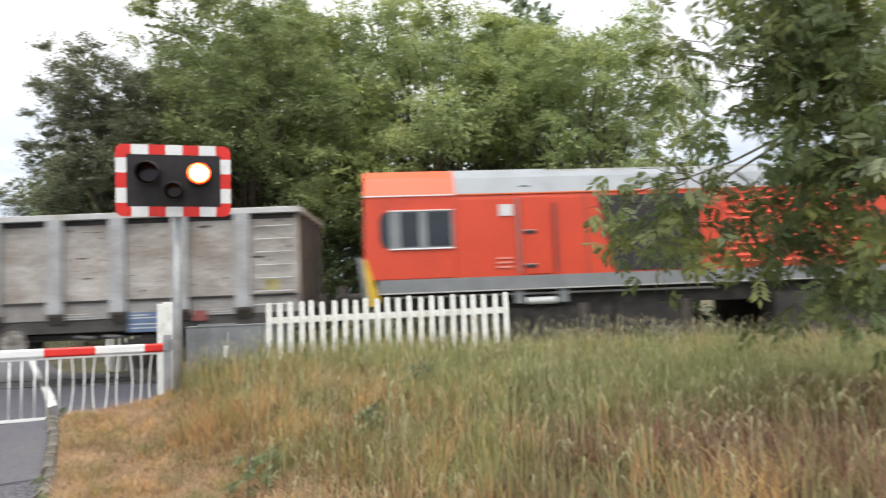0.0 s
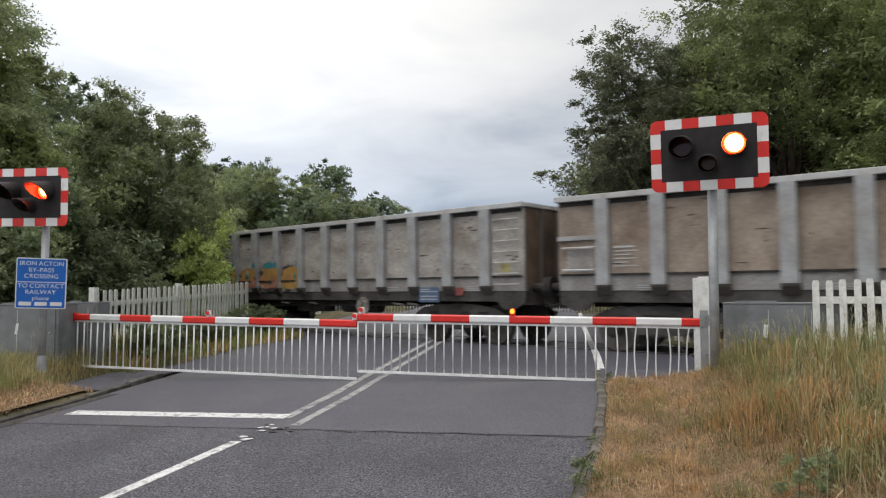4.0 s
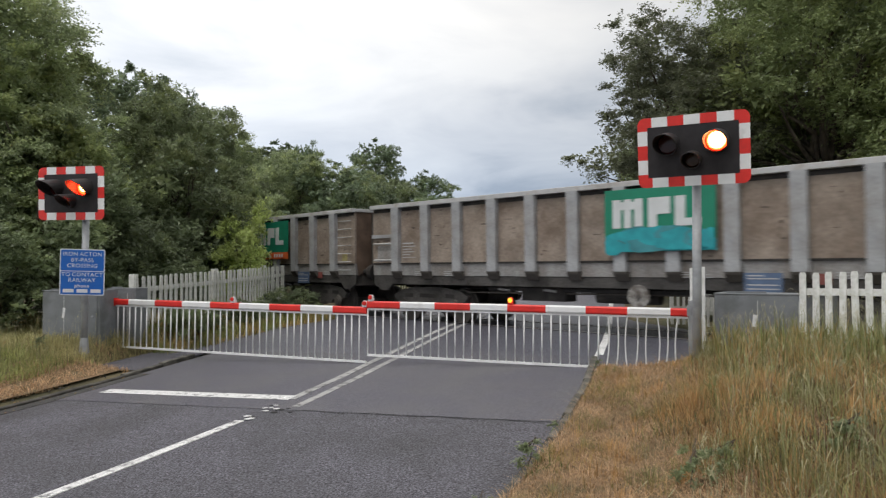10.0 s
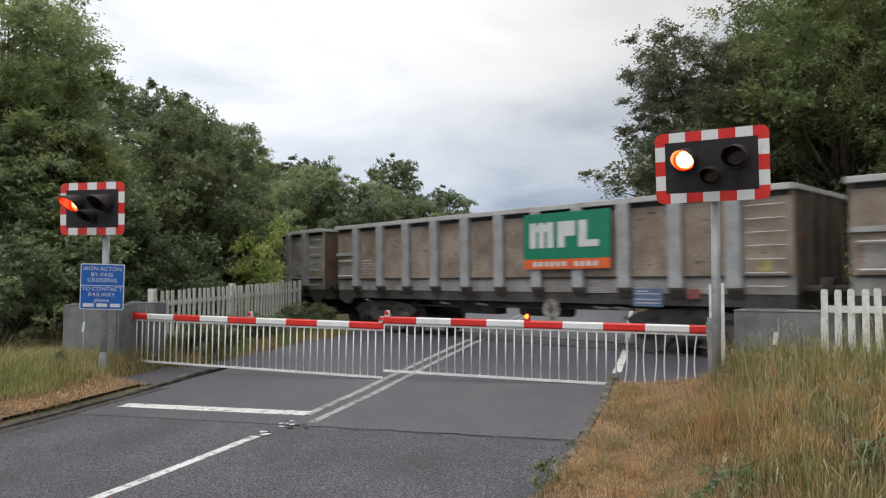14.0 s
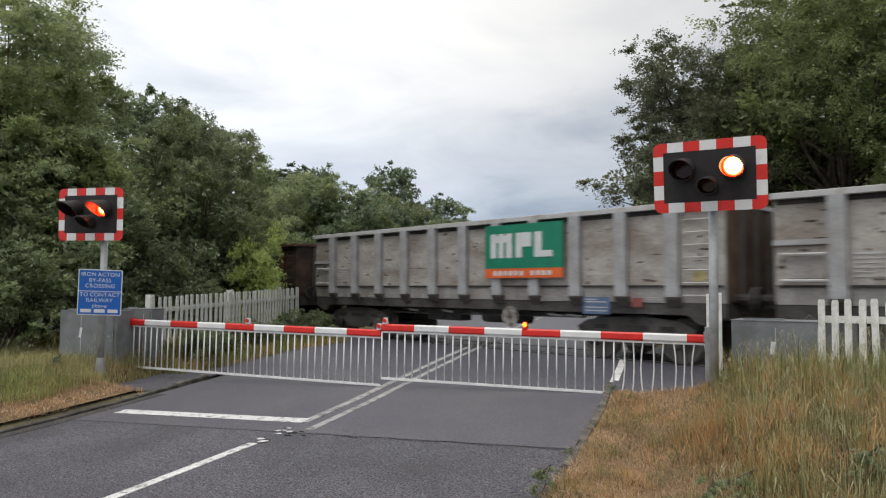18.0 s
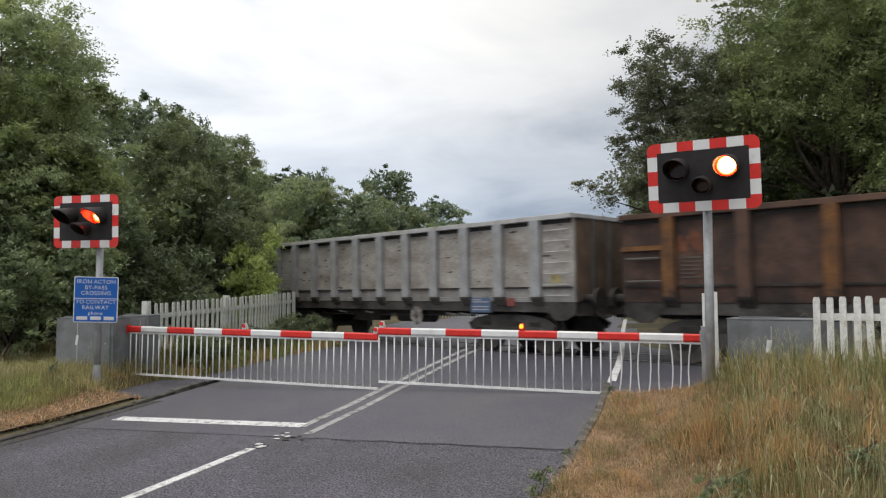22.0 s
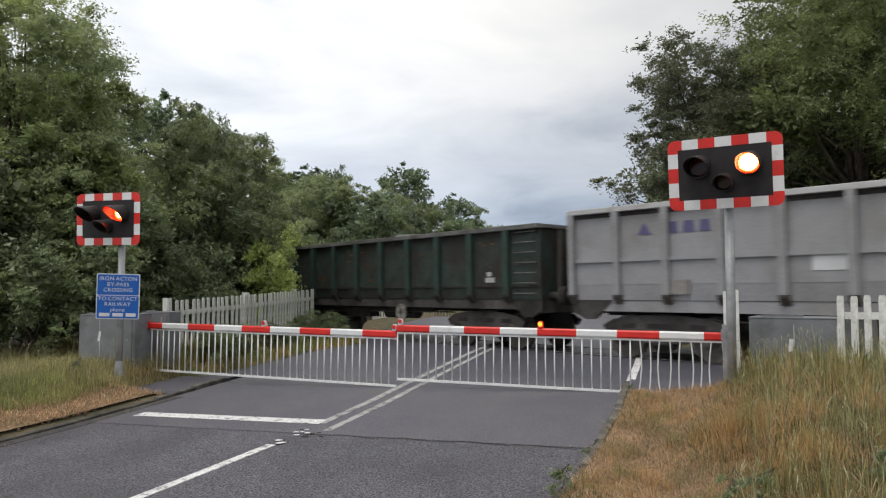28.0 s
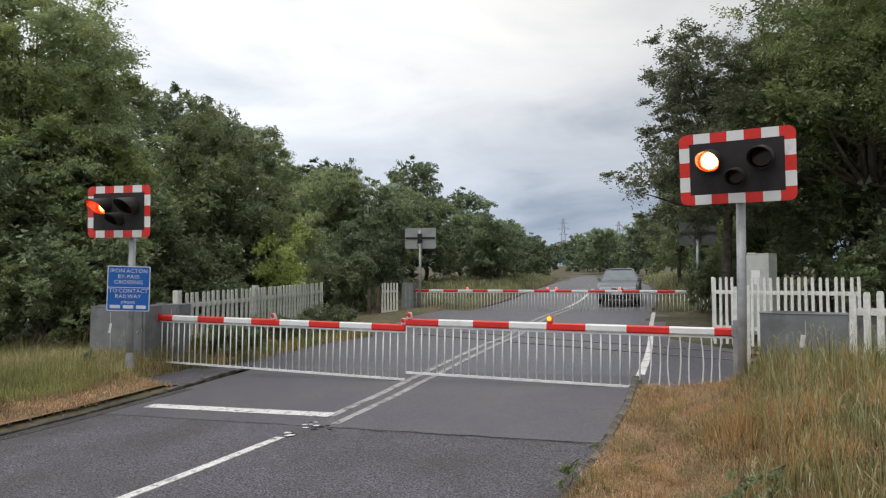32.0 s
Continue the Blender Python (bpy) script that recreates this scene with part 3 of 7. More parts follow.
kerb_line("kerb_near_side", 1, -12.0, 0.0)
kerb_line("kerb_far_side", -1, -14.0, -1.55, mat=M_KERB_SOIL, sink=0.03)
kerb_line("kerb_end", -1, -1.5, 0.3)
tagged(strip("gutter", -9.0, -1.2, -HALF + 0.02, -HALF + 0.24, 0.006, M_GUTTER, 0.4), "dark silted gutter along the kerb", "road edge", kind="structure")
clod_rnd = random.Random(77)
clods = Build()
for k in range(420):
    cy = clod_rnd.uniform(-8.5, -1.2)
    cx = float(road_x(cy)) - 3.55 - clod_rnd.uniform(-0.22, 0.34)
    r = clod_rnd.uniform(0.006, 0.02)
    cz = max(paved_z(cx, cy), float(ground_z(np.array(cx), np.array(cy))) if cx < float(road_x(cy)) - 3.6 else -9.0) + r * 0.2
    clods.tube((cx, cy, cz - r * 0.6), (cx + r * 0.3, cy, cz + r * 0.5), r, r * 0.55, 6, mi=k % 2)
tagged(part("gutter_litter", clods, [M_KERB_SOIL, M_THATCH]), "dark clods and dead leaves lying in the gutter", "litter", kind="stuff")
kerb_line("kerb_beyond_left", -1, 19.0, 60.0)
kerb_line("kerb_beyond_right", 1, 19.0, 50.0)

# ---------------------------------------------------------------- railway
def along_rail(s0, s1, ds, outline, off):
    b = Build()
    rings = []
    n = int(round((s1 - s0) / ds))
    for k in range(n + 1):
        s = s0 + (s1 - s0) * k / n
        ring = []
        for o, z in outline:
            x, y, h = rail_point(s, off + o)
            ring.append((x, y, z))
        rings.append(ring)
    m = len(outline)
    for a, c in zip(rings, rings[1:]):
        for k in range(m):
            j = (k + 1) % m
            b.face((a[k], a[j], c[j], c[k]))
    b.face(rings[0])
    b.face(rings[-1])
    return b


RAIL_OUT = ((-0.07, -0.16), (0.07, -0.16), (0.07, -0.14), (0.012, -0.12), (0.012, -0.045), (0.036, -0.035), (0.036, 0.0), (-0.036, 0.0), (-0.036, -0.035), (-0.012, -0.045), (-0.012, -0.12), (-0.07, -0.14))
track = thing("railway_track", Matrix(), "single railway track curving across the road", "railway track", kind="structure")
for o in (-0.75, 0.75):
    part("rail", along_rail(-110, 70, 1.5, [(p, RAIL_Z + 0.012 + q) for p, q in RAIL_OUT], HALF_W + o), M_RAIL, track, "worn steel rail")
for a, c in ((-110, -13.0), (6.5, 70)):
    part("ballast_bed", along_rail(a, c, 1.5, [(-2.6, RAIL_Z - 0.5), (-1.8, RAIL_Z - 0.14), (1.8, RAIL_Z - 0.14), (2.6, RAIL_Z - 0.5)], HALF_W), M_BALLAST, track, "grey stone ballast")
slp = Build().box(-0.13, -1.25, -0.1, 0.13, 1.25, 0.03).mesh("sleeper", M_SLEEPER)
for k in range(60):
    for s in (7.0 + 0.65 * k, -13.4 - 0.65 * k):
        x, y, h = rail_point(s, HALF_W)
        part("sleeper", slp, None, track, at=pose(x, y, RAIL_Z - 0.14, 0, 0, 90 - math.degrees(h)))
# rubber strips beside the rails in the deck
for o in (-0.86, -0.64, 0.64, 0.86):
    part("flange_strip", along_rail(-8.5, 4.2, 0.8, [(o - 0.01, RAIL_Z - 0.05), (o + 0.01, RAIL_Z - 0.05), (o + 0.01, RAIL_Z + 0.008), (o - 0.01, RAIL_Z + 0.008)], HALF_W), M_BLACK, track, "black rubber flange strip")


# ---------------------------------------------------------------- barriers
def boom_segments(first, x0, x1, first_red, seg, z, half_h, half_d):
    x, red, k = x0, first_red, 0
    sgn = 1 if x1 > x0 else -1
    while (x1 - x) * sgn > 1e-6:
        e = x + sgn * (first if x == x0 else seg)
        if (x1 - e) * sgn < 0.05:
            e = x1
        out = ((-half_d, z - half_h + 0.02), (-half_d + 0.015, z - half_h), (half_d - 0.015, z - half_h), (half_d, z - half_h + 0.02), (half_d, z + half_h - 0.02), (half_d - 0.015, z + half_h), (-half_d + 0.015, z + half_h), (-half_d, z + half_h - 0.02))
        yield Build().prism(out, min(x, e), max(x, e), "x"), red
        x, red = e, not red


def barrier(name, m, pivot, tip, seg, label, skirt_to, group, wavy=0, lamps=(), glow=None, bars_dx=0.135, first_red=True, small=False, first=None, rail_z=0.05):
    """A lowered barrier along local x: a striped boom, hanging bars, a bottom rail and boom lamps."""
    root = thing(name, m, label, "level crossing barrier", group)
    hh = 0.055 if not small else 0.05
    for b, red in boom_segments(first or seg, pivot, tip, first_red, seg, 0.93, hh, 0.04):
        part("boom_section", b, M_RED if red else M_WHITE, root, "red reflective section" if red else "white reflective section")
    sgn = 1 if tip > pivot else -1
    # a thin rail below the boom carries the bars
    part("skirt_rail", Build().box(min(pivot, tip), -0.015, 0.845, max(pivot, tip), 0.015, 0.872), M_SKIRT, root, "slim white rail under the boom")
    lo, hi = min(skirt_to, tip), max(skirt_to, tip)
    part("bottom_rail", Build().box(lo, -0.016, rail_z, hi, 0.016, rail_z + 0.035), M_SKIRT, root, "slim white bottom rail")
    bar = Build().tube((0, 0, rail_z + 0.02), (0, 0, 0.86), 0.012, n=6).mesh("bar", M_SKIRT, True)
    n = int(abs(tip - pivot) / bars_dx)
    for k in range(n + 1):
        x = pivot + sgn * (0.04 + k * bars_dx)
        if (tip - x) * sgn < 0.0:
            break
        if k < wavy:
            b = Build()
            lean = (0.022, -0.03, 0.018, 0.034, -0.016)[k % 5]
            zs = [0.86, 0.68, 0.48, 0.28, 0.1 + 0.03 * (k % 2)]
            px = [x + lean * math.sin(i * 0.8) - 0.012 * (i / 4) * (k % 3) for i in range(5)]
            for i in range(4):
                b.tube((px[i], 0, zs[i]), (px[i + 1], 0, zs[i + 1]), 0.0105, n=6)
            part("bar", b, M_SKIRT, root, "bent white skirt bar")
        else:
            part("bar", bar, None, root, at=pose(x, 0, 0, 0, random.uniform(-0.4, 0.4), 0))
    for x, kind in lamps:
        lamp = part("boom_lamp", Build().box(x - 0.035, -0.04, 0.983, x + 0.035, 0.04, 1.03).tube((x, 0, 1.02), (x, 0, 1.085), 0.045, 0.035, 10), M_WHITE if kind != "amber" else M_RED, root, "small boom lamp")
        part("lens", Build().tube((x, -0.045, 1.045), (x, -0.06, 1.045), 0.036, 0.03, 10), {"amber": M_AMBER_GLOW, "red": M_RED_GLOW, "off": M_RED}[kind], lamp, "lamp lens")
        if kind == "amber":
            part("dome", Build().tube((x, 0, 1.03), (x, 0, 1.085), 0.032, 0.02, 10), M_AMBER_GLOW, lamp, "glowing amber dome")
    part("clamp", Build().box(pivot - 0.06 * (sgn > 0), -0.05, 0.86, pivot + 0.06 * (sgn < 0), 0.05, 1.0), M_RED, root, "red end clamp")
    return root


barrier("crossing_barrier", pose(0, 0, 0.012, 0, 0.45, 0), 4.90, 0.0, 0.579, "lowered red and white barrier with bent skirt bars", 3.62, "level crossing barriers", wavy=9, lamps=((0.06, "off"), (2.36, "amber")), first=0.27, rail_z=0.105)
barrier("crossing_barrier", pose(0, 0.02, -0.085, 0, 0.75, 0), -5.20, -0.03, 0.607, "lowered red and white barrier with hanging bars", -5.1, "level crossing barriers", lamps=((-0.06, "off"), (-2.6, "off")), first=0.314, rail_z=0.085)
FB = pose(-3.3, 17.98, 0.35, 0, 0, 2.6)
barrier("crossing_barrier", FB, -5.0, 1.0, 0.66, "far lowered red and white barrier with hanging bars", -5.0, "level crossing barriers", lamps=((-2.6, "red"), (0.85, "red")), small=True)
barrier("crossing_barrier", FB, 7.1, 1.03, 0.66, "far lowered red and white barrier across the car's lane", 5.1, "level crossing barriers", lamps=((1.2, "red"), (3.7, "red")), small=True)


# ---------------------------------------------------------------- cabinets
M_WHEEL_DULL = make_mat("dull_steel", (0.2, 0.2, 0.2), 0.5, 0.6, vary=0.2, scale=8)
def machine_box(name, m, w, d, h, label, mat, marks=True):
    root = thing(name, m, label, "cabinet")
    part("body", Build().box(-w / 2, -d / 2, 0, w / 2, d / 2, h), mat, root, bevel=0.012)
    part("lid", Build().box(-w / 2 - 0.006, -d / 2 - 0.006, h, w / 2 + 0.006, d / 2 + 0.006, h + 0.018), mat, root, "thin flush lid", bevel=0.005)
    part("door", Build().box(-w / 2 + 0.06, -d / 2 - 0.012, 0.08, w / 2 - 0.06, -d / 2 - 0.002, h - 0.06), mat, root, "flush front door")
    part("lock", Build().tube((w / 2 - 0.14, -d / 2 - 0.012, h * 0.55), (w / 2 - 0.14, -d / 2 - 0.035, h * 0.55), 0.018), M_GALV, root, "round lock")
    for f in (-0.12, 0.22):
        part("seam", Build().box(w * f - 0.006, -d / 2 - 0.015, 0.1, w * f + 0.006, -d / 2 - 0.0125, h - 0.08), M_CAB_LIGHT, root, "pale panel seam")
    part("top_bar", Build().box(-w * 0.4, -d / 2 + 0.05, h + 0.018, -w * 0.05, -d / 2 + 0.09, h + 0.045), mat, root, "raised bar on the lid")
    if marks:
        part("paint_mark", Build().box(-w * 0.22, -d / 2 - 0.016, h * 0.5, -w * 0.18, -d / 2 - 0.013, h * 0.68, m=pose(0, 0, 0, 0, 8, 0)), M_WHITE, root, "white chalk mark")
    return root


machine_box("barrier_machine", pose(-5.72, -0.30, 0.12, 0, 0, 14), 1.12, 0.55, 1.0, "grey steel barrier machine cabinet in grass", M_CABINET)
machine_box("barrier_machine", pose(-5.35, 0.45, 0.12, 0, 0, 12), 0.6, 0.4, 1.02, "narrow grey steel barrier pedestal", M_CABINET, False)
machine_box("barrier_machine", pose(6.0, 0.62, 0.18, 0, 0, -12), 1.5, 0.6, 0.96, "grey steel barrier machine cabinet in long grass", M_CABINET)
ped = thing("barrier_pedestal", pose(4.93, -0.12, 0.15), "galvanised steel channel holding the barrier boom", "post")
part("channel", Build().box(-0.06, -0.05, -0.4, 0.03, 0.12, 0.92), M_GALV, ped, bevel=0.006)
part("bracket", Build().box(-0.075, -0.065, 0.72, 0.05, -0.052, 0.86), M_GALV, ped, "bolted bracket")
for zb in (0.76, 0.82, 0.34):
    part("bolt", Build().tube((0.0, -0.065, zb), (0.0, -0.08, zb), 0.012, n=6), M_WHEEL_DULL, ped, "hexagon bolt")
machine_box("barrier_machine", pose(-8.55, 17.8, 0.2, 0, 0, 3), 0.55, 0.7, 1.4, "dark grey barrier machine beyond the rails", M_CABINET, False)
tall = machine_box("relay_cabinet", pose(5.35, 9.3, 0.3, 0, 0, -24), 0.62, 0.5, 2.0, "tall pale grey relay cabinet behind a fence", M_CAB_LIGHT, False)
part("notice", Build().box(-0.12, -0.268, 1.25, 0.1, -0.263, 1.6), M_WHITE, tall, "white notice")

wp = thing("marker_post", pose(4.975, 1.2, 0.2), "white painted wooden post beside the barrier", "post")
part("upright", Build().box(-0.11, 0.0, -0.4, 0.03, 0.09, 1.31), M_FENCE, wp, bevel=0.01)
part("face_board", Build().box(-0.045, -0.03, -0.4, 0.11, -0.003, 1.33), M_FENCE, wp, "white face board", bevel=0.006)


# ---------------------------------------------------------------- signals
BW, BH = 1.36, 0.90


def rounded(w, h, r, n=5):
    pts = []
    for cx, cy, a0 in ((w / 2 - r, h / 2 - r, 0), (-w / 2 + r, h / 2 - r, 90), (-w / 2 + r, -h / 2 + r, 180), (w / 2 - r, -h / 2 + r, 270)):
        for k in range(n + 1):
            a = radians(a0 + 90 * k / n)
            pts.append((cx + r * math.cos(a), cy + r * math.sin(a)))
    return pts


def hood(x, z, r, depth, tilt=0.0):
    """A round lamp hood: a tube open to the front, cut back below."""
    b = Build()
    n = 20
    for k in range(n):
        a0, a1 = radians(360 * k / n), radians(360 * (k + 1) / n)
        quad = []
        for rr in (r, r + 0.012):
            for a in (a0, a1):
                dep = depth * (0.16 + 0.84 * (0.5 + 0.5 * math.sin(a)) ** 0.9)
                quad.append(((x + rr * math.cos(a), 0.0, z + rr * math.sin(a)), (x + rr * math.cos(a), -dep, z + rr * math.sin(a) - tilt * dep)))
        (i0, o0), (i1, o1), (I0, O0), (I1, O1) = quad
        b.face((i0, i1, o1, o0))
        b.face((I1, I0, O0, O1))
        b.face((o0, o1, O1, O0))
    return b


def signal(name, m, post_h, label, board_dx=0.0, board_tilt=0.0, board_yaw=0.0, board_nod=0.0, flare=False, core=0.108):
    """A road signal on a post: red lamps side by side, an amber one below, on a bordered board that faces -y."""
    root = thing(name, m, label, "traffic signal", "road signals at the crossing")
    part("post", Build().tube((0, 0, -0.35), (0, 0, post_h + 0.1), 0.057, n=16), M_GALV, root, "galvanised round post", smooth=True)
    if flare:
        part("base_flare", Build().tube((0, 0, -0.1), (0, 0, 0.16), 0.085, 0.06, 12), M_GALV, root, "flared galvanised foot")
    bm_ = pose(board_dx, -0.115, post_h + BH / 2, board_nod, board_tilt, board_yaw)
    back = part("board", Build().prism(rounded(BW - 0.02, BH - 0.02, 0.09), -0.008, 0.008, "y"), M_BLACK, root, "black backing board", at=bm_)
    bw = 0.125
    # border: corners red, white and red pieces by turns
    tops = np.linspace(-BW / 2 + 0.18, BW / 2 - 0.18, 6)
    sides = np.linspace(-BH / 2 + 0.17, BH / 2 - 0.17, 4)
    for sz in (-1, 1):
        z0, z1 = sorted((sz * BH / 2, sz * (BH / 2 - bw)))
        for k in range(5):
            white = k % 2 == 0
            part("border_piece", Build().box(tops[k], -0.0125, z0, tops[k + 1], -0.009, z1), M_WHITE if white else M_RED, back, "white reflective piece" if white else "red reflective piece")
    for sx in (-1, 1):
        x0, x1 = sorted((sx * BW / 2, sx * (BW / 2 - bw)))
        for k in range(3):
            white = k % 2 == 0
            part("border_piece", Build().box(x0, -0.0125, sides[k], x1, -0.009, sides[k + 1]), M_WHITE if white else M_RED, back, "white reflective piece" if white else "red reflective piece")
        for sz in (-1, 1):
            r = 0.09
            cx, cz = sx * (BW / 2 - r), sz * (BH / 2 - r)
            out = [(sx * tops[0] * -1, sz * BH / 2), (sx * tops[0] * -1, sz * (BH / 2 - bw)), (sx * (BW / 2 - bw), sz * (BH / 2 - bw)), (sx * (BW / 2 - bw), sz * sides[3]), (sx * BW / 2, sz * sides[3])]
            out += [(cx + sx * r * math.cos(a), cz + sz * r * math.sin(a)) for a in (0.0, 0.4, 0.8, 1.17, math.pi / 2)]
            part("border_corner", Build().prism(out, -0.0125, -0.009, "y"), M_RED, back, "red reflective corner")
    for nm, x, z, r, dep, mt in (("red_lamp", -0.30, 0.10, 0.135, 0.40, M_LENS_OFF), ("red_lamp", 0.30, 0.10, 0.135, 0.40, M_LENS_OFF), ("amber_lamp", 0.0, -0.12, 0.105, 0.32, M_AMBER_OFF)):
        lp = part(nm, hood(x, z, r, dep, 0.12), M_HOOD, back, "black lamp hood")
        part("lens", Build().tube((x, -0.012, z), (x, -0.03, z), r - 0.004, r - 0.02, 18), mt, lp, "unlit dark lens")
    glow = part("lit_lens", Build().tube((0, -0.036, 0), (0, -0.05, 0), 0.128, 0.12, 20), M_LIT_SIDE, back, "glowing red lamp", at=pose(0.30, 0, 0.10))
    part("hot_core", Build().tube((0, -0.05, 0), (0, -0.058, 0), core, core * 0.85, 20), M_LIT, glow, "bright centre of the lamp")
    part("clamp", Build().box(-0.09, -0.075, post_h + 0.15, 0.09, 0.075, post_h + 0.2).box(-0.09, -0.075, post_h + 0.6, 0.09, 0.075, post_h + 0.65), M_GALV, root, "post clamp")
    return root, glow


sig_r, glow_r = signal("road_signal", pose(4.985, -0.69, 0.28, 0, 0.5, -9.5), 2.275, "red road signal on a galvanised post, lamps flashing", -0.03, -0.3, 0.9, 4.7)
sig_l, glow_l = signal("road_signal", pose(-4.79, -1.08, 0.2, 0, 0.2, 5), 2.155, "red road signal seen from the side, lamps flashing", -0.20, 0.63, -0.7, 2.0, flare=True, core=0.085)


def signal_back(m, post_h, label, board=M_SIGN_BACK):
    root = thing("road_signal", m, label, "traffic signal", "road signals at the crossing")
    part("post", Build().tube((0, 0, -0.3), (0, 0, post_h), 0.055, n=12), M_GALV, root, "galvanised post", smooth=True)
    part("board", Build().prism(rounded(BW, BH, 0.07), 0.06, 0.075, "y"), board, root, "bare grey back of the board", at=pose(0, 0, post_h - 0.35))
    part("stiffener", Build().box(-BW / 2 + 0.03, 0.03, post_h - 0.38, BW / 2 - 0.03, 0.06, post_h - 0.30), M_BLACK, root, "dark stiffening bar")
    part("lamp_case", Build().box(-0.1, -0.09, post_h - 0.58, 0.1, -0.05, post_h - 0.16).box(-0.05, -0.14, post_h - 0.45, 0.05, -0.09, post_h - 0.25), M_HOOD, root, "black lamp case")
    part("cable", Build().tube((-0.08, -0.06, post_h - 0.5), (-0.14, -0.06, post_h - 0.65), 0.015, n=6).tube((-0.14, -0.06, post_h - 0.65), (-0.02, -0.06, post_h - 0.78), 0.015, n=6), M_HOOD, root, "black loop of cable")
    return root


signal_back(pose(-8.0, 17.6, 0.35, 0, 0, 14), 3.55, "grey back of a road signal beyond the rails")
# stands under trees, whose shade is put into the board's colour
signal_back(pose(3.3, 18.4, 0.4, 0, 0, -4), 3.45, "grey back of a road signal, coloured dark for tree shade", M_SIGN_BACK_SHADED)


# ---------------------------------------------------------------- telephone sign
def lettering(text, size, mat, parent, x, y, z, label):
    """A line of words, each word a mesh of its own, centred on x and facing -y."""
    made = []
    for word in text.split():
        cu = bpy.data.curves.new("word", "FONT")
        cu.body, cu.size, cu.align_x, cu.align_y, cu.extrude = word, size, "LEFT", "CENTER", 0.001
        cu.space_character = 1.08
        tmp = bpy.data.objects.new("word", cu)
        scene.collection.objects.link(tmp)
        dg = bpy.context.evaluated_depsgraph_get()
        me = bpy.data.meshes.new_from_object(tmp.evaluated_get(dg))
        bpy.data.objects.remove(tmp)
        me.materials.clear()
        me.materials.append(mat)
        xs = [v.co.x for v in me.vertices]
        made.append((me, min(xs), max(xs)))
    gap = size * 0.34
    at = x - (sum(c - a for m, a, c in made) + gap * (len(made) - 1)) / 2
    for me, a, c in made:
        part("word", me, None, parent, label, at=pose(at - a, y, z, 90, 0, 0))
        at += c - a + gap


tel = thing("telephone_sign", pose(-4.735, -1.19, 1.083, 3.2, 1.6, 31) @ Matrix.Diagonal((0.9, 1, 0.9, 1)), "blue sign with white words on the signal post", "sign")
SW, SH = 0.78, 0.86
part("plate", Build().prism(rounded(SW, SH, 0.03), -0.006, 0.006, "y"), M_SIGN_WHITE, tel, "white-edged plate", at=pose(0, 0, SH / 2))
part("panel", Build().prism(rounded(SW - 0.035, 0.385, 0.02), -0.010, -0.0075, "y"), M_SIGN_BLUE, tel, "upper blue panel", at=pose(0, 0, SH - 0.21))
part("panel", Build().prism(rounded(SW - 0.035, 0.425, 0.02), -0.010, -0.0075, "y"), M_SIGN_BLUE, tel, "lower blue panel", at=pose(0, 0, 0.23))
for words, z, sz in (("IRON ACTON", 0.765, 0.118), ("BY-PASS", 0.655, 0.118), ("CROSSING", 0.55, 0.118), ("TO CONTACT", 0.385, 0.118), ("RAILWAY", 0.28, 0.118), ("phone", 0.175, 0.11)):
    lettering(words, sz * 0.88, M_SIGN_WHITE, tel, 0, -0.0125, z, "white word")
for x0, x1 in ((-0.33, -0.14), (-0.09, 0.1), (0.15, 0.33)):
    part("number_bar", Build().box(x0, -0.0135, 0.05, x1, -0.0105, 0.115), M_SIGN_WHITE, tel, "white bar")


# ---------------------------------------------------------------- fences
PICKET = Build().prism(((-0.04, 0), (0.04, 0), (0.04, 1.16), (0.028, 1.2), (-0.028, 1.2), (-0.04, 1.16)), -0.012, 0.012, "y").mesh("picket", M_FENCE)
PICKET_OLD = PICKET.copy()
PICKET_OLD.materials.clear()
PICKET_OLD.materials.append(M_FENCE_OLD)


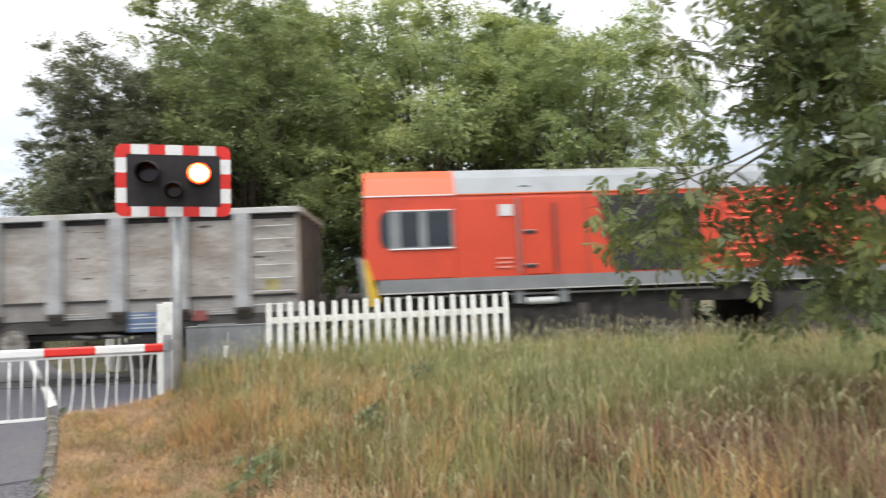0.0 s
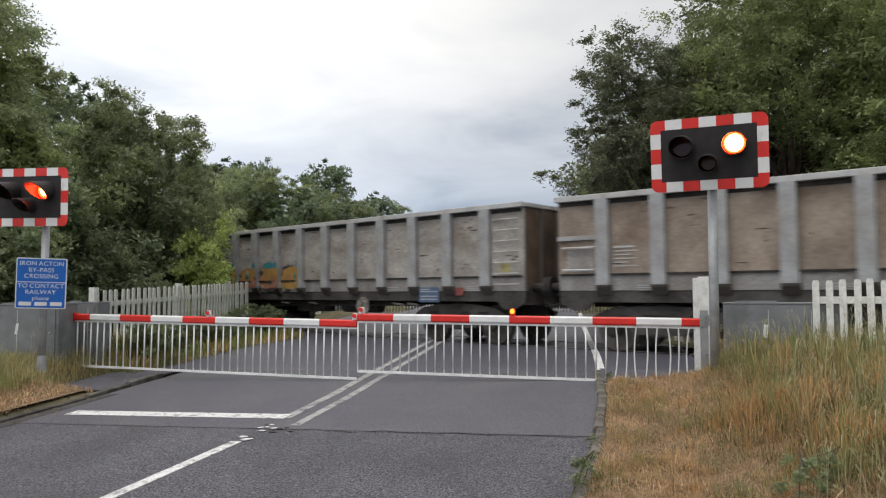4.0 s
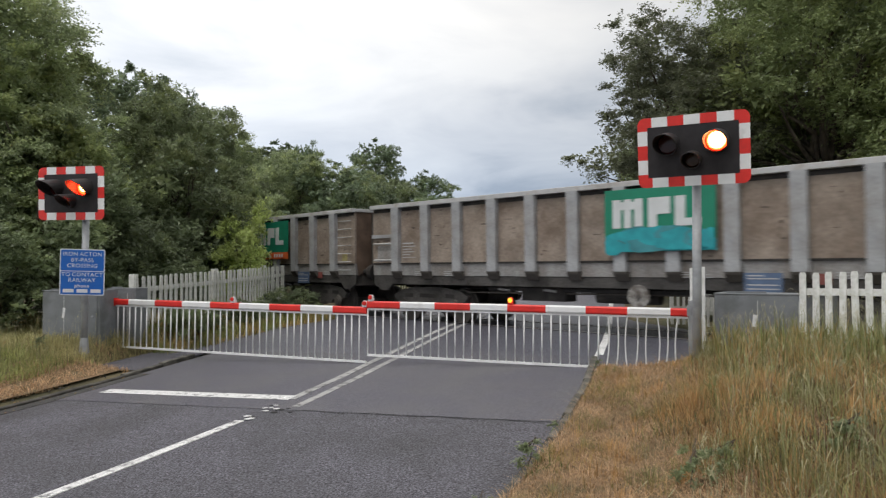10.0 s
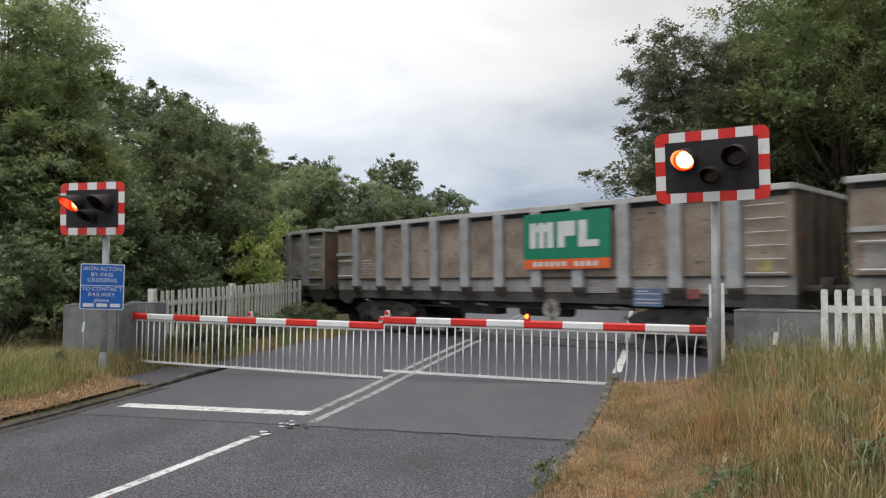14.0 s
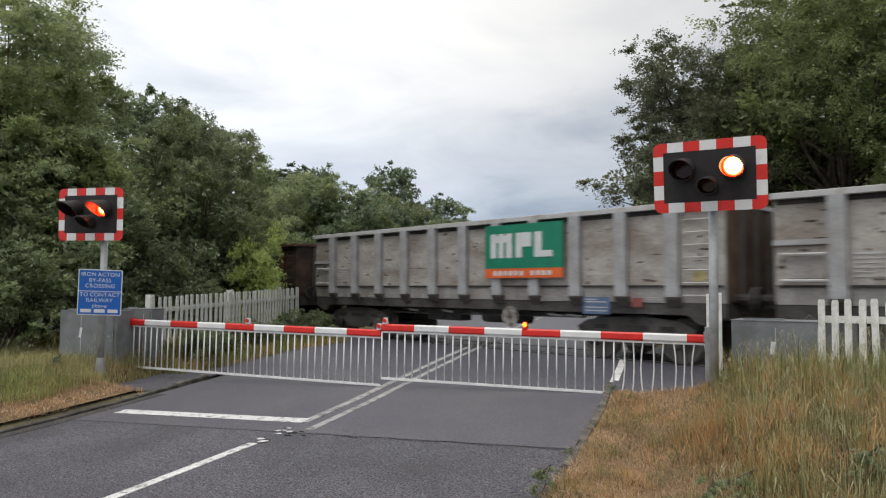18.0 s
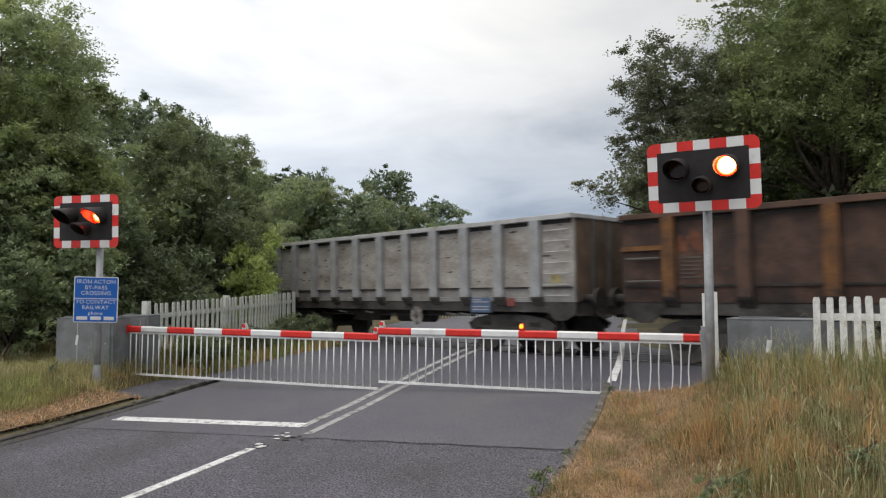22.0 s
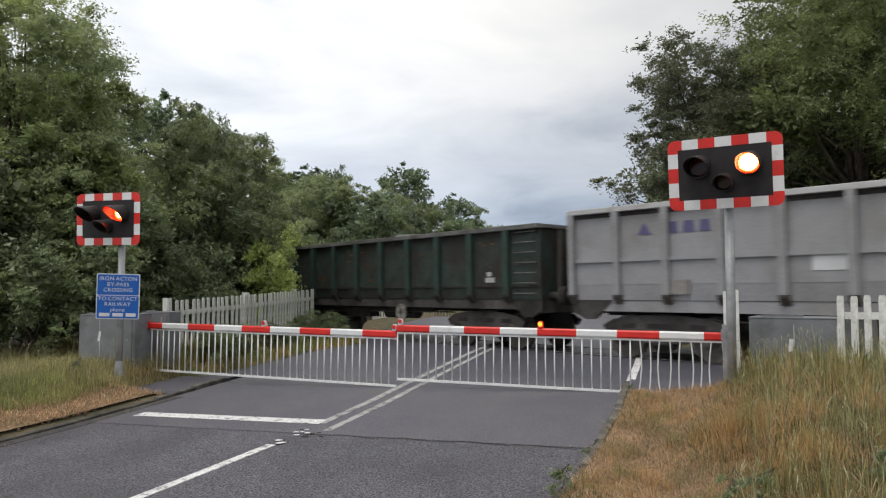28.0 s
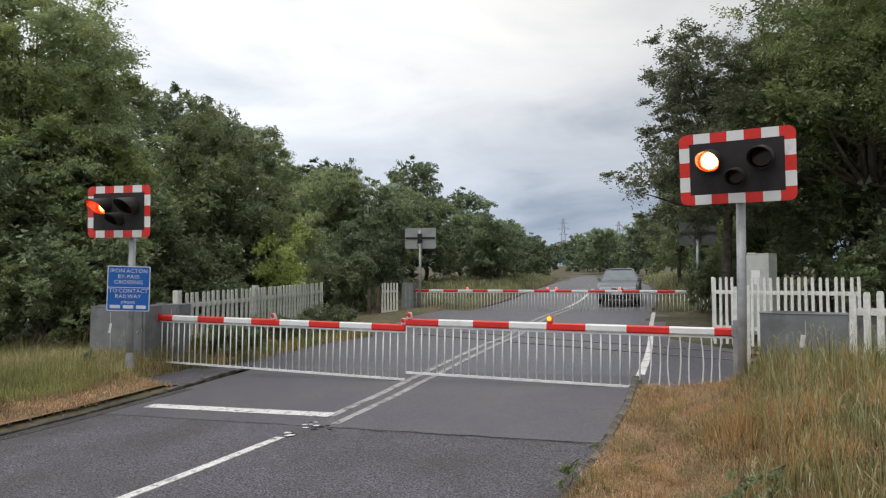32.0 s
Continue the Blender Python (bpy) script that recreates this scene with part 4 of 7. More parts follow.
def fence(name, pts, n, label, tops, height=1.2, old=False, post_every=0, lean=0.6, width=1.0):
    """A picket fence through plan points; tops gives the height of the pickets' tops at each of them."""
    root = thing(name, Matrix(), label, "fence", "picket fences at the crossing")
    ax = np.array(pts, float)
    seg = np.hypot(*np.diff(ax, axis=0).T)
    cum = np.concatenate([[0], np.cumsum(seg)])
    mat = M_FENCE_OLD if old else M_FENCE
    for k in range(n):
        s = cum[-1] * k / (n - 1)
        x, y, z = (float(np.interp(s, cum, v)) for v in (ax[:, 0], ax[:, 1], tops))
        i = min(len(seg) - 1, int(np.searchsorted(cum, s, "right")) - 1)
        a = math.degrees(math.atan2(*(ax[i + 1] - ax[i])[::-1]))
        sc = Matrix.Diagonal((width, 1, height / 1.2, 1))
        part("picket", PICKET_OLD if old else PICKET, None, root, at=pose(x, y, z - height + random.uniform(-0.015, 0.015), random.uniform(-1, 1), random.uniform(-lean, lean), a) @ sc)
        if post_every and k % post_every == 0:
            part("fence_post", Build().box(-0.06, 0.03, -0.1, 0.06, 0.15, height + 0.05), mat, root, "square white post", at=pose(x, y, z - height, 0, 0, a))
    for f in (0.25, 0.78):
        b = Build()
        for i in range(len(seg)):
            (x0, y0), (x1, y1) = ax[i], ax[i + 1]
            h0, h1 = tops[i] - height * (1 - f), tops[i + 1] - height * (1 - f)
            nx_, ny_ = -(y1 - y0) / seg[i] * 0.014, (x1 - x0) / seg[i] * 0.014
            q = [(x0 + nx_, y0 + ny_), (x1 + nx_, y1 + ny_), (x1 + 4 * nx_, y1 + 4 * ny_), (x0 + 4 * nx_, y0 + 4 * ny_)]
            hh = (h0, h1, h1, h0)
            lo = [(p[0], p[1], h - 0.045) for p, h in zip(q, hh)]
            up = [(p[0], p[1], h + 0.045) for p, h in zip(q, hh)]
            b.face(lo)
            b.face(up)
            for j in range(4):
                b.face((lo[j], lo[(j + 1) % 4], up[(j + 1) % 4], up[j]))
        part("fence_rail", b, mat, root, "horizontal white rail")
    return root


fence("picket_fence", ((6.29, 0.13), (9.45, -1.2)), 23, "white wooden picket fence in long grass", (1.45, 1.47), 1.15)
fence("picket_fence", ((-5.40, 0.75), (-5.57, 3.38), (-6.3, 7.3)), 40, "weathered white picket fence overgrown by shrubs", (1.37, 1.47, 1.6), 1.2, True, 16)
fence("picket_fence", ((4.3, 8.2), (7.2, 6.9)), 22, "white picket fence beyond the rails", (1.72, 1.70), 1.6, width=0.8)
fence("picket_fence", ((4.15, 10.2), (4.28, 8.3)), 10, "white picket fence end beside the road", (1.75, 1.72), 1.6)
fence("picket_fence", ((-9.3, 16.6), (-8.65, 16.7)), 6, "short white picket fence beside the far machine", (1.60, 1.62), 1.6, True)


# ---------------------------------------------------------------- train
M_WAGON = make_mat("wagon_grey_paint", (0.345, 0.335, 0.325), 0.7, vary=0.2, scale=2.0, second=(0.22, 0.19, 0.165), smix=(0.42, 0.66), sscale=1.3, stretch=(0.9, 1, 0.3), grain=(25, 0.2))
M_WPANEL = make_mat("wagon_panel_dirty", (0.30, 0.245, 0.20), 0.8, vary=0.22, scale=1.6, second=(0.15, 0.105, 0.075), smix=(0.44, 0.72), sscale=0.9, stretch=(1.0, 1, 1.1), bump=0.9, bscale=2.4, grain=(18, 0.18))
M_WPANEL_PALE = make_mat("wagon_panel_pale", (0.375, 0.352, 0.325), 0.8, vary=0.2, scale=1.6, second=(0.19, 0.15, 0.12), smix=(0.46, 0.74), sscale=0.9, stretch=(0.8, 1, 1.8), bump=1.0, bscale=3.0, grain=(18, 0.18))
M_WRIB = make_mat("wagon_rib_grey", (0.37, 0.375, 0.385), 0.6, vary=0.14, scale=3, second=(0.25, 0.235, 0.215), smix=(0.45, 0.78), sscale=2.0, grain=(25, 0.12))
M_WRIM = make_mat("wagon_rim", (0.48, 0.48, 0.48), 0.6, vary=0.12, scale=3, second=(0.28, 0.24, 0.2), smix=(0.5, 0.7), sscale=1.5)
# grime of the underframe; also colours the painted shade below the wagon rims
M_UNDER = make_mat("underframe_grime_and_shade", (0.03, 0.027, 0.025), 0.85, vary=0.4, scale=4, second=(0.06, 0.052, 0.045), smix=(0.5, 0.7), sscale=2)
M_SOLEBAR = make_mat("dark_solebar", (0.085, 0.079, 0.074), 0.8, vary=0.4, scale=3, second=(0.028, 0.025, 0.023), smix=(0.45, 0.65), sscale=1.5, grain=(20, 0.3))
M_SOLE = make_mat("solebar_grime", (0.11, 0.098, 0.088), 0.85, vary=0.3, scale=3, second=(0.07, 0.06, 0.05), smix=(0.45, 0.65), sscale=1.5)
M_WEND = make_mat("rusty_end_sheet", (0.15, 0.10, 0.07), 0.85, vary=0.3, scale=2, second=(0.07, 0.05, 0.038), smix=(0.42, 0.66), sscale=1.1)
M_WHEEL = make_mat("wheel_steel", (0.16, 0.145, 0.13), 0.55, 0.4, vary=0.25, scale=6)
M_WHEEL_PALE = make_mat("pale_wheel_boss", (0.2, 0.195, 0.19), 0.6, vary=0.15, scale=6)
M_RUST = make_mat("rusty_wagon", (0.082, 0.046, 0.034), 0.85, vary=0.35, scale=2.5, second=(0.028, 0.022, 0.02), smix=(0.42, 0.62), sscale=0.9, grain=(25, 0.2))
M_RUST_RIB = make_mat("rusty_rib", (0.19, 0.085, 0.028), 0.85, vary=0.35, scale=2.5, second=(0.05, 0.03, 0.022), smix=(0.45, 0.62), sscale=0.8, grain=(25, 0.2))
M_RUST_RIM = make_mat("rusty_rim", (0.11, 0.06, 0.04), 0.8, vary=0.3, scale=2.5, second=(0.05, 0.03, 0.025), smix=(0.45, 0.65), sscale=0.8)
M_DGREEN = make_mat("dark_green_wagon", (0.030, 0.046, 0.039), 0.75, vary=0.4, scale=2.5, second=(0.028, 0.022, 0.018), smix=(0.42, 0.62), sscale=0.9, grain=(25, 0.2))
M_DGREEN_RIB = make_mat("dark_green_rib", (0.028, 0.064, 0.052), 0.7, vary=0.3, scale=2.5, second=(0.03, 0.028, 0.022), smix=(0.45, 0.65), sscale=0.8)
M_DGREEN_RIM = make_mat("dark_rim", (0.15, 0.15, 0.145), 0.7, vary=0.2, scale=2.5, second=(0.06, 0.055, 0.05), smix=(0.45, 0.65), sscale=0.8)
M_PALE = make_mat("pale_grey_wagon", (0.31, 0.31, 0.32), 0.6, vary=0.06, scale=2.5, second=(0.23, 0.22, 0.21), smix=(0.48, 0.7), sscale=0.9, grain=(25, 0.1))
M_LOGO_GREEN = make_mat("logo_green", (0.005, 0.20, 0.115), 0.5, vary=0.1, scale=3)
M_LOGO_ORANGE = make_mat("logo_orange", (0.70, 0.13, 0.03), 0.5, vary=0.1, scale=3)
M_LOGO_WHITE = make_mat("logo_white", (0.62, 0.64, 0.64), 0.5, vary=0.08, scale=3)
M_DULL_YELLOW = make_mat("faded_yellow_label", (0.36, 0.31, 0.14), 0.7, vary=0.25, scale=9)
M_FADED_BLUE = make_mat("faded_blue_plate", (0.10, 0.15, 0.25), 0.6, vary=0.2, scale=8)
M_BRAKE_WHEEL = make_mat("pale_brake_wheel", (0.30, 0.29, 0.27), 0.7, vary=0.35, scale=14, second=(0.12, 0.1, 0.085), smix=(0.45, 0.6), sscale=6)
M_DULL_RED = make_mat("faded_red_label", (0.24, 0.07, 0.06), 0.6, vary=0.15, scale=6)
M_LOGO_BLUE = make_mat("logo_violet", (0.10, 0.09, 0.20), 0.5, vary=0.08, scale=3)
M_SPRAY = [make_mat("spray_ochre", (0.42, 0.24, 0.07), 0.6, vary=0.2, scale=4), make_mat("spray_teal", (0.05, 0.24, 0.27), 0.6, vary=0.2, scale=4),
           make_mat("spray_salmon", (0.45, 0.20, 0.12), 0.6, vary=0.2, scale=4), make_mat("spray_cyan", (0.02, 0.32, 0.36), 0.6, vary=0.2, scale=4), make_mat("spray_dark", (0.06, 0.05, 0.06), 0.6, vary=0.2, scale=4), make_mat("spray_rust", (0.15, 0.05, 0.022), 0.7, vary=0.4, scale=5), make_mat("spray_pale", (0.40, 0.36, 0.34), 0.7, vary=0.2, scale=5), make_mat("spray_faded_pink", (0.33, 0.17, 0.14), 0.7, vary=0.3, scale=5)]
M_LOCO_RED = make_mat("locomotive_red", (0.60, 0.062, 0.024), 0.4, vary=0.06, scale=1.5, second=(0.42, 0.05, 0.025), smix=(0.55, 0.8), sscale=0.8, grain=(20, 0.05))
M_LOCO_ORANGE = make_mat("locomotive_roof_red", (0.72, 0.10, 0.028), 0.45, vary=0.06, scale=1.5)
M_LOCO_GREY = make_mat("locomotive_roof_grey", (0.27, 0.29, 0.31), 0.6, vary=0.1, scale=2)
M_LOCO_DARK = make_mat("locomotive_grille", (0.02, 0.02, 0.022), 0.6, vary=0.3, scale=6)
M_LOCO_SOLE = make_mat("locomotive_solebar", (0.20, 0.21, 0.22), 0.6, vary=0.12, scale=3)
M_FADED_PINK = make_mat("faded_pink_film", (0.66, 0.24, 0.19), 0.5, vary=0.1, scale=3)
M_YELLOW = make_mat("warning_yellow", (0.62, 0.40, 0.03), 0.5, vary=0.1, scale=3)
M_GLASS = make_mat("dark_cab_glass", (0.02, 0.025, 0.03), 0.06, vary=0.1)

TOP, DARK, SOLE = 2.79, 1.22, 0.88     # body heights over the rail: rim, lower ledge, foot of the ribs
BODY_L = 13.15


def wheelset(parent, x, boss=M_WHEEL_PALE):
    ob = part("wheelset", Build().tube((0, -0.72, 0), (0, 0.72, 0), 0.08, n=8), M_WHEEL, parent, "axle with two wheels", at=pose(x, 0, 0.43))
    for sy in (-1, 1):
        w = Build().tube((0, sy * 0.68, 0), (0, sy * 0.81, 0), 0.43, 0.43, 24).tube((0, sy * 0.66, 0), (0, sy * 0.68, 0), 0.455, 0.455, 24)
        wh = part("wheel", w, M_WHEEL, ob, "steel wheel", smooth=False)
    return ob


def bogie(parent, x, name="bogie"):
    b = Build()
    for sy in (-1, 1):
        b.prism(((x - 1.35, 0.66), (x - 1.1, 0.80), (x - 0.5, 0.88), (x + 0.5, 0.88), (x + 1.1, 0.80), (x + 1.35, 0.66), (x + 1.25, 0.52), (x + 0.7, 0.50), (x + 0.48, 0.34), (x - 0.48, 0.34), (x - 0.7, 0.50), (x - 1.25, 0.52)), sy * 0.93, sy * 1.06, "y")
        for k in range(3):
            b.tube((x - 0.14 + 0.14 * k, sy * 1.0, 0.3), (x - 0.14 + 0.14 * k, sy * 1.0, 0.5), 0.06, n=8)
    b.box(x - 0.3, -0.92, 0.45, x + 0.3, 0.92, 0.92)
    bg = part(name, b, M_SOLEBAR, parent, "grimy bogie side frames")
    for dx, w_ in ((-0.75, 0.16), (0.0, 0.34), (0.75, 0.16)):
        for sy in (-1, 1):
            ya, yb = sorted((sy * 1.058, sy * 1.066))
            part("frame_slot", Build().box(x + dx - w_, ya, 0.62, x + dx + w_, yb, 0.72), M_UNDER, bg, "dark slot in the frame")
    for dx in (-0.92, 0.92):
        for sy in (-1, 1):
            part("axle_box", Build().tube((x + dx, sy * 1.05, 0.43), (x + dx, sy * 1.12, 0.43), 0.17, 0.15, 14).tube((x + dx, sy * 1.12, 0.43), (x + dx, sy * 1.15, 0.43), 0.1, n=12), M_SOLE if dx > 0 else M_UNDER, bg, "axle box cover")
    return bg


WHEELS = []


def panel_spans(L, ribs, end_panel=0.95):
    a = np.linspace(-L / 2 + end_panel, L / 2 - end_panel, ribs)
    return a


def data_bars(x):
    out = []
    for k, (a, c, hh) in enumerate(((0.2, 0.62, 0.035), (0.2, 0.7, 0.02), (0.2, 0.55, 0.02), (0.2, 0.66, 0.02), (0.2, 0.48, 0.02), (0.2, 0.7, 0.02))):
        out.append(Build().box(x + a, -1.248, 1.72 - 0.072 * k, x + c, -1.242, 1.72 + hh - 0.072 * k))
    return out


M_SCUFF = make_mat("rust_scuff", (0.12, 0.092, 0.075), 0.9, vary=0.4, scale=6, rand=0.5)
M_RUST_SPOT = make_mat("fresh_rust_spot", (0.12, 0.055, 0.025), 0.9, vary=0.4, scale=6, rand=0.5)


def scuffs(h, w2, xs, top, rnd, n):
    """Small ragged chips in the paint of both side walls, many of them lying in rows where the sheets are dented."""
    b = Build()
    for sy in (-1, 1):
        for k in range(n):
            x = rnd.uniform(-h + 0.1, h - 0.1)
            if min(abs(x - v) for v in xs) < 0.2:
                continue
            z = rnd.uniform(DARK + 0.05, top - 0.2)
            if z > top - 0.22 or z < DARK + 0.05:
                continue
            a, c = 0.02 + 0.16 * rnd.random() ** 2.5, 0.006 + 0.035 * rnd.random() ** 2
            pts = []
            for i in range(7):
                t = 2 * math.pi * i / 7
                r = rnd.uniform(0.5, 1.2)
                pts.append((x + a * r * math.cos(t), sy * (w2 + 0.003), z + c * r * math.sin(t) + 0.25 * a * math.cos(t) * rnd.uniform(-0.4, 0.4)))
            b.face(pts)
    return b


def lift_body(root, by=0.285):
    """Raises the body over its bogies to its height above the rail."""
    for ob in root.children:
        if not ob.name.startswith(("bogie", "wheelset", "fuel_tank")):
            ob.location.z += by


def wagon(label, look_="grey", logo="", seed=0):
    """A bogie box wagon on the origin: x ahead, rails at z = 0."""
    rnd = random.Random(seed)
    skin = {"grey": (M_WPANEL, M_WRIB, M_WRIM, M_WAGON), "pale": (M_WPANEL_PALE, M_WRIB, M_WRIM, M_WAGON), "rust": (M_RUST, M_RUST_RIB, M_RUST_RIM, M_RUST), "green": (M_DGREEN, M_DGREEN_RIB, M_DGREEN_RIM, M_DGREEN), "vtg": (M_PALE, M_PALE, M_WRIM, M_PALE)}[look_]
    side_m, rib_m, rim_m, base_m = skin
    L, W2 = BODY_L + (1.45 if look_ == "rust" else 0.0), 1.24
    top = TOP - (0.17 if look_ in ("rust", "green") else -0.02 if look_ == "vtg" else 0)
    root = thing("box_wagon", Matrix(), label, "goods wagon", "wagons of the train")
    h = L / 2
    # tub: thin walls with a floor, open above
    for sy in (-1, 1):
        part("side_wall", Build().box(-h, sy * W2 - 0.03 * (sy > 0) * 2, DARK, h, sy * W2 + 0.06 * (sy < 0), top - 0.1), side_m, root, "dented side sheets")
        part("side_foot", Build().prism(((sy * (W2 - 0.005), DARK), (sy * (W2 - 0.035), SOLE + 0.02), (sy * (W2 - 0.12), SOLE + 0.02), (sy * (W2 - 0.08), DARK)), -h, h, "x"), base_m, root, "sloping lower side")
        if look_ != "vtg":
            part("ledge", Build().box(-h + 0.05, sy * W2 - 0.02, DARK - 0.03, h - 0.05, sy * W2 + 0.02, DARK + 0.012), M_UNDER, root, "dark ledge")
    for sx in (-1, 1):
        part("end_wall", Build().box(sx * h - 0.06 * (sx > 0), -W2 + 0.06, SOLE, sx * h + 0.06 * (sx < 0), W2 - 0.06, top - 0.1), M_WEND if look_ not in ("rust", "green") else side_m, root, "grimy end wall")
        for yy in (-0.6, 0.0, 0.6):
            part("end_rib", Build().box(sx * h, yy - 0.05, SOLE, sx * (h + 0.08), yy + 0.05, top - 0.12), M_SOLE, root, "end stanchion")
    part("tub_floor", Build().box(-h, -W2 + 0.2, SOLE - 0.02, h, W2 - 0.2, SOLE + 0.06), M_SOLE, root)
    part("load", Build().box(-h + 0.08, -W2 + 0.08, SOLE + 0.08, h - 0.08, W2 - 0.08, top - 0.75), M_BALLAST, root, "dark stone load")
    # rim
    b = Build()
    for sy in (-1, 1):
        b.box(-h - 0.03, sy * (W2 + 0.05) - 0.07, top - 0.11, h + 0.03, sy * (W2 + 0.05) + 0.07, top)
    for sx in (-1, 1):
        b.box(sx * h - 0.06, -W2, top - 0.10, sx * h + 0.06, W2, top - 0.01)
    part("top_rim", b, rim_m, root, "flat top rim", bevel=0.012)
    # ribs, tapering towards the foot
    n = {"grey": 11, "pale": 11, "rust": 10, "green": 10, "vtg": 13}[look_]
    rw = {"grey": 0.135, "pale": 0.135, "rust": 0.12, "green": 0.09, "vtg": 0.07}[look_]
    rib = Build().prism(((-W2 - 0.13, top - 0.1), (-W2 + 0.01, top - 0.1), (-W2 + 0.01, DARK), (-W2 + 0.12, SOLE + 0.13), (-W2 - 0.10, SOLE + 0.13)), -rw, rw, "x").prism(((-W2 - 0.10, SOLE + 0.13), (-W2 + 0.12, SOLE + 0.13), (-W2 + 0.2, SOLE), (-W2 + 0.02, SOLE - 0.06), (-W2 - 0.085, SOLE + 0.08)), -rw - 0.012, rw + 0.012, "x", 1).mesh("rib", [rib_m, M_SOLE if look_ not in ("rust", "green") else M_UNDER])
    rib_dark = rib.copy()
    rib_dark.materials[0] = M_RUST_RIM
    xs = panel_spans(L, n, 1.0 if look_ != "vtg" else 0.06)
    for x in xs:
        part("rib", rib_dark if look_ == "rust" and int(round((x + h) * 10)) % 3 == 0 else rib, None, root, at=pose(x, 0, 0))
        part("rib", rib, None, root, at=pose(x, 0, 0, 0, 0, 180))
    if look_ == "vtg":
        for sy in (-1, 1):
            part("waist_rail", Build().box(-h, sy * W2 - 0.05, 1.68, h, sy * W2 + 0.05, 1.75), rib_m, root, "waist rail")
    else:
        # leading end: hand rungs; trailing end: step recess
        for k in range(7):
            z = DARK - 0.18 + k * 0.235
            part("rung", Build().tube((h - 0.78, -W2 - 0.05, z), (h - 0.12, -W2 - 0.05, z), 0.014 if look_ != "rust" else 0.01, n=6), {"rust": M_RUST_RIM, "green": M_DGREEN_RIM}.get(look_, M_WRIM), root, "thin hand rung")
        part("end_panel_bar", Build().box(-h, -W2 - 0.06, 1.90, -h + 0.92, -W2, 1.99), rib_m, root, "cross bar of the end panel")
        for z in (1.74, 1.30):
            part("step_bar", Build().tube((-h + 0.12, -W2 - 0.07, z), (-h + 0.82, -W2 - 0.07, z), 0.028, n=6), M_WRIM if look_ not in ("rust", "green") else M_SOLE, root, "step bar")
        part("step_recess", Build().box(-h + 0.2, -W2 - 0.012, 1.34, -h + 0.76, -W2 - 0.002, 1.70), base_m, root, "flat panel behind the steps")
        for bar in data_bars(xs[0]):
            part("data_bar", bar, M_WRIM if look_ not in ("rust", "green") else M_SOLE, root, "thin pale data bar")
    # a dark strip along each side wall paints in the shade of the rim
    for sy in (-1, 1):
        part("rim_recess", Build().box(-h + 0.05, sy * W2 - 0.012, top - 0.2, h - 0.05, sy * W2 + 0.012, top - 0.112), M_UNDER, root, "dark strip painted as shade under the rim")
    if look_ != "vtg":
        chips = part("rust_scuff", scuffs(h, W2, xs, top, rnd, 150 if look_ in ("pale", "rust") else 90), M_SCUFF if look_ not in ("rust", "green") else M_RUST_SPOT, root, "chipped and rusty marks")
        tagged(chips, "chipped and rusty marks", kind="stuff")
    for sx in (-1, 1):
        for sy in (-1, 1):
            y0, y1 = sorted((sy * 1.195, sy * 1.12))
            part("gusset", Build().prism([(sx * h, SOLE + 0.02), (sx * h, 0.66), (sx * (h - 0.3), 0.5), (sx * (h - 0.55), 0.5), (sx * (h - 0.95), SOLE - 0.05), (sx * (h - 0.95), SOLE + 0.02)], y0, y1, "y"), M_SOLEBAR if look_ not in ("rust", "green") else M_UNDER, root, "tapered end gusset")
    # solebar, buffers, couplings, bogies
    for sy in (-1, 1):
        part("solebar", Build().box(-h, min(sy * 1.19, sy * 1.0), 0.67, h, max(sy * 1.19, sy * 1.0), SOLE + 0.01), {"vtg": M_PALE}.get(look_, M_SOLEBAR), root, "grimy solebar")
    for sx in (-1, 1):
        part("headstock", Build().box(min(sx * h, sx * (h - 0.12)), -1.15, 0.6, max(sx * h, sx * (h - 0.12)), 1.15, SOLE), M_SOLE, root, "end beam")
    for sx in (-1, 1):
        for sy in (-1, 1):
            part("buffer", Build().tube((sx * h, sy * 0.87, 0.98), (sx * (h + 0.36), sy * 0.87, 0.98), 0.09, n=10).tube((sx * (h + 0.34), sy * 0.87, 0.98), (sx * (h + 0.40), sy * 0.87, 0.98), 0.22, n=14), M_UNDER, root, "round buffer")
        bogie(root, sx * (h - 2.0))
        for dx in (-0.92, 0.92):
            WHEELS.append((root, wheelset(root, sx * (h - 2.0) + dx)))
    part("coupling", Build().box(h, -0.12, 0.8, h + 0.42, 0.12, 1.0), M_UNDER, root, "drawbar")
    part("coupling", Build().box(-h - 0.42, -0.12, 0.8, -h, 0.12, 1.0), M_UNDER, root, "drawbar")
    part("centre_sill", Build().box(-h + 0.3, -0.3, 0.56, h - 0.3, 0.3, SOLE - 0.03), M_UNDER, root, "dark centre sill")
    if look_ in ("grey", "pale"):
        part("yellow_label", Build().box(h - 0.62, -W2 - 0.008, 1.30, h - 0.36, -W2 - 0.002, 1.49), M_DULL_YELLOW, root, "small faded yellow label")
    part("brake_gear", Build().box(-1.6, -1.0, 0.35, -0.4, -0.6, 0.62).tube((0.3, -0.8, 0.5), (1.7, -0.8, 0.5), 0.16, n=12).box(-2.6, -1.02, 0.56, 2.6, -0.9, 0.64), M_UNDER, root, "brake gear below the frame")
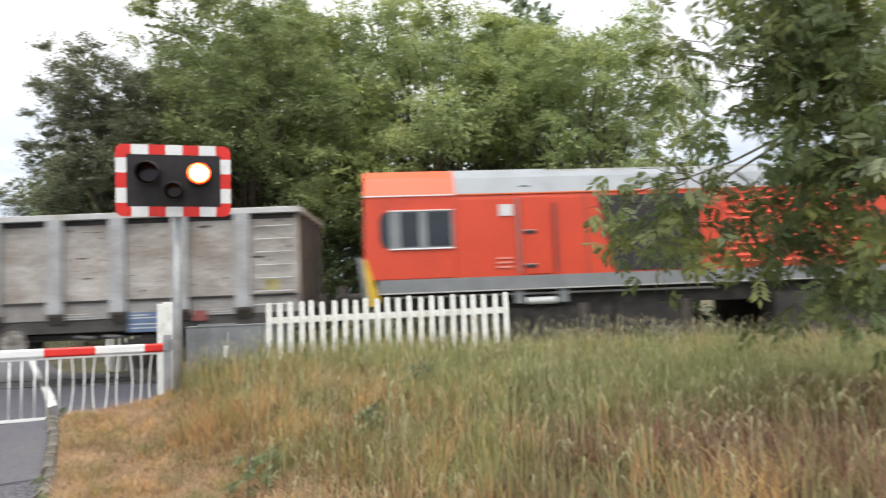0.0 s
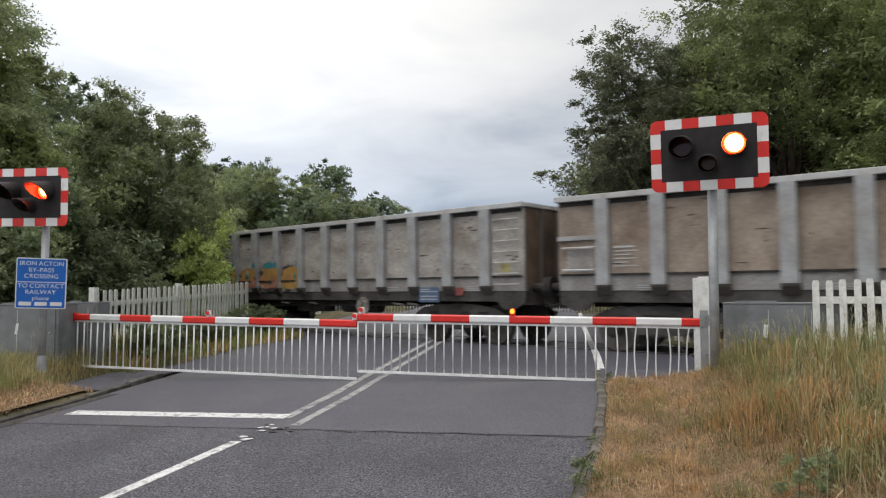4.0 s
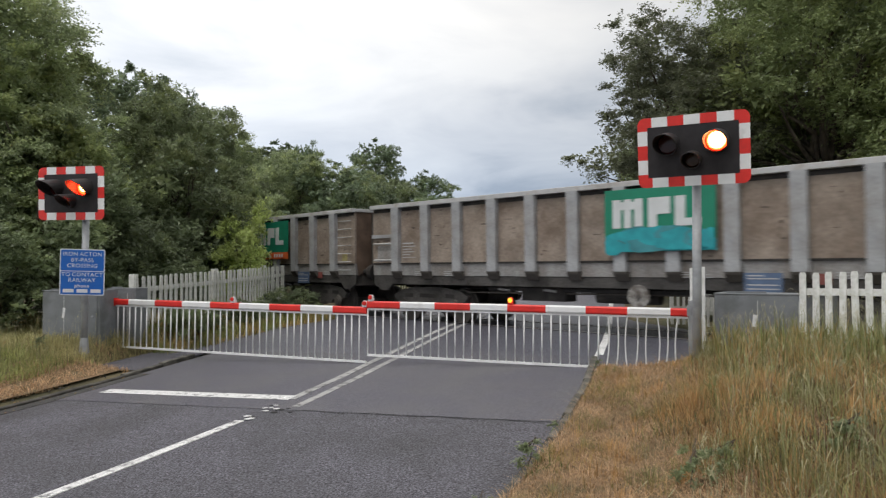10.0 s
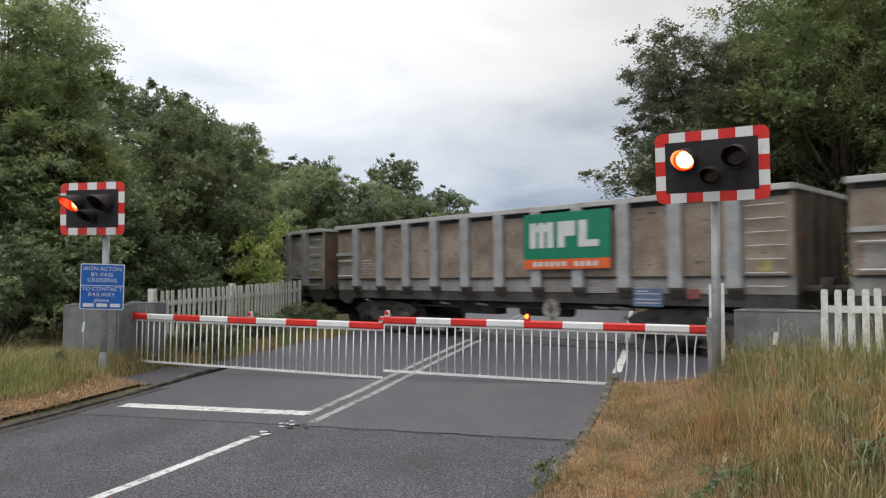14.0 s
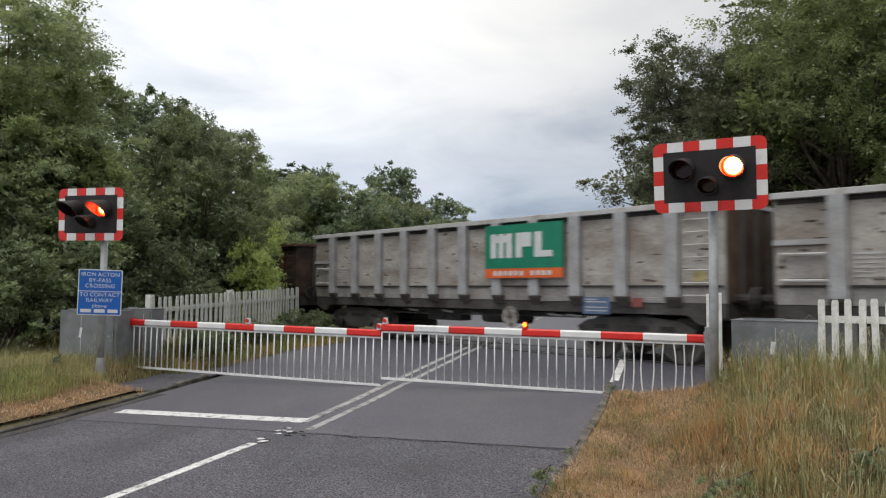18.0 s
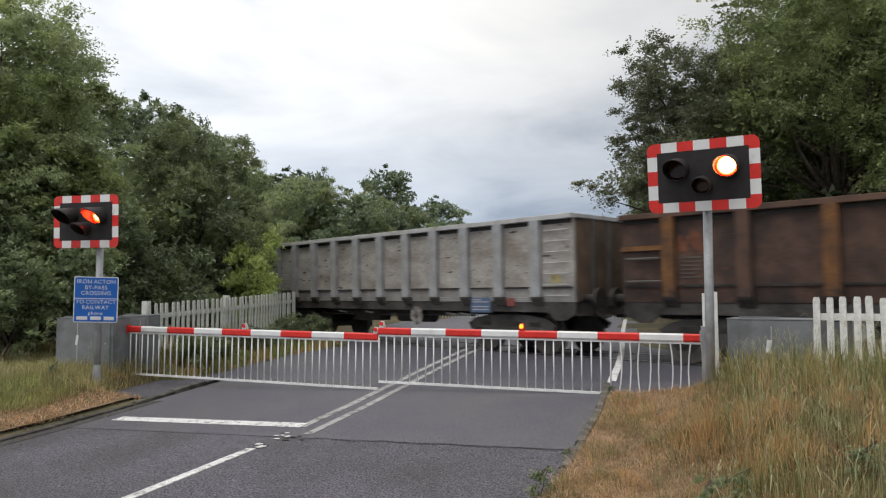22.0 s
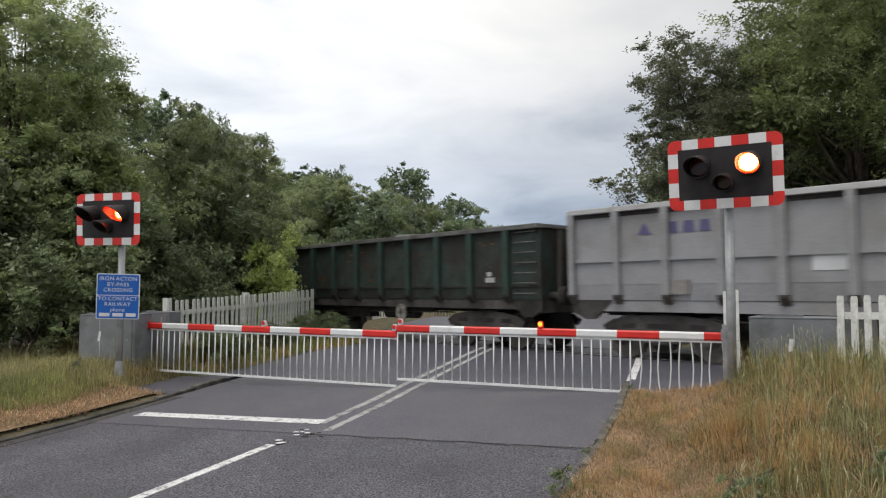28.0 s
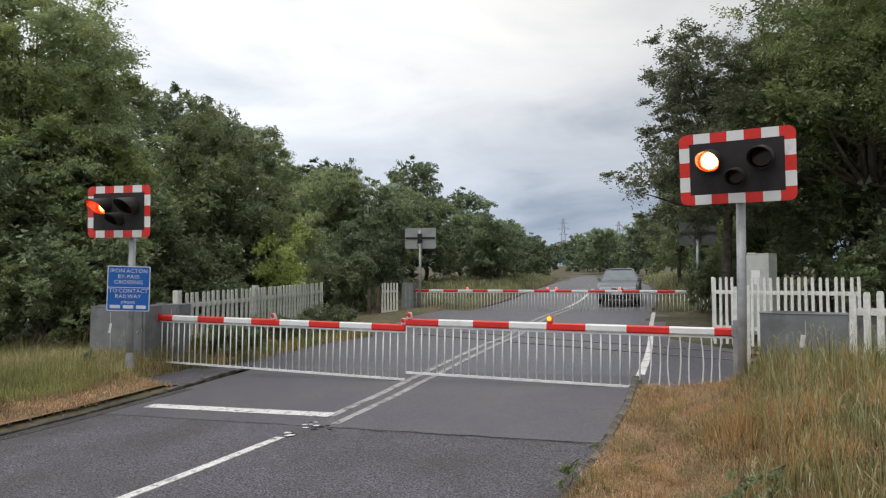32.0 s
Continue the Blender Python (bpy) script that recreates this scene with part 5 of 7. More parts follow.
    # round hand-brake wheel on its bracket
    for x in ((1.45,) if look_ != "rust" else (-h + 4.1,)):
        hb = part("brake_wheel", Build().tube((x, -1.2, 0.52), (x, -1.225, 0.52), 0.235, n=22), M_BRAKE_WHEEL, root, "round pale hand-brake wheel")
        part("hub", Build().tube((x, -1.225, 0.52), (x, -1.26, 0.52), 0.05, n=10), M_SOLE, hb, "dark hub")
        part("bracket", Build().box(x - 0.05, -1.2, 0.5, x + 0.05, -1.1, 0.68), M_UNDER, hb, "dark bracket")
    part("brake_rod", Build().tube((-h + 3.2, -0.95, 0.5), (h - 3.2, -0.95, 0.56), 0.022, n=6), M_SOLE, root, "thin brake rod")
    if look_ in ("grey", "pale"):
        blue = part("label_plate", Build().box(3.52, -1.262, 0.64, 4.16, -1.25, 0.99), M_FADED_BLUE, root, "faded blue plate")
        for z in (0.70, 0.77, 0.88, 0.93):
            part("plate_bar", Build().box(3.57, -1.266, z, 4.1 - 0.25 * (z > 0.9), -1.2625, z + 0.022), M_WRIM, blue, "pale bar")
        part("label_plate", Build().box(4.66, -1.25, 0.80, 4.90, -1.242, 0.98), M_DULL_RED, root, "faded red plate")
        for x0_, x1_ in ((5.0, 5.4), (2.3, 2.95), (-1.6, -1.05), (-4.9, -4.4), (-3.85, -3.4)):
            for k in range(3):
                part("data_bar", Build().box(x0_, -1.252, 0.90 + 0.045 * k, x1_ - 0.07 * ((k * 7) % 3), -1.244, 0.915 + 0.045 * k), M_WRIM, root, "thin pale data bar")
        # a few pale pieces of pipe and linkage below the frame
        for x_ in (-2.2, -0.9, 2.5, 3.0):
            part("pipe_end", Build().tube((x_, -1.12, 0.60), (x_ + 0.34, -1.12, 0.57), 0.03, n=6), M_WHEEL_PALE, root, "pale pipe end")
        part("air_hose", Build().tube((h - 0.1, -0.55, 0.8), (h + 0.2, -0.5, 0.55), 0.03, n=6).tube((h + 0.2, -0.5, 0.55), (h + 0.42, -0.5, 0.62), 0.03, n=6), M_UNDER, root, "black air hose")
    if logo:
        ribs_desc = list(xs[::-1])
        x1, x0 = ribs_desc[2] - 0.26, ribs_desc[4] - 0.30
        y = -W2 - 0.145
        g = part("logo_board", Build().box(x0, y, 1.62, x1, y + 0.02, 2.62), M_LOGO_GREEN, root, "green logo board")
        low = part("logo_strip", Build().box(x0, y - 0.002, 1.40, x1, y + 0.02, 1.616), M_LOGO_ORANGE if logo != "tagged" else M_SPRAY[3], root, "orange strip" if logo != "tagged" else "cyan spray paint over the strip")
        w = (x1 - x0)
        z0, z1 = 1.86, 2.42
        marks = (((0.08, 0.16), (0.19, 0.26), (0.29, 0.37), (0.16, 0.29)), ((0.42, 0.50), (0.50, 0.62)), ((0.66, 0.75), (0.75, 0.88)))
        k = 0
        for grp in marks:
            for (a, c) in grp:
                zz = (z0, z1)
                if (a, c) == (0.16, 0.29):
                    zz = (z1 - 0.2, z1 - 0.05)
                if (a, c) == (0.50, 0.62):
                    zz = (z0 + 0.24, z1)
                if (a, c) == (0.75, 0.88):
                    zz = (z0, z0 + 0.14)
                part("logo_mark", Build().box(x0 + a * w, y - 0.006 - 0.001 * k, zz[0], x0 + c * w, y - 0.001, zz[1]), M_LOGO_WHITE, g, "white logo shape")
                k += 1
        if logo != "tagged":
            for k in range(11):
                if k == 6:
                    continue
                xx = x0 + w * (0.12 + 0.07 * k)
                part("logo_mark", Build().box(xx, y - 0.006, 1.455, xx + w * 0.045, y - 0.003, 1.56), M_LOGO_WHITE, low, "small white bar")
        else:
            spray(root, x0 + 0.02, x1 - 0.02, 1.38, 1.85, y - 0.008, rnd, (3, 1, 3), 16)
    if look_ == "vtg":
        for k, (a, c) in enumerate(((0, 0.30), (0.62, 0.86), (0.95, 1.2), (1.28, 1.5))):
            x = -h + 1.62 + a
            out = ((x, 2.2), (x + c - a, 2.2), (x + (c - a) * (0.5 if k == 0 else 0.9), 2.42), (x + (c - a) * (0.4 if k == 0 else 0.1), 2.42))
            part("logo_mark", Build().prism(out, -W2 - 0.012, -W2 - 0.004, "y"), M_LOGO_BLUE, root, "faded violet logo shape")
        part("data_panel", Build().box(-1.72, -W2 - 0.012, 1.42, -1.17, -W2 - 0.004, 1.68), M_LOGO_WHITE, root, "white data plate")
        part("hatch", Build().box(-h + 2.3, -W2 - 0.03, 1.02, -h + 2.68, -W2, 1.30), M_WAGON, root, "small dull side hatch")
        # dark patch with pale shapes over an orange strip, and small plates by the leading end
        patch_ = part("logo_patch", Build().box(h - 4.1, -W2 - 0.010, 1.98, h - 3.45, -W2 - 0.004, 2.42), M_UNDER, root, "dark logo patch")
        for a, c in ((h - 4.03, h - 3.85), (h - 3.82, h - 3.67), (h - 3.64, h - 3.52)):
            part("logo_mark", Build().box(a, -W2 - 0.015, 2.08, c, -W2 - 0.0105, 2.34), M_LOGO_WHITE, patch_, "pale logo shape")
        part("logo_strip", Build().box(h - 4.1, -W2 - 0.010, 1.82, h - 3.45, -W2 - 0.004, 1.96), M_SPRAY[0], root, "dull orange strip")
        part("label_plate", Build().box(h - 1.55, -W2 - 0.010, 1.14, h - 1.3, -W2 - 0.004, 1.32), M_DULL_RED, root, "faded red plate")
        part("label_plate", Build().tube((h - 1.15, -W2 - 0.004, 1.02), (h - 1.15, -W2 - 0.010, 1.02), 0.15, n=14), M_FADED_BLUE, root, "faded blue round plate")
        part("data_panel", Build().box(h - 1.5, -W2 - 0.010, 1.40, h - 1.1, -W2 - 0.004, 1.54), M_UNDER, root, "dark data plate")
        for z in (2.2, 1.72, 1.25):
            part("step_bar", Build().tube((h - 0.62, -W2 - 0.06, z), (h - 0.1, -W2 - 0.06, z), 0.03, n=6), M_UNDER, root, "dark step bar")
    if look_ == "rust":
        part("data_panel", Build().box(-0.38, -W2 - 0.012, 1.38, 0.12, -W2 - 0.004, 1.64), M_LOGO_WHITE, root, "white data plate")
        for x0, x1, lo, hi in ((0.6, 1.75, 1.75, 2.2), (-6.15, -5.55, 1.8, 2.25), (5.2, 6.0, 1.5, 1.9)):
            spray(root, x0, x1, lo, hi, -W2 - 0.006, rnd, (5,), 7, 0.13)
    if look_ == "green":
        part("data_panel", Build().box(h - 1.75, -W2 - 0.012, 1.30, h - 1.45, -W2 - 0.004, 1.42).box(h - 1.7, -W2 - 0.012, 1.45, h - 1.55, -W2 - 0.004, 1.55), M_WRIM, root, "pale data plate")
        part("yellow_plate", Build().box(-2.9, -W2 - 0.012, 1.45, -2.5, -W2 - 0.004, 1.57), M_RUST_RIB, root, "rusty yellow plate")
    lift_body(root)
    return root


def spray(root, x0, x1, z0, z1, y, rnd, cols, n, size=1.0):
    """Overlapping rounded patches of spray paint."""
    for k in range(n):
        w, hgt = rnd.uniform(0.25, 0.7) * size, rnd.uniform(0.2, 0.45) * (z1 - z0)
        cx, cz = x0 + (x1 - x0) * (k + 0.5) / n, rnd.uniform(z0 + hgt * 0.6, z1 - hgt * 0.6)
        pts = []
        for i in range(12):
            a = 2 * math.pi * i / 12
            r = rnd.uniform(0.75, 1.15)
            pts.append((min(x1, max(x0, cx + w * r * math.cos(a))), min(z1 + 0.1, max(z0 - 0.05, cz + hgt * r * math.sin(a)))))
        part("spray_patch", Build().prism(pts, y - 0.0015 * k - 0.002, y - 0.0015 * k, "y"), M_SPRAY[cols[k % len(cols)]], root, "patch of spray paint")


def graffiti(root, x0, x1, rnd, cols, z0, z1):
    """Rounded sprayed letterforms, panel by panel between the ribs and over the ribs' faces: dark outline, body colours, caps and pale flecks."""
    L = BODY_L
    ribs = [v for v in panel_spans(L, 11, 1.0) if x0 - 1.2 < v < x1 + 1.2]
    bands = []
    for a, c in zip(ribs, ribs[1:]):
        bands.append((max(x0, a + 0.14), min(x1, c - 0.14), -1.2425))
    for v in ribs:
        bands.append((max(x0, v - 0.13), min(x1, v + 0.13), -1.3725))
    hh = z1 - z0

    def blot(a, c, cx, cz, w, t, y, col, rough=0.12):
        pts = []
        for i in range(14):
            q = 2 * math.pi * i / 14
            r = 1 + rnd.uniform(-rough, rough)
            pts.append((min(c, max(a, cx + w * r * math.cos(q))), cz + t * r * math.sin(q)))
        part("spray_patch", Build().prism(pts, y - 0.0008, y, "y"), M_SPRAY[col], root, "patch of spray paint")

    for k, (a, c, y) in enumerate(bands):
        if c - a < 0.08:
            continue
        w, m = (c - a) / 2, (a + c) / 2
        top = z0 + hh * rnd.uniform(0.72, 0.86)
        blot(a, c, m, (z0 + top) / 2, w * 1.15, (top - z0) * 0.55, y, 4)
        blot(a, c, m - 0.1 * w, z0 + hh * 0.30, w * 1.1, hh * 0.27, y - 0.001, cols[0][1 if k % 3 else 0])
        blot(a, c, m + 0.12 * w, z0 + hh * 0.58, w * 0.95, hh * 0.23, y - 0.002, cols[0][0])
        if k % 2 == 0 or w < 0.2:
            blot(a, c, m + rnd.uniform(-0.3, 0.3) * w, z0 + hh * 0.88, w * 0.62, hh * 0.12, y - 0.003, cols[1])
        for i in range(4 if w > 0.2 else 2):
            blot(a, c, m + rnd.uniform(-0.8, 0.8) * w, z0 + hh * rnd.uniform(0.08, 0.65), w * rnd.uniform(0.1, 0.26), hh * rnd.uniform(0.04, 0.10), y - 0.004 - 0.001 * i, (6, 4, cols[1], 2)[i], 0.35)


def locomotive():
    """A diesel locomotive, rear cab behind: x ahead, rails at z = 0."""
    root = thing("diesel_locomotive", Matrix(), "red diesel locomotive with grey roof and yellow end", "locomotive")
    h, W2 = 10.2, 1.30
    z0, z1, z2 = 1.30, 2.81, 3.36
    cab = 1.65

    def span(sx, a, c):
        """Two places along x, a and c metres in from the end that sx names, in rising order."""
        return sorted((sx * (h - a), sx * (h - c)))

    body = part("body", Build().prism(((-W2, z0), (W2, z0), (W2, z1 - 0.1), (W2 - 0.015, z1), (-W2 + 0.015, z1), (-W2, z1 - 0.1)), -h + cab, h - cab, "x"), M_LOCO_RED, root, "red body side")
    part("cantrail", Build().box(-h + cab, -W2 - 0.01, z1 - 0.012, h - cab, W2 + 0.01, z1 + 0.012), M_LOGO_ORANGE, root, "orange-red edge under the roof")
    slope = ((W2 - 0.01, z1 + 0.012), (W2 - 0.17, z2 - 0.22), (W2 - 0.36, z2 - 0.09))
    prof = [*slope, (W2 - 0.62, z2 - 0.06), (-W2 + 0.62, z2 - 0.06), *[(-a, c) for a, c in reversed(slope)]]
    part("roof", Build().prism(prof, -h + cab, h - cab, "x"), M_LOCO_GREY, root, "grey sloping roof")
    for sx in (-1, 1):
        x0, x1 = span(sx, 0.0, cab)
        out = [(sx * (h - cab), z0), (sx * (h - 0.04), z0), (sx * (h + 0.02), 1.72), (sx * (h - 0.005), z1), (sx * (h - cab), z1)]
        cabp = part("cab", Build().prism(out, -W2, W2, "y"), M_LOCO_RED, root, "red driving cab", bevel=0.02)
        top = [(W2, z1), (W2 - 0.15, z2 - 0.2), (W2 - 0.35, z2 - 0.04), (W2 - 0.6, z2), (-W2 + 0.6, z2), (-W2 + 0.35, z2 - 0.04), (-W2 + 0.15, z2 - 0.2), (-W2, z1)]
        part("cab_roof", Build().prism(top, x0, x1, "x"), M_LOCO_ORANGE, cabp, "bright red sloping cab roof", bevel=0.015)
        part("rain_strip", Build().box(x0, -W2 - 0.018, z1 - 0.008, x1, -W2, z1 + 0.012), M_WHITE, cabp, "thin pale rain strip")
        part("rain_strip", Build().box(x0, W2, z1 - 0.008, x1, W2 + 0.018, z1 + 0.012), M_WHITE, cabp, "thin pale rain strip")
        for sy in (-1, 1):
            y0, y1 = sorted((sy * (W2 - 0.16), sy * (W2 + 0.02)))
            part("end_corner", Build().prism([(sx * (h + 0.05), 1.70), (sx * (h - 0.02), 1.66), (sx * (h - 0.24), 0.95), (sx * (h - 0.20), 0.84), (sx * (h - 0.06), 0.84)], y0, y1, "y"), M_YELLOW, cabp, "yellow end corner")
            part("corner_edge", Build().prism([(sx * (h + 0.15), 1.74), (sx * (h + 0.05), 1.70), (sx * (h - 0.06), 0.84), (sx * (h + 0.01), 0.84)], y0, y1, "y"), M_LOCO_SOLE, cabp, "pale grey edge of the end")
        part("cab_end", Build().prism([(sx * (h - 0.1), 0.86), (sx * (h + 0.02), 0.86), (sx * (h + 0.07), 1.7), (sx * (h - 0.02), 1.7)], -W2 + 0.17, W2 - 0.17, "y"), M_YELLOW, cabp, "yellow end")
        for sy in (-1, 1):
            x0, x1 = span(sx, 0.44, 1.60)
            fr = part("side_window", Build().box(x0, sy * W2 - 0.018, 1.85, x1, sy * W2 + 0.018, 2.54), M_LOCO_SOLE, cabp, "grey window frame")
            part("frame_edge", Build().box(x0, sy * W2 - 0.03, 1.835, x1, sy * W2 + 0.03, 1.86), M_WHITE, fr, "bright window edge")
            part("frame_edge", Build().box(x0, sy * W2 - 0.03, 2.53, x1, sy * W2 + 0.03, 2.55), M_WHITE, fr, "bright window edge")
            for a, c in ((0.65, 0.97), (1.13, 1.55)):
                xa, xb = span(sx, a, c)
                part("pane", Build().box(xa, sy * W2 - 0.026, 1.89, xb, sy * W2 + 0.026, 2.51), M_GLASS, fr, "dark glass")
            ya, yb = sorted((sy * (W2 - 0.02), sy * (W2 + 0.012)))
            part("quarter_light", Build().prism([(sx * (h - 0.44), 1.86), (sx * (h - 0.33), 1.89), (sx * (h - 0.27), 2.02), (sx * (h - 0.27), 2.38), (sx * (h - 0.33), 2.5), (sx * (h - 0.44), 2.53)], ya, yb, "y"), M_GLASS, fr, "dark curved corner glass")
        part("windscreen", Build().box(min(sx * (h - 0.02), sx * (h + 0.035)), -0.9, 1.95, max(sx * (h - 0.02), sx * (h + 0.035)), 0.9, 2.6), M_GLASS, cabp, "dark windscreen")
        for sy in (-1, 1):
            part("buffer", Build().tube((sx * h, sy * 0.87, 1.0), (sx * (h + 0.45), sy * 0.87, 1.0), 0.1, n=10).tube((sx * (h + 0.42), sy * 0.87, 1.0), (sx * (h + 0.5), sy * 0.87, 1.0), 0.25, n=14), M_UNDER, root, "round buffer")
    for sy in (-1, 1):
        ya, yb = sorted((sy * (W2 - 0.2), sy * (W2 + 0.015)))
        part("solebar", Build().box(-h + 0.22, ya, 1.07, h - 0.22, yb, z0), M_LOCO_SOLE, root, "grey solebar")
        part("sole_edge", Build().box(-h + 0.24, ya, 1.045, h - 0.24, yb + 0.012 * (sy > 0), 1.068), M_WRIM, root, "pale lower edge")
    part("frame", Build().box(-h + 0.1, -1.1, 0.72, h - 0.1, 1.1, 1.1), M_UNDER, root, "dark underframe")
    # engine room door, number shapes, panels and louvres along both sides
    for sy in (-1, 1):
        y = sy * (W2 + 0.004)
        part("side_door", Build().box(-h + 2.86, y - 0.014, z0 + 0.02, -h + 3.40, y + 0.014, z1 - 0.06), M_LOCO_RED, root, "engine room door", bevel=0.01)
        part("hand_rail", Build().tube((-h + 2.78, sy * (W2 + 0.05), z0 + 0.05), (-h + 2.78, sy * (W2 + 0.05), z1 - 0.1), 0.02, n=6), M_LOCO_SOLE, root, "grey upright hand rail")
        part("hand_rail", Build().tube((-h + 3.47, sy * (W2 + 0.05), z0 + 0.05), (-h + 3.47, sy * (W2 + 0.05), z1 - 0.2), 0.028, n=6), M_DULL_RED, root, "dark upright hand rail")
        for z in (1.44, 2.06):
            part("door_step", Build().box(-h + 2.88, y - 0.03, z, -h + 3.10, y + 0.03, z + 0.055), M_LOCO_DARK, root, "dark step")
            part("step_edge", Build().box(-h + 2.88, y - 0.034, z + 0.056, -h + 3.10, y + 0.034, z + 0.07), M_WRIM, root, "bright step edge")
        part("plate", Build().box(-h + 2.45, y - 0.016, 2.40, -h + 2.70, y + 0.016, 2.61), M_LOGO_WHITE, root, "white square plate")
        for z in (1.45, 1.53, 1.61):
            part("number_bar", Build().box(-h + 2.36, y - 0.012, z, -h + 2.66, y + 0.012, z + 0.035), M_FADED_PINK, root, "faded pink bar")
        part("dark_panel", Build().prism([(-h + 4.55, z0 + 0.03), (-h + 6.22, z0 + 0.03), (-h + 6.22, z1 - 0.08), (-h + 4.3, z1 - 0.08)], y - 0.014, y + 0.014, "y"), M_LOCO_DARK, root, "black side panel")
        part("seam", Build().box(-h + 4.05, y - 0.01, z0 + 0.02, -h + 4.075, y + 0.01, z1 - 0.05), M_DULL_RED, root, "panel seam")
        for k in range(11):
            z = z0 + 0.1 + k * 0.115
            part("louvre", Build().prism([(sy * W2, z), (sy * (W2 + 0.035), z + 0.01), (sy * W2, z + 0.07)], -h + 6.75, -h + 9.3, "x"), M_LOCO_RED, root, "red louvre")
        part("fuel_tank", Build().box(-2.6, min(sy * 0.75, sy * 1.25), 0.32, 2.6, max(sy * 0.75, sy * 1.25), 1.2), M_UNDER, root, "fuel tank")
        # gear hung below the frame behind the cab
        part("air_tank", Build().tube((-h + 2.9, sy * 1.2, 0.84), (-h + 3.45, sy * 1.2, 0.84), 0.07, n=12), M_LOGO_WHITE, root, "pale air tank")
        for x in (2.68, 3.5):
            part("bracket", Build().box(-h + x, min(sy * 1.1, sy * 1.28), 0.8, -h + x + 0.16, max(sy * 1.1, sy * 1.28), 1.05), M_LOCO_SOLE, root, "grey bracket")
        part("brake_pipe", Build().tube((-h + 0.4, sy * 1.24, 0.98), (-h + 6.5, sy * 1.24, 0.96), 0.022, n=6), M_WHEEL_PALE, root, "thin pale pipe")
        # exhaust hatch arch on the roof side
        arch = [(-h + 2.95 + 0.2 * math.cos(radians(a)), z1 + 0.03 + 0.13 * math.sin(radians(a))) for a in range(0, 181, 20)]
        part("roof_arch", Build().prism(arch, sy * (W2 - 0.12) - 0.05, sy * (W2 - 0.12) + 0.05, "y"), M_LOCO_DARK, root, "dark arched roof opening")
    part("roof_hatch", Build().prism([(1.1, z2 - 0.2), (0.75, z2 + 0.0), (-0.75, z2 + 0.0), (-1.1, z2 - 0.2)], -h + cab, -h + 3.45, "x"), M_LOCO_GREY, root, "raised grey roof hatch")
    part("roof_walk", Build().box(-h + 3.5, -0.78, z2 - 0.07, h - 3.5, 0.78, z2 - 0.02), M_WRIM, root, "pale roof strip")
    for k in range(3):
        part("roof_hump", Build().box(-3.4 + 3.0 * k, -0.6, z2 - 0.06, -1.4 + 3.0 * k, 0.6, z2 + 0.04), M_LOCO_GREY, root, "roof equipment", bevel=0.03)
    for sx in (-1, 1):
        x = sx * (h - 3.55)
        b = Build()
        for sy in (-1, 1):
            b.prism(((x - 2.3, 0.6), (x - 2.2, 1.08), (x + 2.2, 1.08), (x + 2.3, 0.6), (x + 1.6, 0.38), (x - 1.6, 0.38)), sy * 1.0, sy * 1.14, "y")
            for k in (-1.1, 1.1):
                b.tube((x + k, sy * 1.14, 0.5), (x + k, sy * 1.14, 1.16), 0.1, n=8)
        bg = part("bogie", b, M_UNDER, root, "dark six-wheel bogie frame")
        for dx in (-1.95, 0.0, 1.95):
            for sy in (-1, 1):
                part("axle_box", Build().box(x + dx - 0.2, min(sy * 1.14, sy * 1.2), 0.33, x + dx + 0.2, max(sy * 1.14, sy * 1.2), 0.66), M_SOLE, bg, "axle box", bevel=0.02)
                part("spring", Build().tube((x + dx + 0.42, sy * 1.1, 0.45), (x + dx + 0.42, sy * 1.1, 1.14), 0.09, n=10), M_SOLE, bg, "coil spring")
            WHEELS.append((root, wheelset(root, x + dx)))
    for ob in root.children:
        if not ob.name.startswith(("bogie", "wheelset", "fuel_tank")):
            ob.location.z += 0.365
    return root


loco = locomotive()
W_MRL = "weathered grey box wagon with green and orange logo board"
TRAIN = [(loco, -10.97)]
specs = [("pale", "", "pale grey ribbed box wagon behind the locomotive"), ("grey", "mrl", W_MRL), ("pale", "spray", "grey box wagon with ochre and teal spray paint"), ("grey", "mrl", W_MRL), ("grey", "tagged", "grey box wagon with logo board sprayed over in cyan"),
         ("grey", "mrl", W_MRL), ("grey", "mrl", W_MRL), ("pale", "mrl", W_MRL), ("pale", "mrl", W_MRL), ("rust", "", "dark rust-brown box wagon with orange ribs"), ("pale", "", "pale grey ribbed box wagon"), ("grey", "mrl_pink", "grey box wagon with logo board and faded pink spray paint"), ("vtg", "", "clean light grey box wagon with violet logo shapes"), ("green", "", "grimy dark green box wagon at the rear")]
PITCH = [14.0] * 9 + [16.1] + [14.0] * 4
made = {}
pos = 0.0
for k, (kind, logo, lab) in enumerate(specs):
    mid = pos + PITCH[k] / 2
    pos += PITCH[k]
    key = (kind, logo)
    if key in made:
        wg = copy_thing(made[key], Matrix())
        WHEELS.extend((wg, o) for o in wg.children if o.name.startswith("wheelset"))
    else:
        wg = wagon(lab, kind, {"mrl_pink": "mrl", "spray": ""}.get(logo, logo), k)
        if logo == "spray":
            graffiti(wg, -4.9, -1.15, random.Random(4), ((0, 2), 1), 1.245, 2.065)
        if logo == "mrl_pink":
            graffiti(wg, -3.3, 0.2, random.Random(9), ((6, 7), 4), 1.445, 1.905)
        made[key] = wg
    TRAIN.append((wg, mid))


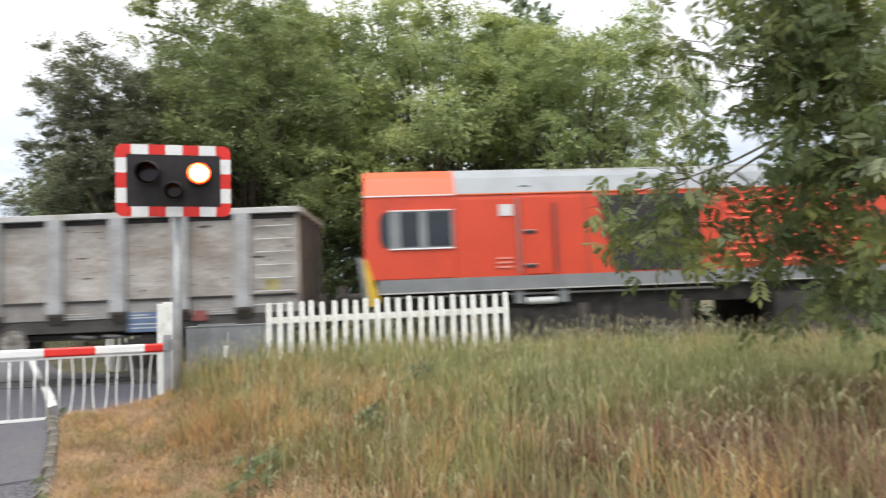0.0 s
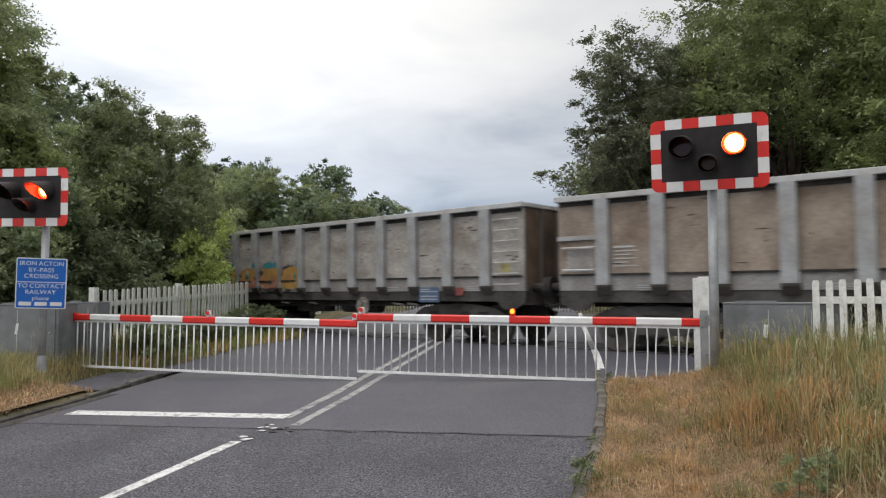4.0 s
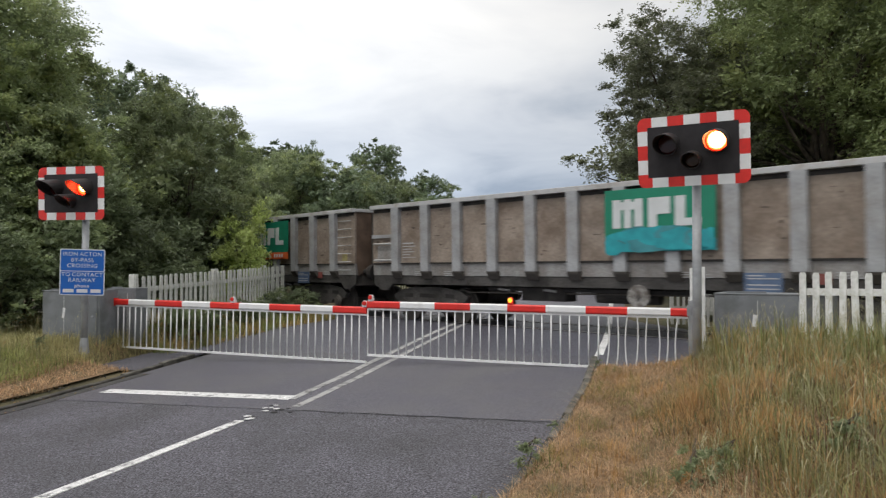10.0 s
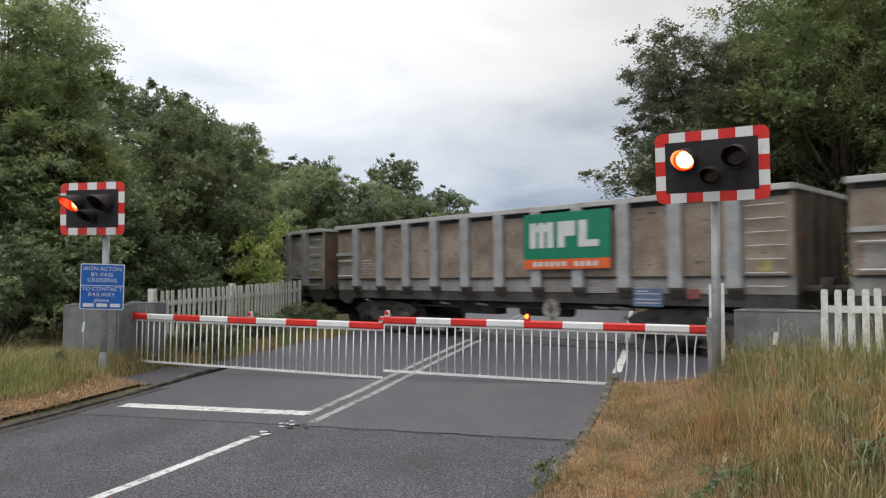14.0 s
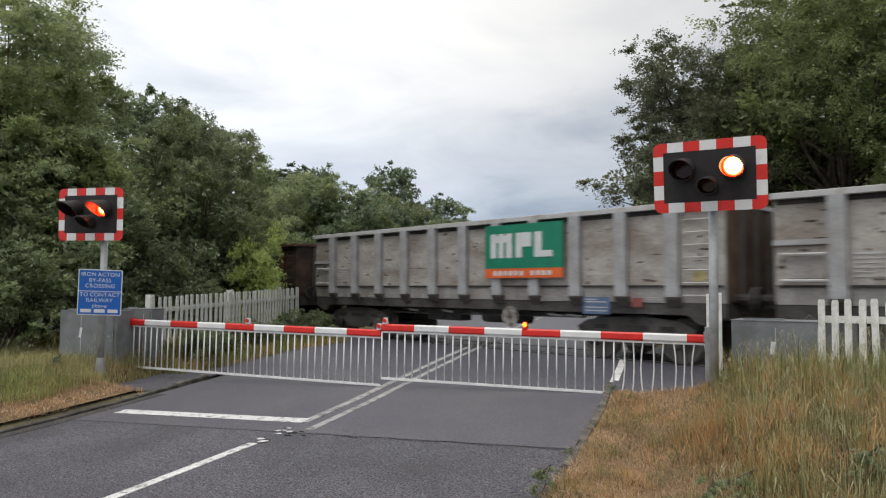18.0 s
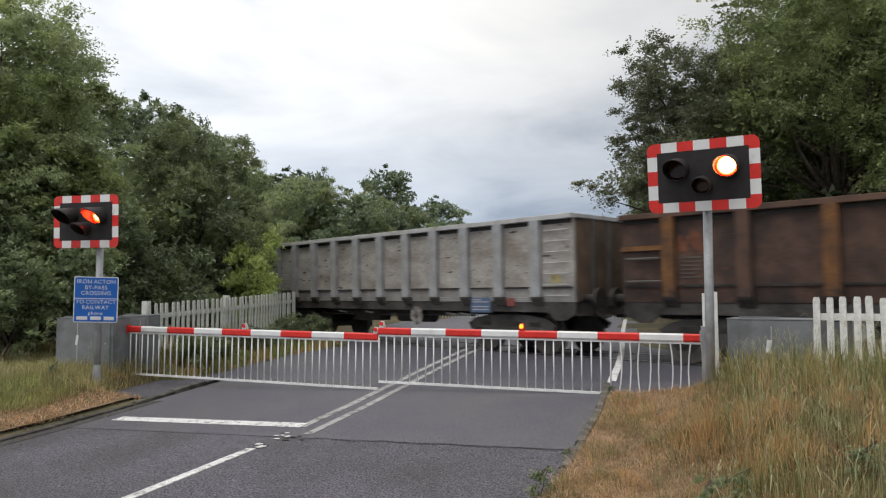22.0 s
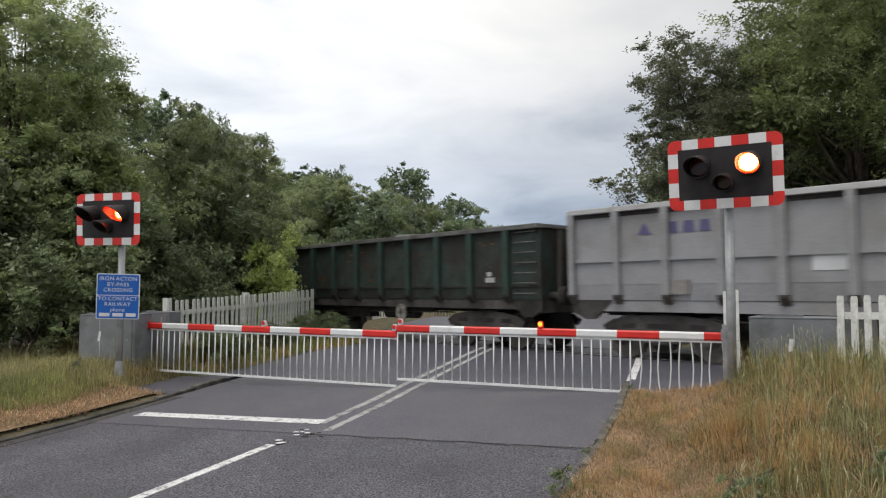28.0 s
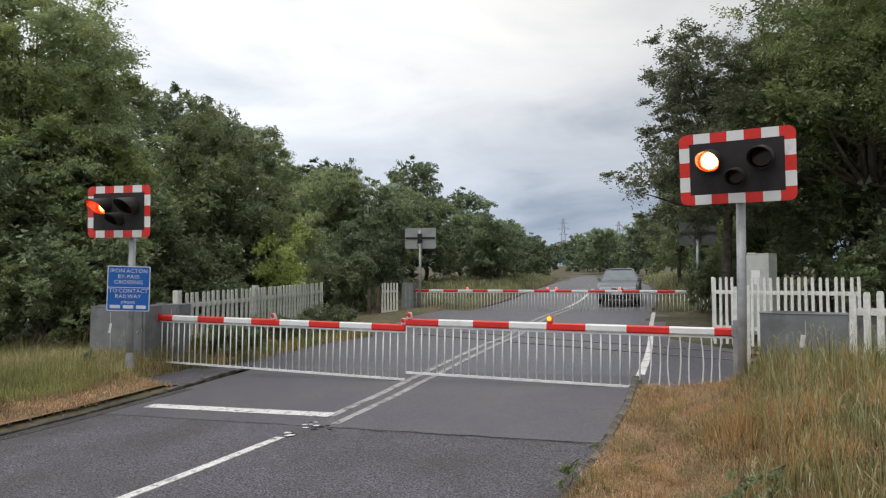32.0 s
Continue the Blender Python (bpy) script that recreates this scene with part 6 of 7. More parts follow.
# the head of the first wagon along the line, by time: an even run with slight changes of pace
RUN = ((0, 95.4), (1.5, 94.7), (3, 93.9), (6, 92.95), (8.5, 92.5), (12, 92.75), (14.5, 93.2), (17, 94.2), (19.2, 94.95), (21.2, 95.2), (23.5, 95.97), (25.3, 96.33), (28, 96.03), (32, 95.55))


def run(t):
    return float(smooth_interp(t, RUN, 1.0)) + 6.335 * (t - 15) + 0.0169 * (t - 15) ** 2


def rail_pose(s):
    x, y, h = rail_point(s, HALF_W)
    return pose(x, y, RAIL_Z + 0.012, 0, 0, 90 - math.degrees(h))


# ---------------------------------------------------------------- trees and shrubs
RNG = np.random.default_rng(7)


def unit(v):
    return v / (np.linalg.norm(v, axis=1)[:, None] + 1e-9)


def leaf_faces(c, axis, size, ratio, rng, tilt=0.75):
    """Corners of pointed leaf faces at places c that lie along axis and look mostly upwards."""
    n = len(c)
    nrm = unit(rng.normal(0, 1, (n, 3)) * tilt + np.array([0, 0, 1.0]))
    a = unit(axis - nrm * np.sum(axis * nrm, 1)[:, None])
    b = np.cross(nrm, a)
    s = size * rng.uniform(0.6, 1.3, n)[:, None]
    a, b = a * s, b * s * ratio
    return np.stack([c - a * 0.5, c + b * 0.55 + a * 0.05, c + a * 0.5 - b * 0.2], 1).reshape(-1, 3)


def crown_mesh(name, blobs, boughs, twigs, leaves, size, mat, bough=0.6, seed=1, ratio=0.6, rise=0.25, core=0.10):
    """A crown of boughs over leaf masses: each bough is a spray of twigs that point outwards, each twig carries leaves and droops at its tip."""
    rng = np.random.default_rng(seed)
    vol = np.array([b[3] * b[4] * b[5] for b in blobs]) ** (2 / 3)
    B = np.array(blobs)[rng.choice(len(blobs), boughs, p=vol / vol.sum())]
    d = rng.normal(0, 1, (boughs, 3))
    d[:, 2] = np.where(d[:, 2] < -0.3, d[:, 2] * 0.6, d[:, 2])
    d = unit(d)
    c = B[:, :3] + d * (rng.uniform(0.35, 1.0, boughs) ** 0.6)[:, None] * B[:, 3:]
    R = bough * rng.uniform(0.6, 1.35, boughs)
    k = np.repeat(np.arange(boughs), twigs)
    td = unit(unit(rng.normal(0, 1, (len(k), 3)) * np.array([1, 1, 0.55])) + d[k] * 0.55 + np.array([0, 0, rise]))
    tl = R[k] * rng.uniform(0.55, 1.2, len(k))
    q = np.repeat(np.arange(len(k)), leaves)
    f = rng.uniform(0.2, 1.05, len(q))
    p = c[k][q] + td[q] * (tl[q] * f)[:, None] + rng.normal(0, 1, (len(q), 3)) * (0.09 * R[k][q])[:, None]
    p[:, 2] -= 0.22 * R[k][q] * f ** 2
    v = leaf_faces(p, unit(td[q] * 0.7 + rng.normal(0, 0.6, (len(q), 3)) - np.array([0, 0, 0.3])), size, ratio, rng)
    m = int(len(q) * core)
    if m:
        # broad shade leaves deep in the crown
        B2 = np.array(blobs)[rng.choice(len(blobs), m, p=vol / vol.sum())]
        e = unit(rng.normal(0, 1, (m, 3)))
        v = np.concatenate([v, leaf_faces(B2[:, :3] + e * (0.62 * rng.random(m) ** 0.4)[:, None] * B2[:, 3:], e, size * 2.0, 0.7, rng)])
    v[:, 2] = np.maximum(v[:, 2], 0.05)
    return quads(name, v, 3, mat), c


def limb(b, p0, p1, r0, r1, rnd, bend=0.3, n=4):
    p0, p1 = Vector(p0), Vector(p1)
    L = (p1 - p0).length
    pts = [p0]
    for k in range(1, n):
        q = p0.lerp(p1, k / n) + Vector((rnd.uniform(-1, 1), rnd.uniform(-1, 1), rnd.uniform(-0.5, 0.5))) * L * bend
        pts.append(q)
    pts.append(p1)
    for k in range(n):
        ra, rb = r0 + (r1 - r0) * k / n, r0 + (r1 - r0) * (k + 1) / n
        b.tube(pts[k], pts[k + 1], ra, rb, 7, caps=False)


def tree(name, blobs, trunk_r, spray_, size, mat, label, seed, m, limbs=12, bough=0.6, cat="tree", stems=1, group="", ratio=0.6, rise=0.25, core=0.10):
    rnd = random.Random(seed)
    root = thing(name, m, label, cat, group)
    me, cs = crown_mesh("crown", blobs, *spray_, size, mat, bough, seed, ratio, rise, core)
    part("crown", me, None, root, "leafy crown with uneven edge")
    b = Build()
    low = min(q[2] - q[5] for q in blobs)
    mid = np.average([q[:3] for q in blobs], axis=0)
    for k in range(1 if cat == "weed" else stems):
        base = (rnd.uniform(-0.15, 0.15) * (stems - 1), rnd.uniform(-0.15, 0.15) * (stems - 1), -0.2)
        fork = (mid[0] * 0.4 + rnd.uniform(-0.2, 0.2), mid[1] * 0.4 + rnd.uniform(-0.2, 0.2), max(0.6, low + 0.25 * (mid[2] - low)))
        limb(b, base, fork, trunk_r, trunk_r * 0.7, rnd, 0.03)
    part("trunk", b, M_BARK, root, "rough bark trunk", smooth=True)
    for i in range(limbs):
        b2 = Build()
        c = cs[rnd.randrange(len(cs))]
        limb(b2, fork, Vector(fork).lerp(Vector(c), 0.9), trunk_r * 0.36, 0.012, rnd, 0.06, 5)
        part("limb", b2, M_BARK, root, "branching limb", smooth=True)
    return root


def gz(x, y):
    return float(ground_z(np.array(float(x)), np.array(float(y))))


def blob_set(seed, h, r, low=0.25, n=9, flat=1.0):
    """Overlapping leaf masses that fill a crown of height h and radius r above low * h."""
    rnd = random.Random(seed)
    n = int(n * 1.8)
    out = [(0, 0, h * (0.48 + low / 2), r * 0.58, r * 0.58, h * (1 - low) * 0.42)]
    for k in range(n):
        a = 2.4 * k + rnd.uniform(-0.5, 0.5)
        f = (k + 0.5) / n
        rr = r * (1 - 0.75 * abs(f - 0.35) ** 1.3) * rnd.uniform(0.55, 0.8)
        z = h * (low + (1 - low) * (0.12 + 0.76 * f))
        s = r * rnd.uniform(0.24, 0.42)
        out.append((rr * math.cos(a), rr * math.sin(a), z, s, s, s * 0.8 * flat))
    return out


# large trees, built once each and set again elsewhere turned about
WOOD = "trees round the crossing"
tree_a = tree("tree", blob_set(1, 10.5, 3.9, 0.12), 0.22, (290, 20, 17), 0.12, LEAF[1], "tall broad dark green tree beside the railway", 11, pose(-11.5, 2.6, gz(-11.5, 2.6)) @ Matrix.Diagonal((0.88, 0.88, 0.90, 1)), 22, 0.6, group=WOOD)
tree_b = tree("tree", blob_set(2, 9.0, 3.3, 0.1), 0.2, (220, 18, 17), 0.115, LEAF[1], "dense dark green tree", 12, pose(-9.2, 6.65, gz(-9.2, 6.65)) @ Matrix.Diagonal((0.70, 0.70, 0.77, 1)), 16, 0.5, rise=0.5, group=WOOD)
sapling = tree("tree", blob_set(21, 6.8, 1.55, 0.06, 8), 0.09, (130, 16, 15), 0.115, LEAF[4], "slender light green young tree before darker ones", 31, pose(-9.5, 1.75, gz(-9.5, 1.75)), 16, 0.5, rise=0.6, group=WOOD)
tree_c = tree("tree", blob_set(3, 15.0, 5.0, 0.1, 12), 0.3, (240, 9, 10), 0.33, LEAF[6], "tall dark tree behind the railway", 13, pose(-28.3, 28.0, gz(-28, 28)) @ Matrix.Diagonal((0.72, 0.72, 0.9, 1)), 12, 0.75, rise=0.4, group=WOOD)
bush_a = tree("bush", blob_set(4, 3.6, 1.7, 0.0, 8), 0.06, (60, 14, 14), 0.12, LEAF[5], "thick dark-leaved green bush", 14, pose(-9.3, 3.6, gz(-9.3, 3.6)), 5, 0.42, "bush", 3, rise=0.45, group="bushes")
bush_b = tree("bush", blob_set(5, 2.7, 1.15, 0.05, 8), 0.04, (60, 14, 13), 0.085, LEAF[2], "young yellow-green shrub against the fence", 15, pose(-6.75, 6.0, gz(-6.75, 6.0)) @ Matrix.Diagonal((0.85, 0.85, 1.18, 1)), 6, 0.36, "bush", 3, rise=0.5, group="bushes")
weed = tree("weed", blob_set(15, 0.5, 0.34, 0.0, 5), 0.008, (14, 9, 10), 0.055, LEAF[1], "low leafy green weed in the grass", 25, pose(6.2, -2.9, gz(6.2, -2.9)) @ Matrix.Diagonal((0.4, 0.4, 0.4, 1)), 3, 0.12, "weed", 3, group="weeds", core=0)
hedge = tree("tree", blob_set(6, 6.5, 3.2, 0.0, 10), 0.12, (150, 9, 10), 0.2, LEAF[6], "bushy dark green tree beside the road", 16, pose(-13.5, 22.5, gz(-13.5, 22.5)), 6, 0.46, stems=2, core=0.25, rise=0.4, group=WOOD)
hedge_far = tree("tree", blob_set(7, 6.5, 3.2, 0.0, 10), 0.12, (80, 7, 9), 0.45, LEAF[6], "far bushy green tree", 17, pose(-25.0, 68.0, gz(-25, 68), 0, 0, 50) @ Matrix.Diagonal((1.15, 1.15, 1.15, 1)), 4, 0.6, rise=0.4, group=WOOD)
tree_r = tree("tree", blob_set(8, 11.5, 4.6, 0.2, 12), 0.24, (340, 20, 18), 0.11, LEAF[4], "large light green tree overhanging the railway", 18, pose(8.4, 12.4, gz(8.4, 12.4)), 34, 0.66, group=WOOD, core=0.06)
tree_s = tree("tree", blob_set(9, 9.5, 3.2, 0.22, 10), 0.16, (290, 18, 18), 0.09, LEAF[3], "grey-green tree with small open leaves", 19, pose(4.55, 12.8, gz(4.55, 12.8)) @ Matrix.Diagonal((1.14, 1.14, 0.98, 1)), 28, 0.44, rise=0.35, group=WOOD, core=0.05)


def again(ob, x, y, turn, s=1.0, sz=None, lift=0.0):
    c = copy_thing(ob, pose(x, y, gz(x, y) + lift, 0, 0, turn))
    c.matrix_basis = pose(x, y, gz(x, y) + lift, 0, 0, turn) @ Matrix.Diagonal((s, s, sz or s, 1))
    return c


# left-hand wood
again(tree_b, -9.6, 10.4, 75, 0.46, 0.56)
again(sapling, -10.6, 0.6, 130, 0.9, 0.75)
again(tree_a, -16.5, 1.0, 70, 1.12)
again(tree_a, -17.2, 6.5, 200, 0.95, 0.93)
again(tree_b, -13.6, 8.0, 140, 0.72, 0.74)
again(tree_c, -21.0, 3.0, 260, 0.8)
again(bush_a, -8.4, 1.6, 90, 1.05)
again(bush_a, -9.6, 1.0, 200, 1.25)
again(bush_a, -10.6, 2.2, 10, 1.5)
again(bush_a, -8.6, 5.2, 300, 1.15)
again(bush_a, -8.5, 7.7, 30, 0.8)
again(bush_a, -9.6, 6.8, 120, 1.15)
again(bush_a, -11.2, 8.6, 170, 1.1)
again(bush_a, -7.2, 2.6, 250, 0.75)
again(bush_a, -6.5, 3.4, 40, 0.45)
again(bush_a, -7.4, 0.9, 40, 0.7)
again(bush_a, -7.9, -0.5, 75, 0.62)
again(bush_a, -9.2, -1.2, 160, 0.8)
again(bush_a, -10.8, -0.4, 265, 1.0)
for x, y, a, s in ((-5.0, 1.6, 10, 0.22), (-5.15, 2.6, 80, 0.2), (-5.2, 3.8, 160, 0.2), (-5.35, 5.0, 220, 0.2), (-5.6, 6.2, 300, 0.26), (-4.95, 4.4, 40, 0.13), (-5.5, 7.0, 120, 0.26)):
    again(bush_a, x, y, a, s * 1.35, s * 1.1)
# weeds on the bank and along the kerbs
for x, y, a, s in ((5.9, -5.3, 0, 0.5), (6.7, -4.4, 90, 0.6), (7.9, -4.6, 120, 0.4), (5.5, -1.2, 30, 0.45), (-5.2, -1.6, 60, 0.5), (-6.2, -2.6, 10, 0.6), (3.72, -4.6, 20, 0.5), (5.05, -5.5, 140, 0.5), (5.2, -5.3, 40, 0.4), (3.7, -3.4, 70, 0.22), (3.75, -5.9, 150, 0.35), (3.7, -0.4, 10, 0.25), (-3.9, -0.2, 200, 0.3), (-3.85, 0.3, 200, 0.3)):
    again(weed, x, y, a, s, s)
# behind the railway
again(tree_c, -34.0, 30.0, 60, 1.05)
again(tree_c, -24.5, 33.0, 130, 0.7, 0.62)
again(tree_c, -46.5, 71.0, 20, 0.75, 1.05)
again(tree_c, -38.0, 79.0, 220, 1.05, 1.16)
again(tree_c, -31.5, 84.0, 300, 0.9, 0.86)
again(tree_c, -42.0, 62.0, 100, 0.8, 0.68)
again(tree_c, -40.0, 45.0, 10, 0.95)
again(tree_b, -22.0, 40.0, 210, 1.0, 0.9)
again(hedge, -17.0, 26.2, 310, 0.5, 1.24)
again(bush_a, -11.0, 16.9, 60, 0.75)
for x, y, a, s in ((-16.5, 26.0, 40, 0.85), (-14.5, 30.0, 100, 0.85), (-15.5, 41.0, 230, 0.85), (-11.9, 19.5, 15, 0.62), (-12.9, 17.6, 75, 0.5), (-18.5, 21.5, 140, 0.9), (-21.0, 27.0, 260, 1.1),
                    (4.3, 21.5, 25, 0.62), (5.2, 25.0, 130, 0.85), (4.6, 30.0, 200, 0.85), (3.6, 36.0, 280, 0.85), (1.6, 45.0, 330, 0.85)):
    again(hedge, x, y, a, s)
# dark trees thickening the wood on both sides of the far barrier
for x, y, a, s, sz in ((5.6, 20.0, 15, 0.72, 0.66), (5.0, 25.5, 110, 0.74, 0.62), (4.4, 32.0, 200, 0.78, 0.62), (7.4, 18.6, 290, 0.8, 0.8), (3.4, 40.0, 60, 0.85, 0.66), (-13.4, 25.0, 150, 0.62, 0.62), (-15.0, 21.5, 250, 0.75, 0.8), (-19.5, 24.5, 20, 0.9, 0.95), (-15.2, 34.0, 330, 0.8, 0.72), (0.9, 38.5, 70, 0.5, 0.52), (2.0, 33.5, 190, 0.56, 0.64), (3.3, 27.5, 310, 0.62, 0.76), (4.6, 22.0, 40, 0.6, 0.8), (1.6, 30.5, 130, 0.6, 0.85), (2.8, 24.5, 250, 0.6, 0.95)):
    again(tree_b, x, y, a, s, sz)
# hedgerows closing in on both sides of the far road
for x, y, a, s, sz in ((-10.3, 33.0, 67, 0.71, 0.72), (-11.1, 37.0, 134, 0.7, 0.71), (-12.1, 41.9, 201, 0.69, 0.7), (-13.5, 48.8, 268, 0.7, 0.7), (-14.8, 56.8, 335, 0.69, 0.69), (-16.7, 66.6, 42, 0.69, 0.69), (-19.8, 81.3, 109, 0.7, 0.7), (-36.7, 149.3, 176, 0.9, 1.02), (-56.0, 232.1, 243, 1.15, 1.41), (-93.7, 397.9, 310, 1.5, 2.49), (-81.8, 380.1, 17, 1.5, 2.11), (-59.4, 292.9, 84, 1.37, 1.76), (-40.3, 215.1, 151, 1.33, 1.69), (-28.7, 168.5, 218, 1.33, 1.69), (-20.4, 135.4, 285, 1.06, 1.27), (-14.3, 110.1, 352, 0.91, 1.03), (-10.7, 94.5, 59, 0.85, 0.93), (-8.2, 84.8, 126, 0.96, 1.11), (-5.8, 75.0, 193, 0.98, 1.14), (-3.1, 62.2, 260, 0.91, 1.03)):
    again(hedge if y < 60 else hedge_far, x, y, a, s, sz)
for x, y, a, s in ((-17.5, 113.0, 10, 1.3), (-21.5, 128.0, 80, 1.35), (-27.5, 146.0, 160, 1.3), (-34.0, 168.0, 220, 1.6)):
    again(hedge_far, x, y, a, s)
again(bush_a, 3.6, 16.2, 20, 0.5)
for x, y, h in ((-9.82, 16.38, 1.12), (-9.46, 16.53, 1.18)):
    stub = thing("wooden_post", pose(x, y, gz(x, y), 0, 1, 12), "short weathered grey wooden post under the bushes", "post", "grey posts beside the far machine")
    part("post", Build().box(-0.065, -0.065, -0.2, 0.065, 0.065, h - 0.03), M_BARK, stub, bevel=0.01)
    part("cap", Build().box(-0.05, -0.05, h - 0.028, 0.05, 0.05, h), M_BARK, stub, bevel=0.008)
again(bush_a, 4.2, 17.0, 150, 0.6)
# right-hand wood beyond the railway
tree_t = tree("tree", blob_set(18, 11.5, 4.6, 0.2, 12), 0.24, (290, 20, 18), 0.12, LEAF[4], "large light green ash tree behind the railway", 28, pose(13.8, 10.4, gz(13.8, 10.4)), 30, 0.68, group=WOOD, core=0.06)
again(tree_t, 18.0, 7.8, 210, 0.9)
again(tree_c, 11.8, 17.0, 300, 0.9)
again(tree_c, 18.5, 13.0, 20, 0.85)
again(tree_s, 7.4, 16.0, 200, 1.2)
for x, y, a, s in ((8.0, 11.2, 10, 0.7), (10.4, 10.8, 80, 0.8), (13.0, 9.8, 170, 0.9), (16.2, 8.2, 250, 0.95), (20.0, 5.8, 60, 1.0), (8.0, 13.0, 40, 1.3), (11.0, 12.5, 130, 1.4), (14.5, 12.5, 290, 1.4)):
    again(bush_a, x, y, a, s)
again(hedge, 24.5, 5.0, 70, 0.8)
again(hedge, 29.0, 2.0, 130, 0.9)
again(hedge, 21.0, 9.5, 10, 0.8)
again(hedge, 34.0, 10.0, 190, 0.9)

# a distant wooded rise closes the view
for k in range(26):
    a = radians(-64 + 6.5 * k)
    r = 520 + 60 * math.sin(k * 1.7)
    again(hedge_far, 5 + r * math.sin(a) * 1.0, -10 + r * math.cos(a), 47 * k, 4.2, 1.25 + 0.3 * math.sin(k * 2.1), -1.5)


M_ASH_LEAF = make_mat("ash_leaflet", (0.165, 0.215, 0.085), 0.42, vary=0.3, scale=1.1, rand=0.45, thin=0.45, second=(0.31, 0.335, 0.10), smix=(0.5, 0.62), sscale=0.8)


# near branches of an ash hanging over the verge
def ash(m):
    root = thing("ash_tree", m, "ash tree with long leaflets hanging over the verge", "tree")
    rnd = random.Random(3)
    b = Build()
    limb(b, (0, 0, -0.3), (-0.3, 0.1, 3.6), 0.12, 0.07, rnd, 0.03)
    part("trunk", b, M_BARK, root, "smooth grey trunk", smooth=True)
    ends = []
    hubs = ((-2.2, -0.1, 2.75), (-2.9, -0.3, 2.45), (-2.5, -0.35, 1.9), (-2.9, 0.9, 2.0), (-3.2, 0.6, 1.75), (-2.2, 0.2, 1.45))
    for hub in hubs:
        lb = Build()
        limb(lb, (-0.28, 0.1, 3.3), hub, 0.03, 0.007, rnd, 0.04, 6)
        part("limb", lb, M_BARK, root, "drooping bough", smooth=True)
    upper = [(-2.95 + rnd.uniform(-0.75, 0.95), -0.35 + rnd.uniform(-0.35, 0.35), 2.65 + rnd.uniform(-0.75, 0.75)) for k in range(46)]
    for tip in (*upper, (-4.09, 0.12, 2.89), (-3.93, -0.03, 2.7), (-3.77, -0.19, 2.86), (-3.64, -0.34, 2.7), (-3.38, -0.32, 2.46), (-3.42, -0.6, 2.71), (-3.32, -0.74, 2.48), (-3.19, -0.92, 2.58), (-3.25, -0.5, 2.23), (-3.27, -0.82, 2.07), (-3.18, -0.95, 1.86), (-3.2, -0.08, 2.15), (-2.97, -0.37, 1.82), (-2.84, -0.55, 1.59), (-3.08, -0.22, 1.56), (-3.01, 0.17, 1.75), (-2.78, -0.64, 1.32), (-2.85, -0.37, 1.31), (-3.83, 0.68, 1.67), (-3.64, 0.52, 1.53), (-3.73, 0.6, 1.32), (-3.57, 0.45, 1.22), (-3.96, 0.78, 1.73), (-3.47, 0.36, 1.42), (-2.91, 0.04, 1.27), (-2.78, -0.12, 1.05), (-2.58, -0.4, 1.03), (-2.67, -0.27, 0.8), (-3.89, 0.21, 2.54), (-2.73, 0.14, 1.93), (-2.58, -0.06, 2.16), (-2.41, -0.29, 1.94), (-2.67, -0.62, 1.67), (-2.67, 0.38, 1.43), (-2.5, 0.17, 1.36), (-2.26, -0.16, 1.29), (-2.37, -0.35, 0.87), (-2.24, 0.16, 0.85), (-2.42, 0.39, 0.79), (-2.59, 0.59, 1.17), (-2.76, -0.49, 2.48), (-2.86, -0.35, 2.96), (-2.66, 0.67, 1.56), (-2.82, -0.76, 2.31), (-2.1, 0.3, 1.66), (-1.98, 0.14, 1.09), (-3.55, 1.51, 1.8), (-3.5, 1.47, 1.59), (-3.44, 1.43, 1.41), (-3.33, 1.33, 1.97), (-3.31, 1.32, 1.66), (-3.27, 1.28, 1.35), (-3.2, 1.23, 2.17), (-3.13, 1.17, 1.81), (-3.18, 1.21, 1.43), (-3.25, 1.27, 2.41), (-3.07, 1.11, 2.59)):
        hub = min(hubs, key=lambda q: (Vector(q) - Vector(tip)).length)
        lb = Build()
        limb(lb, hub, tip, 0.006, 0.002, rnd, 0.07, 5)
        part("limb", lb, M_BARK, root, "thin bowed twig", smooth=True)
        ends.append(tip)
    v = []
    for tip in ends:
        for k in range(17 if tip[1] < 1.05 else 9):
            f = rnd.uniform(0.0, 0.22)
            base = Vector(tip) * (1 - f) + Vector((-0.25, 0.1, 2.4)) * f + Vector((rnd.gauss(0, 0.17), rnd.gauss(0, 0.17), rnd.gauss(0, 0.13)))
            ax = Vector((rnd.gauss(0, 1), rnd.gauss(0, 1), rnd.gauss(-0.75, 0.4))).normalized()
            side = ax.cross(Vector((rnd.gauss(0, 1), rnd.gauss(0, 1), rnd.gauss(0.6, 0.5)))).normalized()
            for i in range(9):
                q = base + ax * (0.03 + 0.035 * (i // 2))
                sg = 1 if i % 2 else -1
                d = (side * sg * 0.85 + ax * 0.55 + Vector((0, 0, -0.25))).normalized() if i < 8 else ax
                w = d.cross(side.cross(ax)).normalized()
                ln = rnd.uniform(0.07, 0.115)
                v.extend((q, q + d * ln * 0.45 + w * ln * 0.17, q + d * ln, q + d * ln * 0.45 - w * ln * 0.17))
    part("leaves", quads("leaves", np.array([tuple(p) for p in v]), 4, M_ASH_LEAF), None, root, "green leaflets")
    return root


ash(pose(11.6, -6.6, 0.3))


